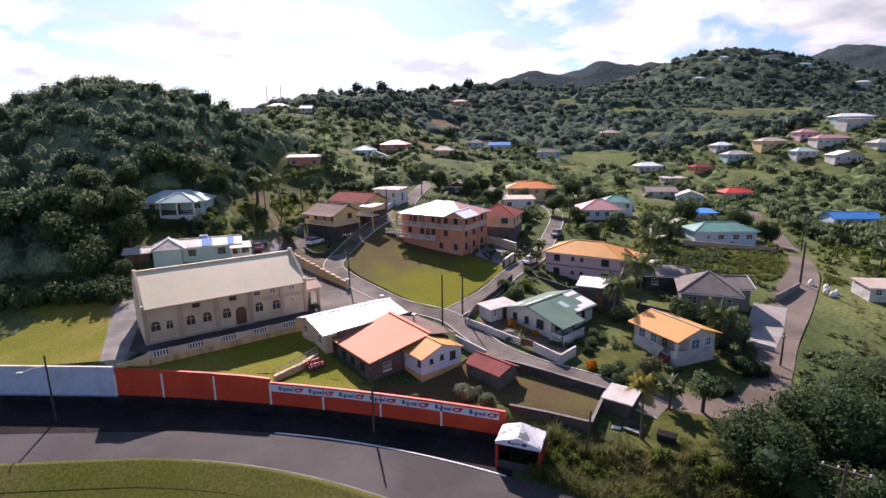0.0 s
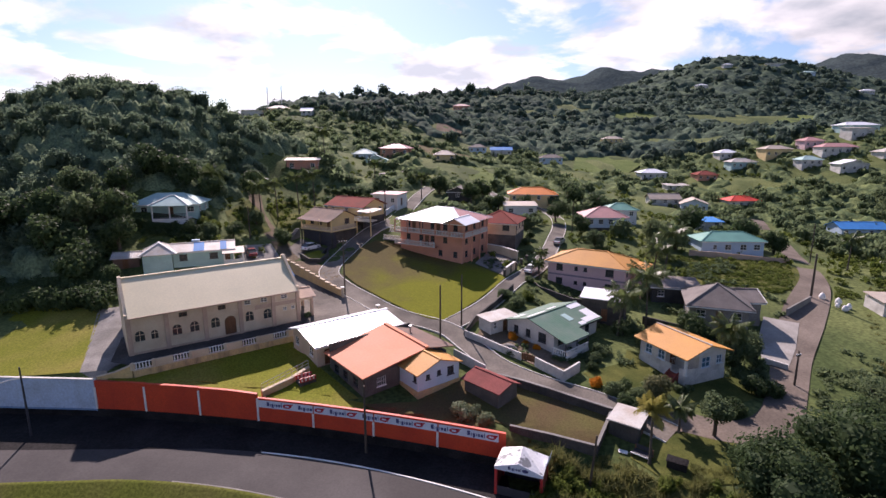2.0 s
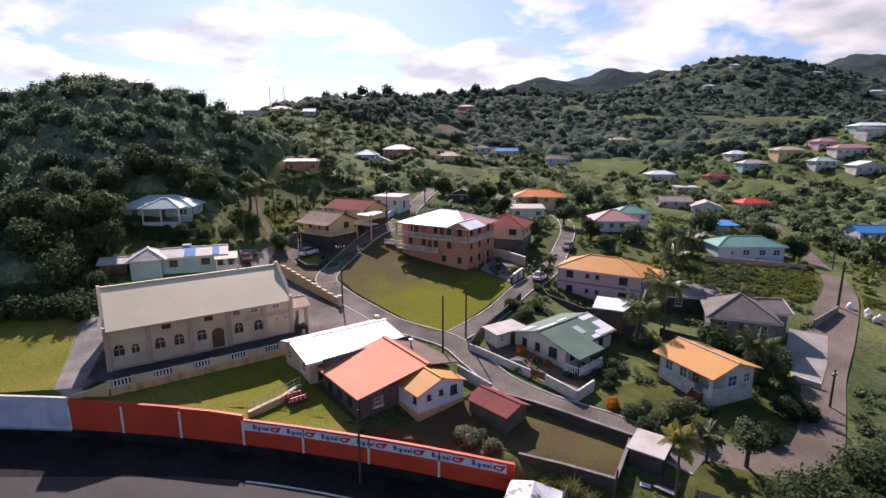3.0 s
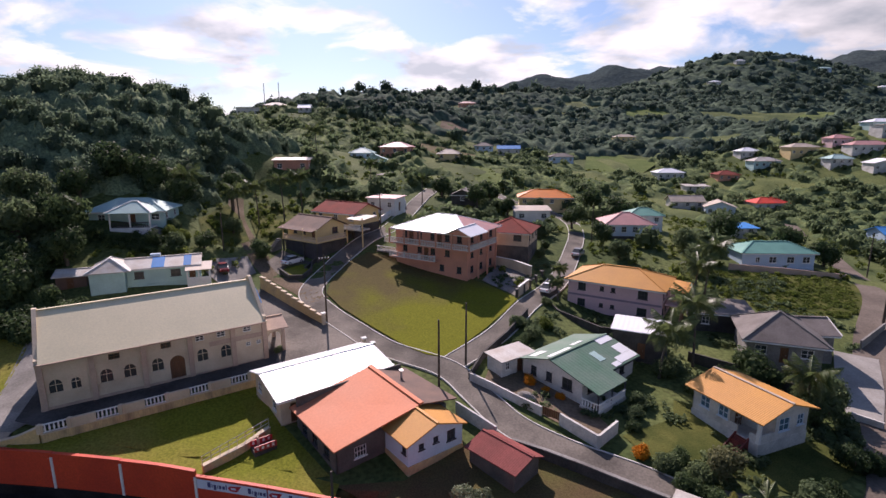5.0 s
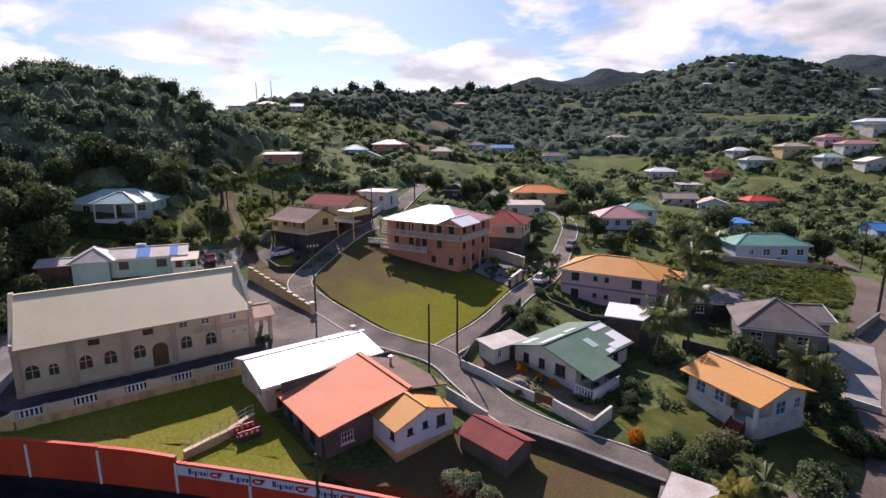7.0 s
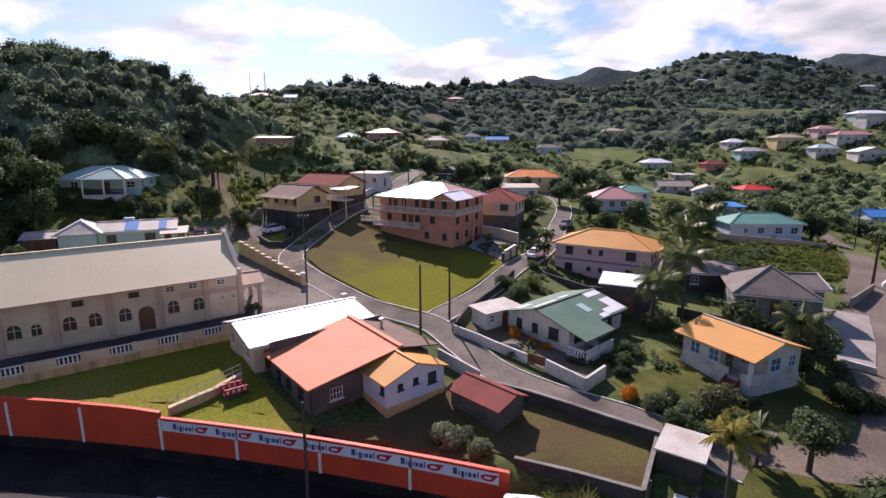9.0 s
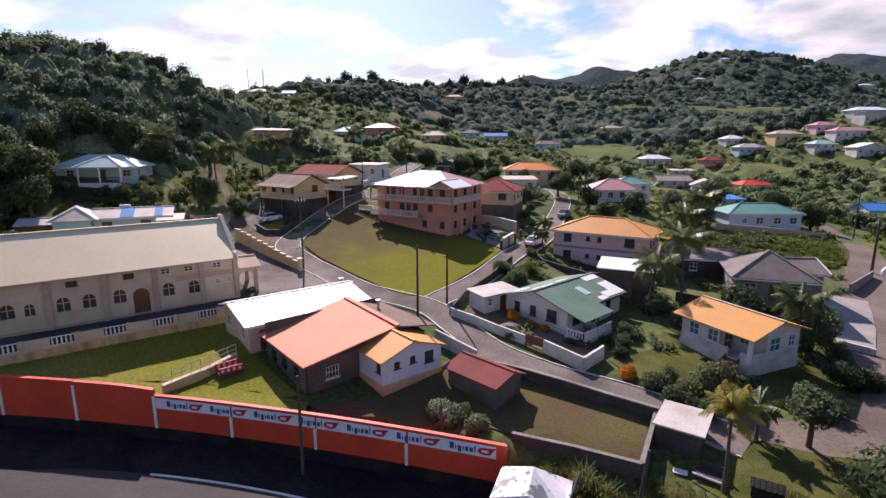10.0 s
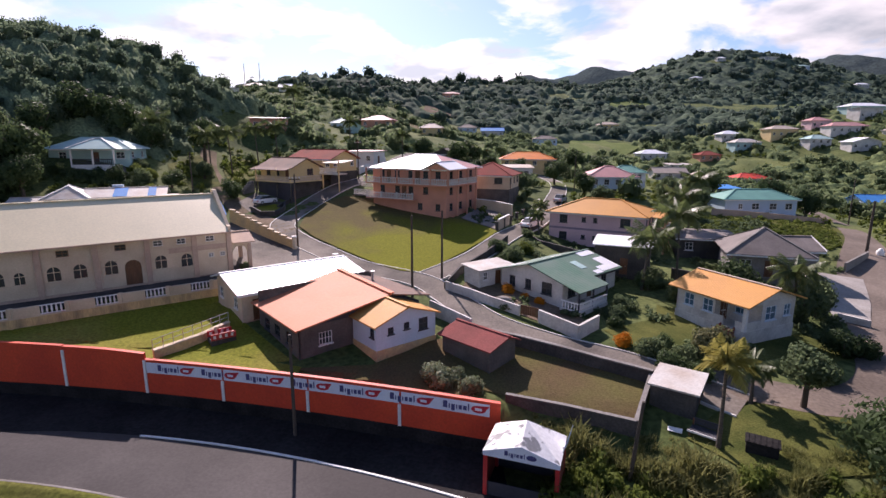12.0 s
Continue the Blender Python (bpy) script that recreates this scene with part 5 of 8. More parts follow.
baluster_run("veranda_rail", (-0.4, -2.3, -0.04), (4.8, -2.3, -0.04), gh, WHITE, 0.85, 0.3)
baluster_run("veranda_rail", (-0.42, -0.2, -0.04), (-0.42, -2.3, -0.04), gh, WHITE, 0.85, 0.3)
house("annex", "small white outbuilding with a flat pale sheet roof", 7.0, 73.4, 2.45, 36, 5.0, 2.6, 2.15, "mono", 0.25, OLDWHITE, TINROOF, [("front", 0.6, 1.0, 0.6, 0.9)], [("front", 2.4, 0, 0.8, 1.9)], over=0.3, seams=0.4, category="outbuilding", fascia=None)
strip_wall("yard_wall", [(3.3, 72.6, 3.7), (5.6, 70.6, 3.5), (8.0, 68.5, 3.15), (10.4, 66.4, 2.9)], 1.0, 0.22, OLDWHITE, "stained white yard wall along the street", foot=0.8)
strip_wall("yard_wall", [(12.0, 65.0, 2.95), (14.9, 61.6, 2.6), (17.4, 64.0, 2.75)], 1.0, 0.25, OLDWHITE, "stained white wall at the corner of the yard", foot=1.2)
strip_wall("yard_wall", [(3.2, 72.8, 3.5), (5.0, 77.5, 4.1), (8.5, 82.5, 4.9), (12.3, 89.5, 5.8)], 1.0, 0.22, DARKWALL, "grey block wall along the side street", foot=1.0)
gate = thing("yard_gate", "low brown wooden gate between two wall ends", "gate", pose(10.5, 66.3, 2.1, 0, 0, -41))
for k in range(8):
    part("slat", Geo().box(k * 0.25, -0.03, 0.05, k * 0.25 + 0.2, 0.03, 0.95), BROWNWOOD, gate)
part("rail", Geo().box(0, 0.032, 0.2, 1.95, 0.07, 0.3).box(0, 0.032, 0.7, 1.95, 0.07, 0.8), BROWNWOOD, gate)

# ---- orange-roofed bungalow ----
oh = house("orange_roof_house", "pale bungalow with a ribbed amber metal roof and a corner porch", 29.3, 60.8, 2.2, 23, 6.6, 7.4, 2.55, "gabley", 1.25, OLDWHITE, YELLOWROOF,
           [("right", 1.5, 0.9, 1, 1.1), ("right", 5, 0.9, 1, 1.1)], [], over=0.65, seams=0.2, plinth=1.9, plinthmat=OLDWHITE, capmat=TANROOF, fascia=None, sides="right back")
# the corner nearest the steps is a recessed porch
PW, PD = 2.1, 3.1
for m, length, holes in ((pose(0, 7.4, 0, 0, 0, 270), 7.4 - PD, [(0.9, 0.8, 1.1, 1.2), (3.0, 0.8, 1.1, 1.2)]), (pose(PW, 0, 0), 6.6 - PW, [(0.5, 0.7, 1.4, 1.3), (3.0, 0.85, 0.9, 1.1)]),
                         (pose(PW, PD, 0, 0, 0, 270), PD - 0.19, [(0.5, 0.8, 1.1, 1.1)]), (pose(0.19, PD, 0), PW - 0.2, [])):
    part("wall", panel(length, 2.55, holes, 0.18), OLDWHITE, oh, m=m)
    for u, sill, ww_, hh in holes:
        window(oh, m @ pose(u, 0.05, sill), ww_, hh, PALEBLUE, BLUEGLASS, 2)
door(oh, pose(0.75, PD - 0.02, 0), 0.9, 2.0)
part("porch_beam", Geo().box(0, 0, 2.28, PW, 0.2, 2.546).box(0, 0.203, 2.28, 0.2, PD, 2.546), OLDWHITE, oh)
part("porch_post", Geo().box(-0.03, -0.03, 0, 0.27, 0.27, 2.276), WHITE, oh, "white square corner post")
part("parapet", Geo().box(0.3, 0.0, 0.0, PW - 0.01, 0.16, 0.8), OLDWHITE, oh)
part("parapet", Geo().box(0.0, 0.3, 0.0, 0.16, 0.95, 0.8), OLDWHITE, oh)
part("parapet", Geo().box(0.0, 2.2, 0.0, 0.16, PD - 0.01, 0.8), OLDWHITE, oh)
for k in range(5):
    part("step", Geo().box(-0.07 - 0.32 * (k + 1), 1.0, -1.9, -0.07 - 0.32 * k, 2.15, -0.08 - 0.26 * k), REDSTEP, oh, "red painted entrance step")
for y in (0.85, 2.2):
    part("step_wall", Geo().prism([(-0.07, y, -1.8), (-1.75, y, -1.8), (-1.75, y, -1.15), (-0.07, y, 0.2)], (0, 0.13, 0)), REDSTEP, oh)

# ---- dark shed with the white roof, pink house ----
house("white_roof_shed", "dark shed with a smooth white sheet roof", 21.6, 79.6, 3.0, -25, 6.3, 3.6, 3.4, "mono", 0.55, DARKWALL, WHITEROOF, [], [("front", 3, 0, 0.9, 2)], over=0.3, seams=0.6, category="shed", fascia=None)
PKH = 5.1
pk = house("pink_house", "two-storey pink house with an amber hip roof and mauve bands", 19.9, 97.3, 3.2, -31, 14.0, 8.6, PKH, "hip", 1.9, PINK, YELLOWROOF,
           [("front", 1.6, 3.4, 1.2, 1.2), ("front", 5.0, 3.7, 0.6, 0.7), ("front", 6.7, 3.7, 0.6, 0.7), ("front", 10.6, 3.3, 1.4, 1.25), ("front", 1.6, 0.8, 1.2, 1.2), ("front", 5.0, 1.1, 0.6, 0.6), ("front", 6.7, 1.1, 0.6, 0.6), ("front", 10.6, 0.7, 1.4, 1.2),
            *row("right", 8.6, 3, 3.4), *row("right", 8.6, 3, 0.9)], over=0.55, seams=0.6, plinth=1.5, plinthmat=DARKWALL, bars=3, frame_mat=DARKPAINT)
part("band", Geo().box(-0.03, -0.06, 2.45, 14.03, -0.003, 2.75), MAUVE, pk, "mauve band between the storeys")
part("back_porch", Geo().box(14.2, 1.5, 2.4, 16.6, 7.5, 2.6), PINK, pk)
for y in (1.7, 4.5, 7.3):
    part("porch_post", Geo().box(16.3, y - 0.12, -1.0, 16.54, y + 0.12, 4.9), CORAL, pk)
part("porch_roof", Geo().slab([(14.6, 1.2, 5.0), (17.2, 1.2, 4.75), (17.2, 7.8, 4.75), (14.6, 7.8, 5.0)], [[0, 1, 2, 3]], 0.1), YELLOWROOF, pk)
baluster_run("balcony_rail", (16.45, 1.7, 2.6), (16.45, 7.3, 2.6), pk, WHITE, 0.9, 0.3)
strip_wall("yard_wall", [(15.8, 97.5, 5.2), (17.5, 92.5, 4.5), (22.0, 86.2, 4.2), (29, 84.5, 4.0)], 1.0, 0.25, DARKWALL, "dark garden wall below the pink house", foot=1.4)
bal = thing("garden_balustrade", "white concrete balustrade beside the palms", "railing", pose(0, 0, 0))
baluster_run("balustrade", (38.5, 93.0, 3.3), (43.5, 91.5, 3.3), bal, WHITE, 1.2, 0.35)
part("base", Geo().prism([(38.4, 92.8, 2.0), (43.6, 91.3, 2.0), (43.6, 91.7, 2.0), (38.4, 93.2, 2.0)], (0, 0, 1.29)), OLDWHITE, bal)

# ---- grey-roofed house and neighbours on the right ----
house("grey_roof_house", "low house with a grey shingle hip roof", 37.9, 78.5, 2.9, -20, 8.0, 8.0, 3.0, "hip", 2.7, CONCRETE, GREYROOF, [*row("front", 8.0, 2, 0.9, 1.3), *row("right", 8, 2)], [("front", 3.6, 0, 0.9, 2.0)], over=0.7, seams=0, capmat=CONCRETE)
gw = house("grey_roof_wing", "gabled grey-roofed wing with white bargeboards", 45.4, 80.2, 2.9, -6, 4.2, 6.0, 2.7, "gablex", 1.3, CONCRETE, GREYROOF, row("front", 4.2, 1), over=0.5, seams=0, category="outbuilding")
for y0, y1 in ((-0.5, 3.0), (6.5, 3.0)):
    part("bargeboard", beam(Geo(), (4.75, y0, 2.66), (4.75, y1, 3.95), 0.06, 0.26), WHITE, gw, "white bargeboard")
house("flat_wing", "low wing with a patched flat grey roof", 36.2, 88.6, 2.9, -14, 7.5, 6.0, 2.6, "mono", 0.35, DARKWALL, GREYROOF, row("front", 7.5, 2), over=0.5, seams=0.8, category="outbuilding")
strip_wall("yard_wall", [(31.0, 79.0, 3.6), (36.2, 75.4, 3.2), (40.0, 72.2, 2.6), (43.0, 68.8, 2.1)], 1.0, 0.22, DARKWALL, "grey wall beside the concrete yard", foot=1.0)
strip_wall("yard_wall", [(43.4, 68.0, 1.5), (45.4, 66.2, 1.3)], 0.8, 0.25, OLDWHITE, "low pale wall at the end of the concrete yard", foot=1.0)
strip_wall("yard_wall", [(57.0, 84.5, 2.9), (65.0, 90.5, 3.2)], 1.0, 0.25, CONCRETE, "pale grey wall along the road", foot=1.0)
house("sea_green_roof_house", "long pale blue house with a sea-green hip roof", 58.6, 117.4, 5.0, -2, 13.8, 7.0, 3.0, "hip", 1.7, BLUEWALL, SEAROOF, [("front", 2.6, 1.0, 0.8, 1.0), ("front", 5.2, 0.9, 1.4, 1.2), ("front", 8.6, 0.9, 1.4, 1.2), ("front", 11.6, 0.9, 1.4, 1.2), *row("right", 7, 2)], over=0.5, seams=0.5)
strip_wall("yard_wall", [(54.5, 114.5), (64, 113.5), (76, 113.0)], 1.1, 0.22, TANTRIM, "low brown yard wall in front of the long house", foot=0.8)
house("shack", "low shack with a rusty pale sheet roof beside the road", 73.0, 84.5, 1.6, -8, 9, 5, 2.2, "mono", 0.4, OLDWHITE, TANROOF, row("front", 9, 2), [("front", 4.5, 0, 0.9, 1.9)], over=0.3, seams=0.4)

rs = random.Random(11)
for k in range(6):
    sx, sy, sr = 69.6 + rs.uniform(-1.6, 1.6), 89.4 + rs.uniform(-2.6, 2.6), rs.uniform(0.45, 0.75)
    sack = thing("sack", "full white sack leaning beside the road", "sack", pose(sx, sy, float(ground(sx, sy)) + 0.05, rs.uniform(-12, 12), 0, rs.uniform(0, 180)), "sacks")
    part("bag", Geo().tube([(0, 0, -0.1), (0, 0, 0.15 * sr), (0.05, 0, 0.8 * sr), (0.08, 0, 1.3 * sr), (0.1, 0, 1.55 * sr)], [0.5 * sr, 0.72 * sr, 0.7 * sr, 0.4 * sr, 0.12 * sr], 10), WHITE, sack, smooth=True)

# ---- coral three-storey house ----
CW, CD, ST = 15.0, 11.0, 2.62
coral = house("coral_house", "three-storey coral house with white balconies and a white hip roof", -8.8, 110.4, 6.5, -32, CW, CD, 3 * ST, "hip", 2.3, CORAL, WHITEROOF,
              [("front", u, s * ST + 0.95, 0.95, 1.15) for s in (1, 2) for u in (1.6, 4.8, 7.6, 10.6)] + [("front", 13.0, 2 * ST + 0.95, 0.95, 1.15), ("front", 13.0, 0.9, 0.9, 1.1), ("front", 9.5, 0.9, 0.9, 1.1)] +
              [("right", u, s * ST + 0.95, 0.95, 1.15) for s in (0, 1, 2) for u in (1.2, 4.4, 8.0)], [("front", 3.0, 2 * ST, 0.95, 2.1), ("front", 9.0, 2 * ST, 0.95, 2.1), ("front", 6.2, ST, 0.95, 2.1)], over=0.7, seams=0.6, plinth=2.0, frame_mat=DARKPAINT)
for s, x0, x1, y0 in ((2, -0.6, CW + 1.3, -1.4), (1, -0.6, 9.4, -1.4)):
    part("balcony_floor", Geo().box(x0, y0, s * ST - 0.2, x1, -0.07, s * ST - 0.01), CORAL, coral)
    baluster_run("balcony_rail", (x0 + 0.1, y0 + 0.1, s * ST), (x1 - 0.1, y0 + 0.1, s * ST), coral, OLDWHITE, 0.9, 0.34, label="white balustrade")
    for k in range(6 if s == 2 else 4):
        x = x0 + 0.15 + (x1 - x0 - 0.3) * k / (5 if s == 2 else 3)
        part("balcony_post", Geo().box(x - 0.12, y0 - 0.02, s * ST, x + 0.12, y0 + 0.22, s * ST + (2.5 if s == 2 else 1.1)), CORAL if s == 2 else OLDWHITE, coral)
part("balcony_floor", Geo().box(CW + 0.07, -0.065, 2 * ST - 0.2, CW + 1.3, 8.5, 2 * ST - 0.012), CORAL, coral)
baluster_run("balcony_rail", (CW + 1.2, -1.2, 2 * ST), (CW + 1.2, 8.4, 2 * ST), coral, OLDWHITE, 0.9, 0.34)
for y in (2.0, 5.2, 8.3):
    part("balcony_post", Geo().box(CW + 1.0, y - 0.12, 0, CW + 1.24, y + 0.12, 3 * ST), CORAL, coral)
roof_parts(coral, "gabley", CW - 3.6, -1.7, CW + 1.6, 4.5, 3 * ST - 0.05, 1.15, WHITEROOF, 0.6)
part("gable", Geo().prism([(CW - 3.0, -1.3, 3 * ST - 0.1), (CW + 1.0, -1.3, 3 * ST - 0.1), (CW - 1.0, -1.3, 3 * ST + 0.8)], (0, 0.12, 0)), CORAL, coral)
ez = 3 * ST - 2.3 * 0.7 / (CD / 2 + 0.7) + 0.13 + 0.03
part("hip_slope", Geo().slab([(CW + 0.7, -0.7, ez), (CW + 0.7, CD + 0.7, ez), (CW + 0.7 - (CD + 1.4) / 2, CD / 2, ez + 2.3)], [[0, 1, 2]], 0.02), PINKROOF, coral, "pink slope of the roof")
part("entrance_bridge", Geo().box(-5.6, 1.2, ST - 0.25, -0.65, 3.4, ST), CONCRETE, coral)
baluster_run("bridge_rail", (-5.6, 1.2, ST), (-0.7, 1.2, ST), coral, OLDWHITE, 0.9, 0.3)
baluster_run("bridge_rail", (-5.6, 3.4, 2 * ST - 1.3), (-0.7, 3.4, 2 * ST - 1.3), coral, OLDWHITE, 0.9, 0.3)
part("bridge_pier", Geo().box(-5.8, 1.1, -2, -5.4, 3.5, ST - 0.26), CORAL, coral)
strip_wall("court_wall", [(11.9, 96.6, 6.9), (14.0, 100.2, 7.2)], 1.0, 0.25, CREAM, "cream wall with pillars beside the court", foot=1.0, coping=WHITE)
for k in range(5):
    gx0, gy0 = 11.6 + 1.35 * k, 96.2 + 2.15 * k
    post = thing("gate_pillar", "grey concrete gatepost at the edge of the court", "pillar", pose(gx0, gy0, float(ground(gx0, gy0)), 0, 0, -32), "court posts")
    part("shaft", Geo().box(-0.18, -0.18, -0.4, 0.18, 0.18, 1.35), DARKWALL, post)
    part("cap", Geo().box(-0.24, -0.24, 1.353, 0.24, 0.24, 1.46), CONCRETE, post)
strip_wall("court_wall", [(7.8, 112.5, 8.6), (12.5, 109.0, 8.4), (15.2, 105.0, 8.2)], 1.0, 0.25, CREAM, "cream wall behind the court", foot=1.0, coping=WHITE)

# ---- houses on the upper streets ----
house("red_hip_house", "cream house with a faded red hip roof and porch stairs", 7.6, 115.6, 10.1, -20, 8.6, 9.0, 2.7, "hip", 2.2, CREAM, TERRAROOF, [*row("front", 8.2, 2, 1.0, 1.5, 1.1), *row("right", 9, 3, 1.0)], [("right", 0.6, 0, 0.9, 2.0)], over=0.6, seams=0.45, plinth=3.4, plinthmat=BLOCK, frame_mat=DARKPAINT)
house("pale_flat_house", "small cream house with a pale mono-pitch roof", 17.4, 145.0, 9.8, 0, 8.6, 5.6, 2.7, "mono", 0.5, WHITE, TANROOF, row("front", 8.6, 2, 0.9, 1.3, 1.1), over=0.4, seams=0.5)
house("dusty_pink_roof_house", "white house with a dusty pink hip roof on posts", 36.0, 131.8, 8.6, -4, 10.2, 8.6, 2.8, "hip", 2.2, PALEBLUE, PINKROOF, row("front", 10.2, 4, 0.9, 1.1, 1.2), over=0.6, seams=0.45, plinthmat=DARKWALL)
house("green_roof_cottage", "cottage with a green hip roof behind the pink roof", 45.0, 143.5, 9.0, -4, 8, 6, 2.7, "hip", 1.6, WHITE, SEAROOF, row("front", 8, 2), over=0.5)
house("bright_orange_roof_house", "low house with a bright orange hip roof among trees", 20.4, 160.5, 11.6, -6, 14.0, 8.0, 2.7, "hip", 1.9, YELLOW, ORANGEROOF, row("front", 14, 4), over=0.6)
house("dark_gable_hut", "small dark hut with a grey gable roof", 1.4, 153.6, 13.2, -12, 6.0, 6.0, 2.5, "gabley", 1.4, DARKWALL, GREYROOF, row("front", 6, 1), over=0.4)
yh = house("yellow_house", "yellow house with a brown gable roof over a dark garage", -29.8, 114.4, 11.8, -34, 8.2, 6.6, 2.35, "gablex", 1.75, YELLOW, BROWNROOF, [("front", 1.6, 0.9, 1.0, 1.1), ("front", 4.0, 0.9, 1.0, 1.1), ("right", 3.6, 0.9, 1.4, 1.1)], [("front", 6.6, 0, 0.9, 2)], over=0.65, seams=0, plinth=5.0, plinthmat=DARKWALL, frame_mat=DARKPAINT)
part("veranda_floor", Geo().box(-0.2, -1.3, -0.25, 9.3, -0.07, -0.06), YELLOW, yh)
part("veranda_floor", Geo().box(8.27, -0.066, -0.25, 9.3, 6.2, -0.06), YELLOW, yh)
baluster_run("veranda_rail", (-0.1, -1.2, -0.05), (9.2, -1.2, -0.05), yh, CREAM, 0.8, 0.3)
baluster_run("veranda_rail", (9.2, -1.1, -0.05), (9.2, 6.1, -0.05), yh, CREAM, 0.8, 0.3)
# A dark sheet stands in for the deep shade under the house.
part("garage_wall", Geo().box(-0.1, -0.7, -5.0, 9.2, -0.07, -0.254), DARKPAINT, yh, "garage front coloured dark for the shade under the house")
for x in (0, 5.6, 9.2):
    part("veranda_post", Geo().box(x - 0.1, -1.3, -0.055, x + 0.1, -1.1, 2.2), YELLOW, yh)
    # Posts below the floor are coloured dark for that same shade.
    part("garage_post", Geo().box(x - 0.14, -1.32, -4.2, x + 0.14, -1.06, -0.254), DARKWALL, yh, "garage post darkened for the shade under the veranda")
part("veranda_roof", Geo().slab([(-0.65, -1.9, 1.95), (8.85, -1.9, 1.95), (8.85, -0.55, 2.35), (-0.65, -0.55, 2.35)], [[0, 1, 2, 3]], 0.1), BROWNROOF, yh)
for k in range(7):
    part("step", Geo().box(-1.6, -1.3 - 0.35 * (k + 1), -3.6, -0.4, -1.3 - 0.35 * k, -0.3 - 0.3 * k), CONCRETE, yh, "concrete entrance step")
rh = house("red_roof_house", "house with a faded red gable roof and a railed white deck", -27.2, 125.4, 12.8, -30, 10.4, 8.0, 2.6, "gablex", 1.8, YELLOW, TERRAROOF, [*row("front", 11, 3), *row("right", 8, 2)], over=0.7, seams=0.45, plinth=4.0, plinthmat=DARKWALL)
part("deck_floor", Geo().box(6.0, -3.0, -0.3, 14.5, -0.07, -0.06), OLDWHITE, rh)
baluster_run("deck_rail", (6.0, -2.9, -0.05), (14.4, -2.9, -0.05), rh, WHITE, 0.9, 0.32)
part("deck_roof", Geo().slab([(10.6, -3.0, 1.9), (15.0, -3.0, 1.9), (15.0, 1.5, 2.3), (10.6, 1.5, 2.3)], [[0, 1, 2, 3]], 0.12), TANROOF, rh)
for x in (10.8, 14.7):
    part("deck_post", Geo().box(x - 0.1, -2.8, -3.5, x + 0.1, -2.6, 2.25), YELLOW, rh)
house("white_block_house", "small white flat-roofed house above the street", -18.4, 139.5, 13.4, -22, 7.2, 5.4, 3.0, "mono", 0.2, WHITE, PINKROOF, row("front", 7.2, 2), [("right", 2, 0, 0.9, 2)], over=0.4, seams=0)
strip_wall("street_wall", [(-24.4, 105.5, 8.0), (-22.4, 111.5, 9.6), (-19.0, 120, 11.3), (-14.8, 130.0, 12.5), (-10.2, 146, 14.2)], 1.0, 0.3, DARKWALL, "dark retaining wall rising beside the street", foot=2.0)
strip_wall("street_wall", [(-14.2, 131.0, 13.2), (-10.0, 147, 14.9)], 1.0, 0.2, WHITE, "white parapet along the upper street", foot=0.5)
strip_wall("island_wall", [(-28.4, 104.2), (-26.0, 101.6), (-23.9, 101.8), (-23.1, 104.6), (-23.6, 107.0)], 0.9, 0.3, DARKWALL, "dark curved wall round a small grass island", foot=0.8)
drape("grass_island", [(-28.0, 105.0), (-25.8, 102.2), (-24.2, 102.4), (-23.6, 105.0), (-25.4, 107.2)], GRASS, "small grass island in the court", "lawn", up=0.4)
th = house("teal_roof_house", "aqua house with a pale teal hip roof and a white veranda", -64.0, 109.0, 14.7, 9, 12.8, 7.6, 2.7, "hip", 2.0, TEALWALL, TEALROOF, [("front", 1.6, 0.9, 1.2, 1.1), ("front", 10.6, 0.9, 1.4, 1.1), *row("right", 7, 2)], [("front", 7.0, 0, 0.9, 2)], over=0.6, seams=0.5)
roof_parts(th, "hip", 4.2, -3.4, 12.0, 3.4, 2.62, 1.75, TEALROOF, 0.5, capmat=WHITE)
part("veranda_floor", Geo().box(4.7, -3.0, -2.4, 11.5, -0.07, -0.05), WHITE, th)
baluster_run("veranda_rail", (4.8, -2.9, -0.04), (11.4, -2.9, -0.04), th, DARKPAINT, 0.9, 0.3)
for x in (4.8, 8.1, 11.4):
    part("veranda_post", Geo().box(x - 0.12, -3.0, -0.05, x + 0.12, -2.76, 2.6), WHITE, th)
for k in range(5):
    part("step", Geo().box(11.55 + 0.35 * k, -2.4, -2.4, 11.55 + 0.35 * (k + 1), -1.0, -0.2 - 0.3 * k), CONCRETE, th, "concrete step")
tn = house("tin_roof_house", "aqua bungalow with a patched galvanised roof and blue sheets", -48.4, 93.6, 8.0, 22, 10.0, 5.4, 2.6, "gablex", 1.1, TEALWALL, TINROOF, [("front", 1.0, 0.9, 1.3, 1.1), ("front", 6.0, 0.9, 1.4, 1.1), *row("left", 5.4, 2)], [("front", 8.6, 0, 0.9, 2)], over=0.5, seams=0, frame_mat=DARKPAINT)
for x0, x1 in ((3.4, 5.2), (7.9, 9.0)):
    zf = lambda y: 2.6 - 0.17 + 0.13 + 1.1 * (1 - abs(y - 2.7) / 3.2) + 0.045
    part("roof_patch", Geo().slab([(x0, -0.45, zf(-0.45)), (x1, -0.45, zf(-0.45)), (x1, 2.6, zf(2.6)), (x0, 2.6, zf(2.6))], [[0, 1, 2, 3]], 0.02), BLUEROOF, tn, "blue roof sheet")
roof_parts(tn, "hip", -5.2, -1.6, 0.8, 5.2, 2.55, 1.7, TINROOF, 0, capmat=WHITE)
part("wing_wall", Geo().box(-4.7, -1.1, -1.5, -0.07, 4.7, 2.5), TEALWALL, tn)
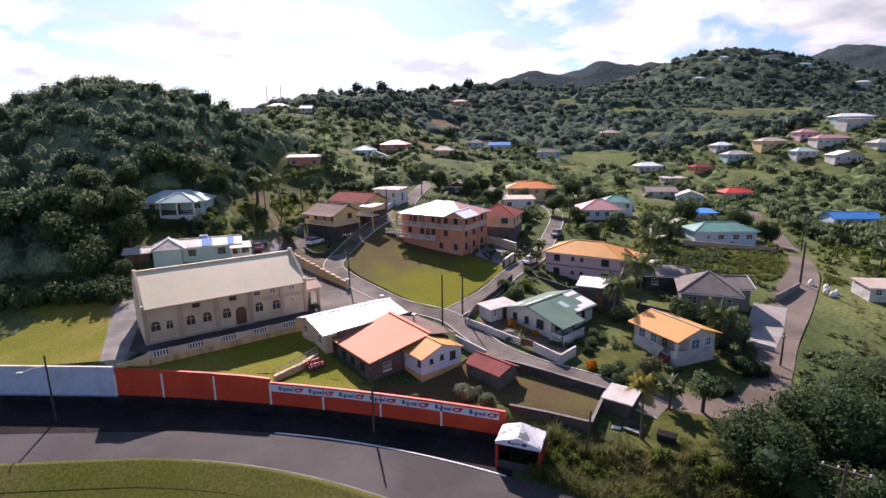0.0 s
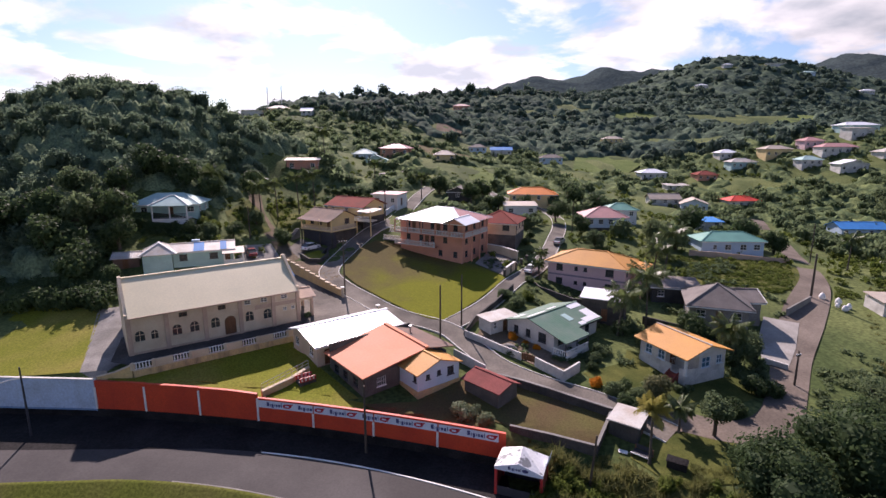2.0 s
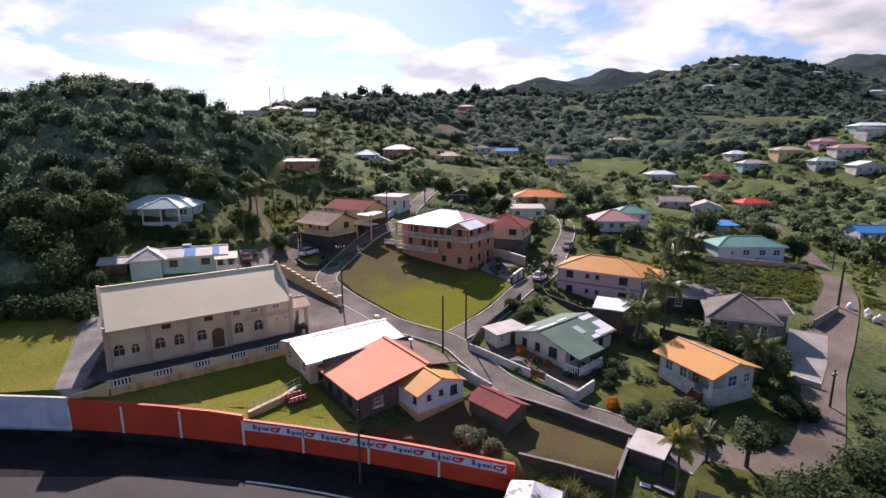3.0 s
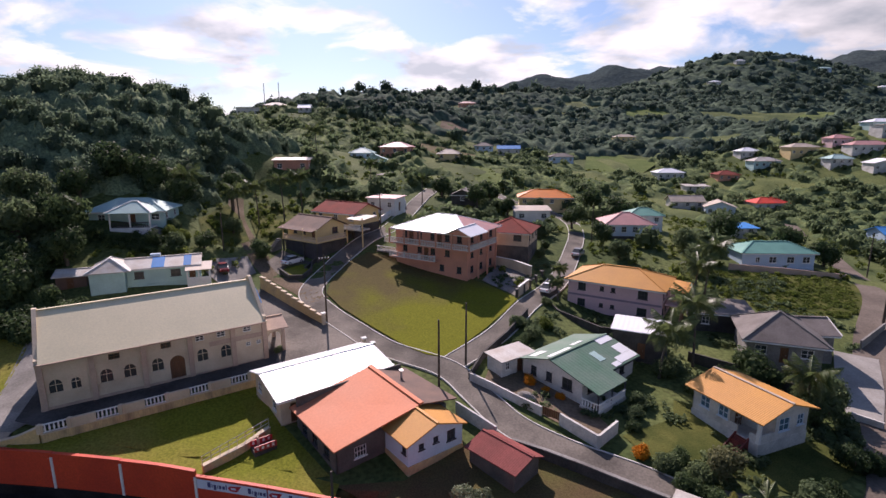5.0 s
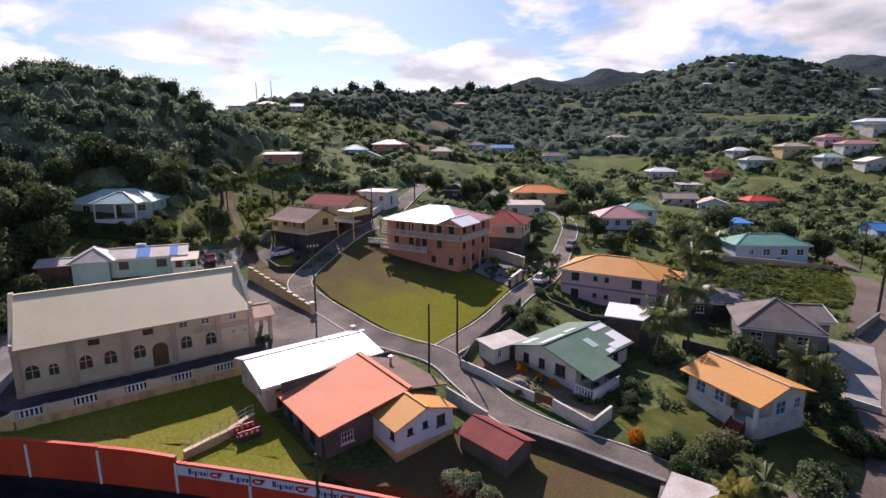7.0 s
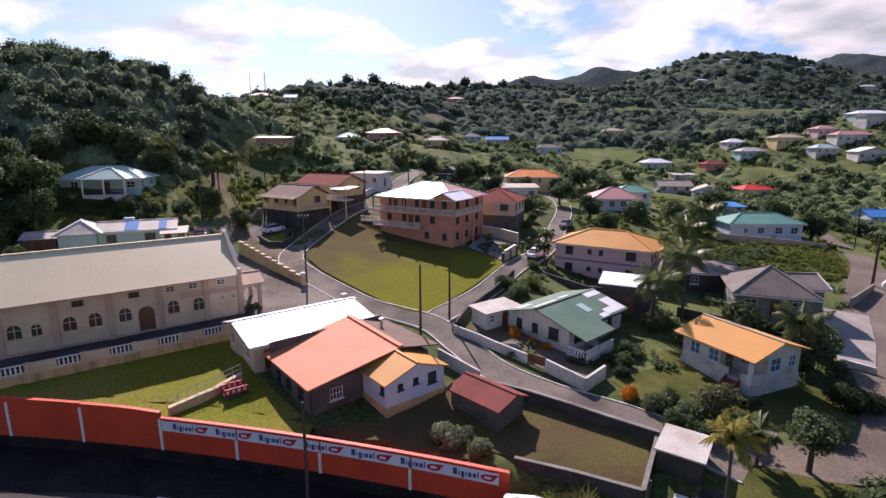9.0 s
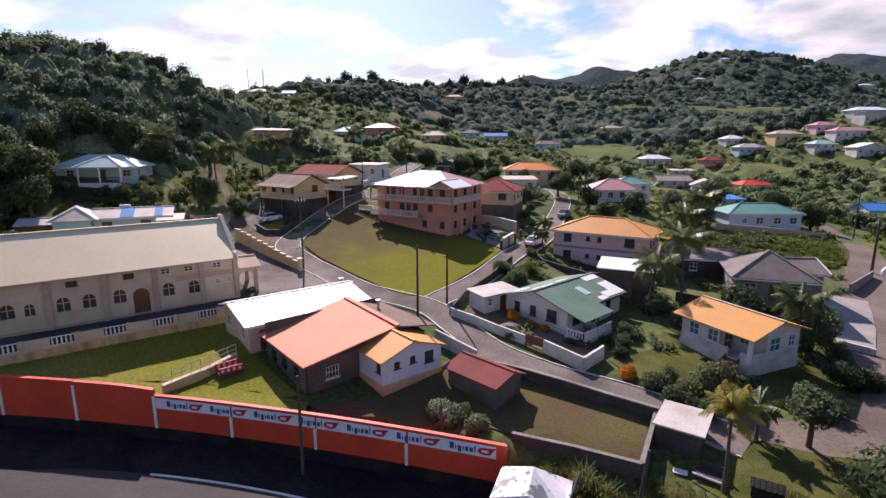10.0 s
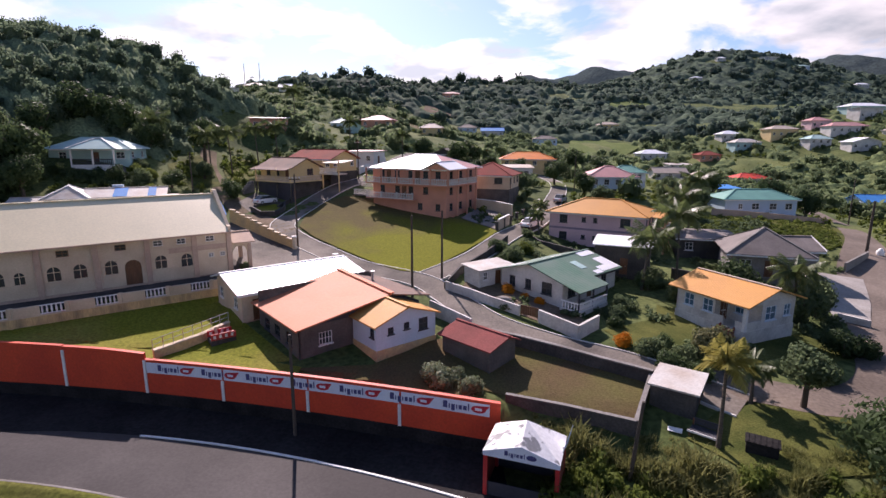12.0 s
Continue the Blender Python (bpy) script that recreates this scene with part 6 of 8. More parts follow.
part("porch_roof", Geo().slab([(8.2, -2.4, 2.1), (12.0, -2.4, 2.1), (12.0, 1.5, 2.6), (8.2, 1.5, 2.6)], [[0, 1, 2, 3]], 0.1), TANROOF, tn)
part("porch_wall", Geo().box(8.4, -2.2, -1.0, 11.8, -2.0, 0.9), WHITE, tn)
for x in (8.5, 10.1, 11.7):
    part("porch_post", Geo().box(x - 0.12, -2.22, 0.903, x + 0.12, -1.98, 2.05), WHITE, tn)
part("roof_tank", Geo().box(3.0, 2.9, 3.3, 4.4, 3.7, 4.05), BLUEWALL, tn, "pale blue tank on the ridge")
house("hut", "small brown wooden hut with a tin roof", -58.0, 91.6, 7.6, 20, 4.0, 4.0, 2.2, "gablex", 0.7, BROWNROOF, TINROOF, [], [("front", 1.4, 0, 0.9, 1.9)], over=0.4, category="hut", fascia=None)

# ---- distant houses: x, y, floor height, turn, width, depth, storey height, roof kind, wall, roof ----
FAR = [
    (-26.5, 226, 24.2, -8, 12, 9, 3.0, "hip", CORAL, PINKROOF, "far coral house with a pale pink hip roof on stilts"),
    (-35, 208, 22.6, 0, 8, 7, 2.8, "hip", PALEBLUE, TEALROOF, "far pale blue house with a teal roof"),
    (-29, 199, 20.6, 5, 8, 6, 2.6, "gabley", TEALWALL, TEALROOF, "far aqua cottage beside the teal roof"),
    (-24.0, 183, 15.3, -6, 11.5, 7, 3.6, "mono", DARKWALL, GREYROOF, "long dark unfinished building under the coral house"),
    (-46, 157, 21.5, 8, 9, 6, 3.0, "mono", CORAL, TANROOF, "pinkish flat-roofed house among the trees"),
    (-3.6, 230, 21.6, 0, 9, 7, 2.8, "hip", YELLOW, TANROOF, "far cream house with a tan roof"),
    (15, 305, 23.0, 0, 10, 8, 3.0, "hip", BLUEWALL, GREYROOF, "far grey-blue house with a grey roof"),
    (28, 310, 24.0, -5, 12, 8, 3.2, "gablex", DULLWHITE, BLUEROOF, "far white house with a blue roof"),
    (57, 305, 21.0, 0, 12, 8, 3.2, "hip", BLUEWALL, GREYROOF, "far grey house with a hip roof"),
    (120, 395, 32.0, 0, 14, 9, 3.2, "hip", YELLOW, TANROOF, "far cream house with a tan roof on the slope"),
    (105.5, 279, 9.4, 0, 13, 9, 3.4, "hip", DULLWHITE, WHITEROOF, "far white house with a pale hip roof"),
    (79.5, 200, 5.8, -3, 11, 6, 2.7, "gablex", DULLWHITE, TANROOF, "long low house with a pale roof"),
    (88, 193, 4.4, -20, 9, 8, 3.0, "gabley", PALEBLUE, TANROOF, "pale house with a grey gable end"),
    (123, 223, 1.8, 4, 13, 8, 3.2, "hip", DULLWHITE, BRIGHTRED, "white house with a bright red hip roof"),
    (131, 270, 10.5, 0, 10, 8, 3.0, "hip", CORAL, TERRAROOF, "far house with a dull red roof"),
    (156, 298, 21.0, 0, 10, 8, 3.4, "hip", DULLWHITE, WHITEROOF, "far white house with a bright pale roof"),
    (152, 278, 15.2, 0, 13, 8, 3.4, "hip", TEALWALL, TINROOF, "far pale green house with a grey-green roof"),
    (172.5, 283, 21.5, 0, 14, 9, 4.0, "hip", YELLOW, TANROOF, "far yellow two-storey house with a cream roof"),
    (194, 285, 24.2, 0, 10, 8, 3.6, "hip", PINK, PINKROOF, "far pink house with a red roof"),
    (193, 270, 22.5, -4, 17, 8, 3.6, "hip", DULLWHITE, PINKROOF, "far white house with a long salmon roof"),
    (186, 247, 16.0, -6, 12, 8, 3.4, "gabley", DULLWHITE, WHITEROOF, "far white house with a pale blue-white roof"),
    (178, 262, 18.6, 0, 10, 7, 3.0, "hip", DULLWHITE, TEALROOF, "far small white house with a pale roof"),
    (212, 255, 19.0, 0, 12, 8, 3.2, "hip", DULLWHITE, TINROOF, "far pale house with a grey roof"),
    (228, 304, 36.4, 0, 20, 10, 4.0, "hip", TEALWALL, WHITEROOF, "far aqua house with a long white roof"),
    (222, 290, 30.0, 0, 12, 9, 5.0, "mono", DULLWHITE, TANROOF, "far unfinished pale block house"),
    (134, 174, -1.6, -4, 15, 8, 2.8, "gablex", BLUEWALL, BLUEROOF, "low blue-walled house with a bright blue roof"),
    (73, 151, 4.6, 0, 8, 6, 2.4, "mono", OLDWHITE, BLUEROOF, "small shack with blue and grey sheets"),
    (108, 252, 8.0, 0, 10, 6, 2.4, "mono", OLDWHITE, TINROOF, "low shack with a pale sheet roof"),
    (200, 215, 6.0, -6, 18, 8, 2.8, "mono", BLOCK, TINROOF, "long unfinished grey house"),
    (-104, 318, 48.5, 0, 12, 8, 2.8, "hip", YELLOW, TANROOF, "far house on the ridge with a tan roof"),
    (-121, 322, 50.0, 0, 13, 8, 4.2, "mono", OLDWHITE, GREYROOF, "far flat-roofed house on the ridge with masts"),
    (-79, 300, 40.0, 0, 6, 5, 2.6, "gablex", DULLWHITE, WHITEROOF, "far cottage with a bright white roof"),
    (10, 520, 62, 0, 16, 10, 4.0, "hip", CORAL, PINKROOF, "far pink-roofed house on the hill"),
    (-62, 376, 55, 0, 5, 4, 2.4, "mono", DULLWHITE, WHITEROOF, "far white shed on the hill"),
    (402, 780, 84, 0, 12, 8, 4.0, "hip", DULLWHITE, WHITEROOF, "far white house high on the hill"),
    (468, 785, 94, 0, 26, 9, 4.0, "mono", DULLWHITE, WHITEROOF, "far long white house high on the hill"),
    (505, 760, 80, 0, 16, 9, 4.0, "hip", BLUEWALL, TEALROOF, "far pale house on the wooded hill"),
    (548, 705, 72, 0, 16, 9, 4.0, "hip", DULLWHITE, WHITEROOF, "far white house below the dark ridge"),
    (330, 700, 72, 0, 13, 9, 4.0, "hip", DULLWHITE, WHITEROOF, "far white villa with a pale roof"),
]
for i, (x, y, z, turn, w, d, h, kind, wall, roofm, label) in enumerate(FAR):
    zz = float(ground(x + w / 2, y)) + 0.5 if y > 240 else z
    house("far_house", label, x, y, zz, turn, w, d, h, kind, 0.5 if kind == "mono" else 1.9, wall, roofm, row("front", w, max(2, int(w / 3.2)), 0.9, 1.2, 1.3) + row("right", d, 2, 0.9, 1.2, 1.3), over=0.6, seams=0, plinth=4.0, fascia=None, sides="front right back left", group="far houses")

# ---- boundary wall along the track ----
MARKS = [-17.9, -14.15, -10.45, -6.75, -3.05, 0.65, 4.35]  # middles of the printed marks on the banners
POSTS = [-41.0, -34.8, -28.0, -20.8, -14.2, -7.3, -0.4, 6.4]


def curve_panel(name, x0, x1, z0, z1, mat, parent, thick=0.25, out=0.0, n=6, label="", dip=0.0):
    """A stretch of wall that follows the boundary; out shifts its face towards the track."""
    g, V = Geo(), []
    for k in range(n + 1):
        x = x0 + (x1 - x0) * k / n
        y = wall_y(x) - out
        zt = z1(x) if callable(z1) else z1
        zb = z0(x) if callable(z0) else z0
        V += [(x, y, zb), (x, y, zt), (x, y + thick, zt), (x, y + thick, zb)]
    F = [(i * 4 + k, i * 4 + (k + 1) % 4, i * 4 + 4 + (k + 1) % 4, i * 4 + 4 + k) for i in range(n) for k in range(4)]
    F = [tuple(reversed(f)) for f in F] + [(0, 1, 2, 3), tuple(n * 4 + k for k in (3, 2, 1, 0))]
    return part(name, g.add(V, F), mat, parent, label)


bw = thing("boundary_wall", "red painted wall with white posts along the track", "wall", pose(0, 0, 0), kind="structure")
tops = [2.35, 2.3, 2.25]
for i, (a, b) in enumerate(zip(POSTS, POSTS[1:])):
    if i < 3:
        seg = curve_panel("wall_panel", a, b, -1.1, lambda x, i=i: tops[i] - (0.15 if i == 2 and x > -24 else 0) * (x + 24) / 3.2, RED, bw)
        curve_panel("coping", a, b - 0.02, lambda x, i=i: tops[i] + 0.004 - (0.15 if i == 2 and x > -24 else 0) * (x + 24) / 3.2, lambda x, i=i: tops[i] + 0.09 - (0.15 if i == 2 and x > -24 else 0) * (x + 24) / 3.2, RED, bw, 0.36, 0.05)
    else:
        curve_panel("wall_panel", a, b, -1.1, 1.62, RED, bw)
        curve_panel("coping", a + 0.02, b, 1.624, 1.72, RED, bw, 0.34, 0.04)
    curve_panel("wall_foot", a, b, -2.9, -1.104, FOOT, bw, label="black foot of the wall")
for i, x in enumerate(POSTS[:-1]):
    top = 2.0 if i in (1, 2) else 1.65
    if i >= 4:
        top = 0.55
    ang = math.degrees(math.atan(-0.3096 - 0.00556 * x))
    part("post", Geo().box(-0.11, -0.1, -1.1, 0.11, -0.004, top), WHITE, bw, "white painted post", m=pose(x, wall_y(x), 0, 0, 0, ang))
for i in range(3, 7):
    a, b = POSTS[i] + 0.12, POSTS[i + 1] - (0.02 if i < 6 else 0.7)
    ban = curve_panel("banner", a, b, lambda x: 0.62, lambda x: 1.5, BANNER, bw, 0.02, 0.035, label="white vinyl banner with printed marks")
    for x in [q for q in MARKS if POSTS[i] <= q < POSTS[i + 1]]:
        ang = math.degrees(math.atan(-0.3096 - 0.00556 * x))
        m = pose(x, wall_y(x) - 0.045, 1.05, 0, 0, ang) @ Matrix.Scale(1.28, 4)
        # short dark bars where the lettering stands, and the red drop-shaped mark
        for u, lo, hi, w in ((-1.42, -0.15, 0.24, 0.24), (-1.11, -0.15, 0.1, 0.07), (-0.96, -0.26, 0.1, 0.19), (-0.70, -0.15, 0.1, 0.07), (-0.56, -0.15, 0.1, 0.18), (-0.31, -0.15, 0.1, 0.19), (-0.05, -0.15, 0.24, 0.07)):
            part("print", Geo().box(u, -0.006, lo, u + w, 0.0, hi), NAVY, ban, m=m)
        ring = [(0.52 + 0.40 * math.cos(t), 0, 0.0 + 0.21 * math.sin(t)) for t in [2 * math.pi * q / 14 for q in range(14)]]
        ring[1], ring[2] = (1.12, 0, 0.26), (0.74, 0, 0.22)
        drop = part("print", Geo().prism(ring, (0, -0.006, 0)), LOGORED, ban, m=m)
        part("print", Geo().box(0.34, -0.011, -0.07, 0.70, -0.007, 0.08), BANNER, drop)
ww = thing("boundary_wall", "white painted wall with a blue foot and peeling stains", "wall", pose(0, 0, 0), kind="structure")
for a, b in zip(range(-121, -41, 8), range(-113, -40, 8)):
    b = min(b, -41)
    curve_panel("wall_panel", a, b, -1.15, 2.55, BLUEWHITE, ww)
    curve_panel("wall_band", a, b, -1.38, -1.154, BLUEBASE, ww, label="faded blue painted band")
    curve_panel("wall_foot", a, b, -2.9, -1.384, FOOT, ww, label="black foot of the wall")
    curve_panel("coping", a, b, 2.554, 2.64, OLDWHITE, ww, 0.34, 0.04)

# ---- booth with the torn white canopy ----
tent = thing("canopy_booth", "red steel booth with a torn white canopy roof", "booth", pose(7.55, 46.2, TRACK_Z - 0.02, 0, 0, -20.5))
TW, TD, TH = 4.2, 2.9, 2.72
for x in (-TW / 2, TW / 2):
    for y in (-TD / 2, TD / 2):
        part("leg", Geo().box(x - 0.12, y - 0.12, 0, x + 0.12, y + 0.12, TH), REDSTEEL, tent)
for y in (-TD / 2, TD / 2):
    part("beam", Geo().box(-TW / 2, y - 0.07, TH, TW / 2, y + 0.07, TH + 0.25), REDSTEEL, tent)
for x in (-TW / 2, TW / 2):
    part("beam", Geo().box(x - 0.07, -TD / 2 + 0.075, TH, x + 0.07, TD / 2 - 0.075, TH + 0.25), REDSTEEL, tent)
# The dark back sheet stands in for the shade inside the booth.
part("side_sheet", Geo().box(-TW / 2, TD / 2 + 0.08, 0.02, TW / 2, TD / 2 + 0.1, TH), DARKPAINT, tent)
for x in (-TW / 2 - 0.09, TW / 2 + 0.07):
    part("side_sheet", Geo().box(x, -TD / 2 + 0.13, 0.02, x + 0.02, TD / 2 - 0.13, TH - 0.01), REDSTEP, tent)
# Added dark board in place of the opening's shade.
part("counter", Geo().box(-TW / 2 + 0.13, -TD / 2 - 0.02, 0.02, TW / 2 - 0.13, -TD / 2 + 0.06, 0.95), DARKPAINT, tent, "dark board standing in for the shaded front opening")
TORN = surf("torn_canvas", (0.80, 0.79, 0.77), (0.25, 0.25, 0.25), 0.9, 0.7, 0.3, fine=5, spread=(0.56, 0.60), grit=0.1)
g = Geo()
a, b = TW / 2 + 0.15, TD / 2 + 0.15
pts = [(-a, -b, TH + 0.3), (a, -b, TH + 0.3), (a, b, TH + 0.3), (-a, b, TH + 0.3), (0, 0.2, TH + 1.7), (0, -b, TH + 1.0)]
g.slab(pts, [[0, 5, 4], [5, 1, 4], [1, 2, 4], [2, 3, 4], [3, 0, 4]], 0.05)
canvas = part("canopy", g, TORN, tent, "torn white canvas with grey holes")
part("valance", Geo().prism([(-a, -b - 0.03, TH + 0.02), (a, -b - 0.03, TH + 0.02), (a, -b - 0.03, TH + 0.3), (0, -b - 0.03, TH + 1.0), (-a, -b - 0.03, TH + 0.3)], (0, 0.025, 0)), BANNER, tent, "white front sheet with a printed mark")
for u, lo, hi, w in ((-0.95, 0.0, 0.30, 0.2), (-0.70, 0.0, 0.2, 0.06), (-0.58, -0.08, 0.2, 0.16), (-0.36, 0.0, 0.2, 0.06), (-0.25, 0.0, 0.2, 0.15), (-0.04, 0.0, 0.2, 0.16), (0.18, 0.0, 0.3, 0.06)):
    part("print", Geo().box(u, -b - 0.04, TH + 0.28 + lo, u + w, -b - 0.032, TH + 0.28 + hi), NAVY, canvas)
part("print", Geo().prism([(0.62 + 0.3 * math.cos(2 * math.pi * q / 12), -b - 0.032, TH + 0.40 + 0.17 * math.sin(2 * math.pi * q / 12)) for q in range(12)], (0, -0.008, 0)), NAVY, canvas)
part("loose_flap", Geo().prism([(a - 0.1, -0.4, TH + 0.2), (a + 0.1, 0.9, TH + 0.2), (a + 0.35, 0.9, TH + 1.5)], (0.03, 0, 0)), BANNER, tent)

# ---- things lying on the palm lawn ----
bench = thing("bench", "broad dark wooden bench with a pale front edge", "bench", pose(18.7, 48.7, float(ground(19.5, 48.2)) + 0.02, 0, 0, -42))
for x in (0.05, 1.75):
    part("leg", Geo().box(x - 0.05, 0.05, -0.2, x + 0.05, 0.15, 0.4).box(x - 0.05, 0.85, -0.2, x + 0.05, 0.95, 0.9), BROWNWOOD, bench)
for k in range(4):
    part("slat", Geo().box(0, 0.06 + k * 0.23, 0.4, 1.8, 0.25 + k * 0.23, 0.45), DARKPAINT, bench)
for k in range(3):
    part("back_slat", Geo().box(0, 0.955, 0.5 + k * 0.16, 1.8, 0.99, 0.63 + k * 0.16), DARKPAINT, bench)
part("front_rail", Geo().box(-0.1, -0.02, 0.3, 1.9, 0.04, 0.43), WHITE, bench, "pale front rail")
bin_ = thing("storage_bin", "black plastic storage bin with a ribbed lid", "bin", pose(21.2, 46.7, float(ground(22, 46)) - 0.05, 0, 0, -32))
part("body", Geo().prism([(0.08, 0.08, 0), (1.82, 0.08, 0), (1.82, 0.92, 0), (0.08, 0.92, 0)], (0, 0, 0.85)), SHADE_BLACK, bin_)
lid = part("lid", Geo().slab([(0, 0, 0.93), (1.9, 0, 0.93), (1.9, 1.0, 1.03), (0, 1.0, 1.03)], [[0, 1, 2, 3]], 0.07), SHADE_BLACK, bin_)
for k in range(6):
    part("rib", Geo().slab([(0.12 + k * 0.31, 0.05, 0.97), (0.2 + k * 0.31, 0.05, 0.97), (0.2 + k * 0.31, 0.95, 1.06), (0.12 + k * 0.31, 0.95, 1.06)], [[0, 1, 2, 3]], 0.03), SHADE_BLACK, lid)
board = thing("loose_board", "small white painted board lying by the open shed", "board", pose(17.6, 49.3, float(ground(17.9, 49.2)) + 0.12, 12, 0, -30))
part("sheet", Geo().box(0, 0, 0, 0.9, 0.45, 0.03), WHITE, board)
rubble = thing("rubble_heap", "heap of pale grey rubble and sand inside the yard wall", "rubble", pose(9.3, 69.6, float(ground(9.3, 69.6)), 0, 0, -40))
rgh = random.Random(4)
gr = Geo()
ring = [[(1.5 * f * math.cos(q * math.pi / 7) * rgh.uniform(0.9, 1.1), 0.8 * f * math.sin(q * math.pi / 7) * rgh.uniform(0.9, 1.1), h) for q in range(14)] for f, h in ((1.0, -0.2), (0.75, 0.3), (0.4, 0.62))]
gr.add([p for r in ring for p in r] + [(0, 0, 0.72)], [(i * 14 + k, i * 14 + (k + 1) % 14, i * 14 + 14 + (k + 1) % 14, i * 14 + 14 + k) for i in range(2) for k in range(14)] + [(28 + k, 28 + (k + 1) % 14, 42) for k in range(14)])
part("mound", gr, CONCRETE, rubble)
for k in range(16):
    a, f = rgh.uniform(0, 6.28), rgh.uniform(0.2, 1.0)
    sz = rgh.uniform(0.06, 0.16)
    part("stone", Geo().box(-sz, -sz * 0.7, -sz * 0.5, sz, sz * 0.7, sz * 0.5), BLOCK, rubble, m=pose(1.5 * f * math.cos(a), 0.8 * f * math.sin(a), 0.72 * (1 - f) + 0.06, rgh.uniform(-30, 30), rgh.uniform(-30, 30), rgh.uniform(0, 180)))

# ---- poles ----


def pole(x, y, high, label, arm=0.0, mat=None, lean=0.0, turn=20, r=0.14, zb=None):
    root = thing("utility_pole", label, "pole", pose(x, y, zb if zb is not None else float(ground(x, y)), lean, 0, turn), "utility poles")
    part("shaft", Geo().tube([(0, 0, -0.8), (0, 0, high * 0.5), (0, 0, high)], [r, r * 0.85, r * 0.65], 8), mat or POLEWOOD, root)
    if arm:
        part("crossarm", Geo().box(-arm, -0.06, high - 0.7, arm, 0.06, high - 0.56), mat or POLEWOOD, root)
        for k in (-0.9, -0.3, 0.3, 0.9):
            part("insulator", Geo().tube([(k * arm, 0, high - 0.56), (k * arm, 0, high - 0.36)], [0.05, 0.07], 6), WHITE, root)
    return root


pole(-0.2, 68.6, 9.2, "dark wooden utility pole at the street corner")
pole(2.9, 75.8, 8.0, "dark wooden utility pole beside the junction")
pole(-16.4, 86.9, 9.8, "tall dark wooden utility pole by the forecourt", 0.7)
pole(66.5, 92.5, 8.0, "stout wooden utility pole beside the road", 0, lean=0, r=0.22)
pole(-7.95, 52.0, 7.7, "thin dark pole in front of the banner wall", zb=TRACK_Z)
pole(43.5, 62.0, 4.6, "short wooden pole with a small lamp on the verge", 0.35)
pole(84, 118, 9, "wooden utility pole at the road bend")
pole(-13.8, 127, 8, "wooden utility pole on the upper street", 0.6)
pole(30.2, 34.4, 7.9, "wooden pole with a pale double crossarm", 1.6, zb=-2.3, turn=-35)
pole(31.8, 128, 8, "wooden utility pole on the side street")
pole(-40.5, 110, 7, "thin pole beside the hill path")
pole(14.0, 46.2, 6.0, "leaning wooden pole in the bushes", lean=6, zb=-2.2)
for x, y, h in ((-107, 330, 16), (-99, 332, 15)):
    pole(x, y, h, "thin radio mast on the ridge", r=0.3, mat=STEEL)
lamp = thing("street_lamp", "grey steel lamp post with a long arm beside the white wall", "lamp", pose(-45.8, 55.2, TRACK_Z, 0, 0, 0))
part("post", Geo().tube([(0, 0, 0), (0, 0, 4.0), (0, 0, 8.3)], [0.14, 0.11, 0.08], 8), DARKPAINT, lamp)
part("arm", Geo().tube([(0, 0, 7.0), (-1.2, -0.3, 6.9), (-2.2, -0.6, 6.6)], 0.07, 6), WHITE, lamp)
part("head", Geo().box(-2.9, -0.85, 6.42, -2.1, -0.5, 6.6), STEEL, lamp)


# ---- cars ----


def car(x, y, z, turn, paint, label):
    root = thing("car", label, "car", pose(x, y, z, 0, 0, turn), "parked cars")
    L, W = 4.2, 1.7

    def loft(rows):
        g, V = Geo(), []
        for xx, zlo, zhi, half in rows:
            V += [(xx, -half, zlo), (xx, half, zlo), (xx, half * 0.98, (zlo + zhi) / 2), (xx, half * 0.86, zhi), (xx, -half * 0.86, zhi), (xx, -half * 0.98, (zlo + zhi) / 2)]
        n = len(rows)
        F = [(i * 6 + k, i * 6 + (k + 1) % 6, i * 6 + 6 + (k + 1) % 6, i * 6 + 6 + k) for i in range(n - 1) for k in range(6)]
        return g.add(V, F + [(5, 4, 3, 2, 1, 0), tuple((n - 1) * 6 + k for k in range(6))])
    part("body", loft([(-2.1, 0.38, 0.72, 0.72), (-1.95, 0.25, 0.86, 0.82), (-0.9, 0.22, 0.95, 0.85), (0.9, 0.22, 0.95, 0.85), (1.8, 0.25, 0.9, 0.83), (2.1, 0.35, 0.75, 0.74)]), paint, root)
    part("cabin", loft([(-1.1, 0.93, 0.96, 0.75), (-0.5, 0.93, 1.42, 0.72), (0.9, 0.93, 1.44, 0.72), (1.75, 0.9, 0.94, 0.74)]), GLASS, root, "tinted windows")
    part("car_roof", Geo().slab([(-0.45, -0.62, 1.47), (0.95, -0.62, 1.49), (0.95, 0.62, 1.49), (-0.45, 0.62, 1.47)], [[0, 1, 2, 3]], 0.05), paint, root)
    tyre = shared(("tyre",), lambda: Geo().tube([(0, -0.1, 0), (0, 0.1, 0)], 0.31, 14), DARKPAINT)
    rim = shared(("rim",), lambda: Geo().tube([(0, -0.105, 0), (0, 0.105, 0)], 0.18, 10), STEEL)
    for wx in (-1.3, 1.3):
        for wy in (-0.76, 0.76):
            wheel = part("wheel", tyre, None, root, m=pose(wx, wy, 0.31))
            part("rim", rim, None, wheel)
    for wy in (-0.58, 0.58):
        part("headlight", Geo().box(-2.12, wy - 0.17, 0.58, -2.0, wy + 0.17, 0.74), GLASS, root)
        part("tail_light", Geo().box(2.0, wy - 0.15, 0.6, 2.12, wy + 0.15, 0.76), LOGORED, root)
    return root


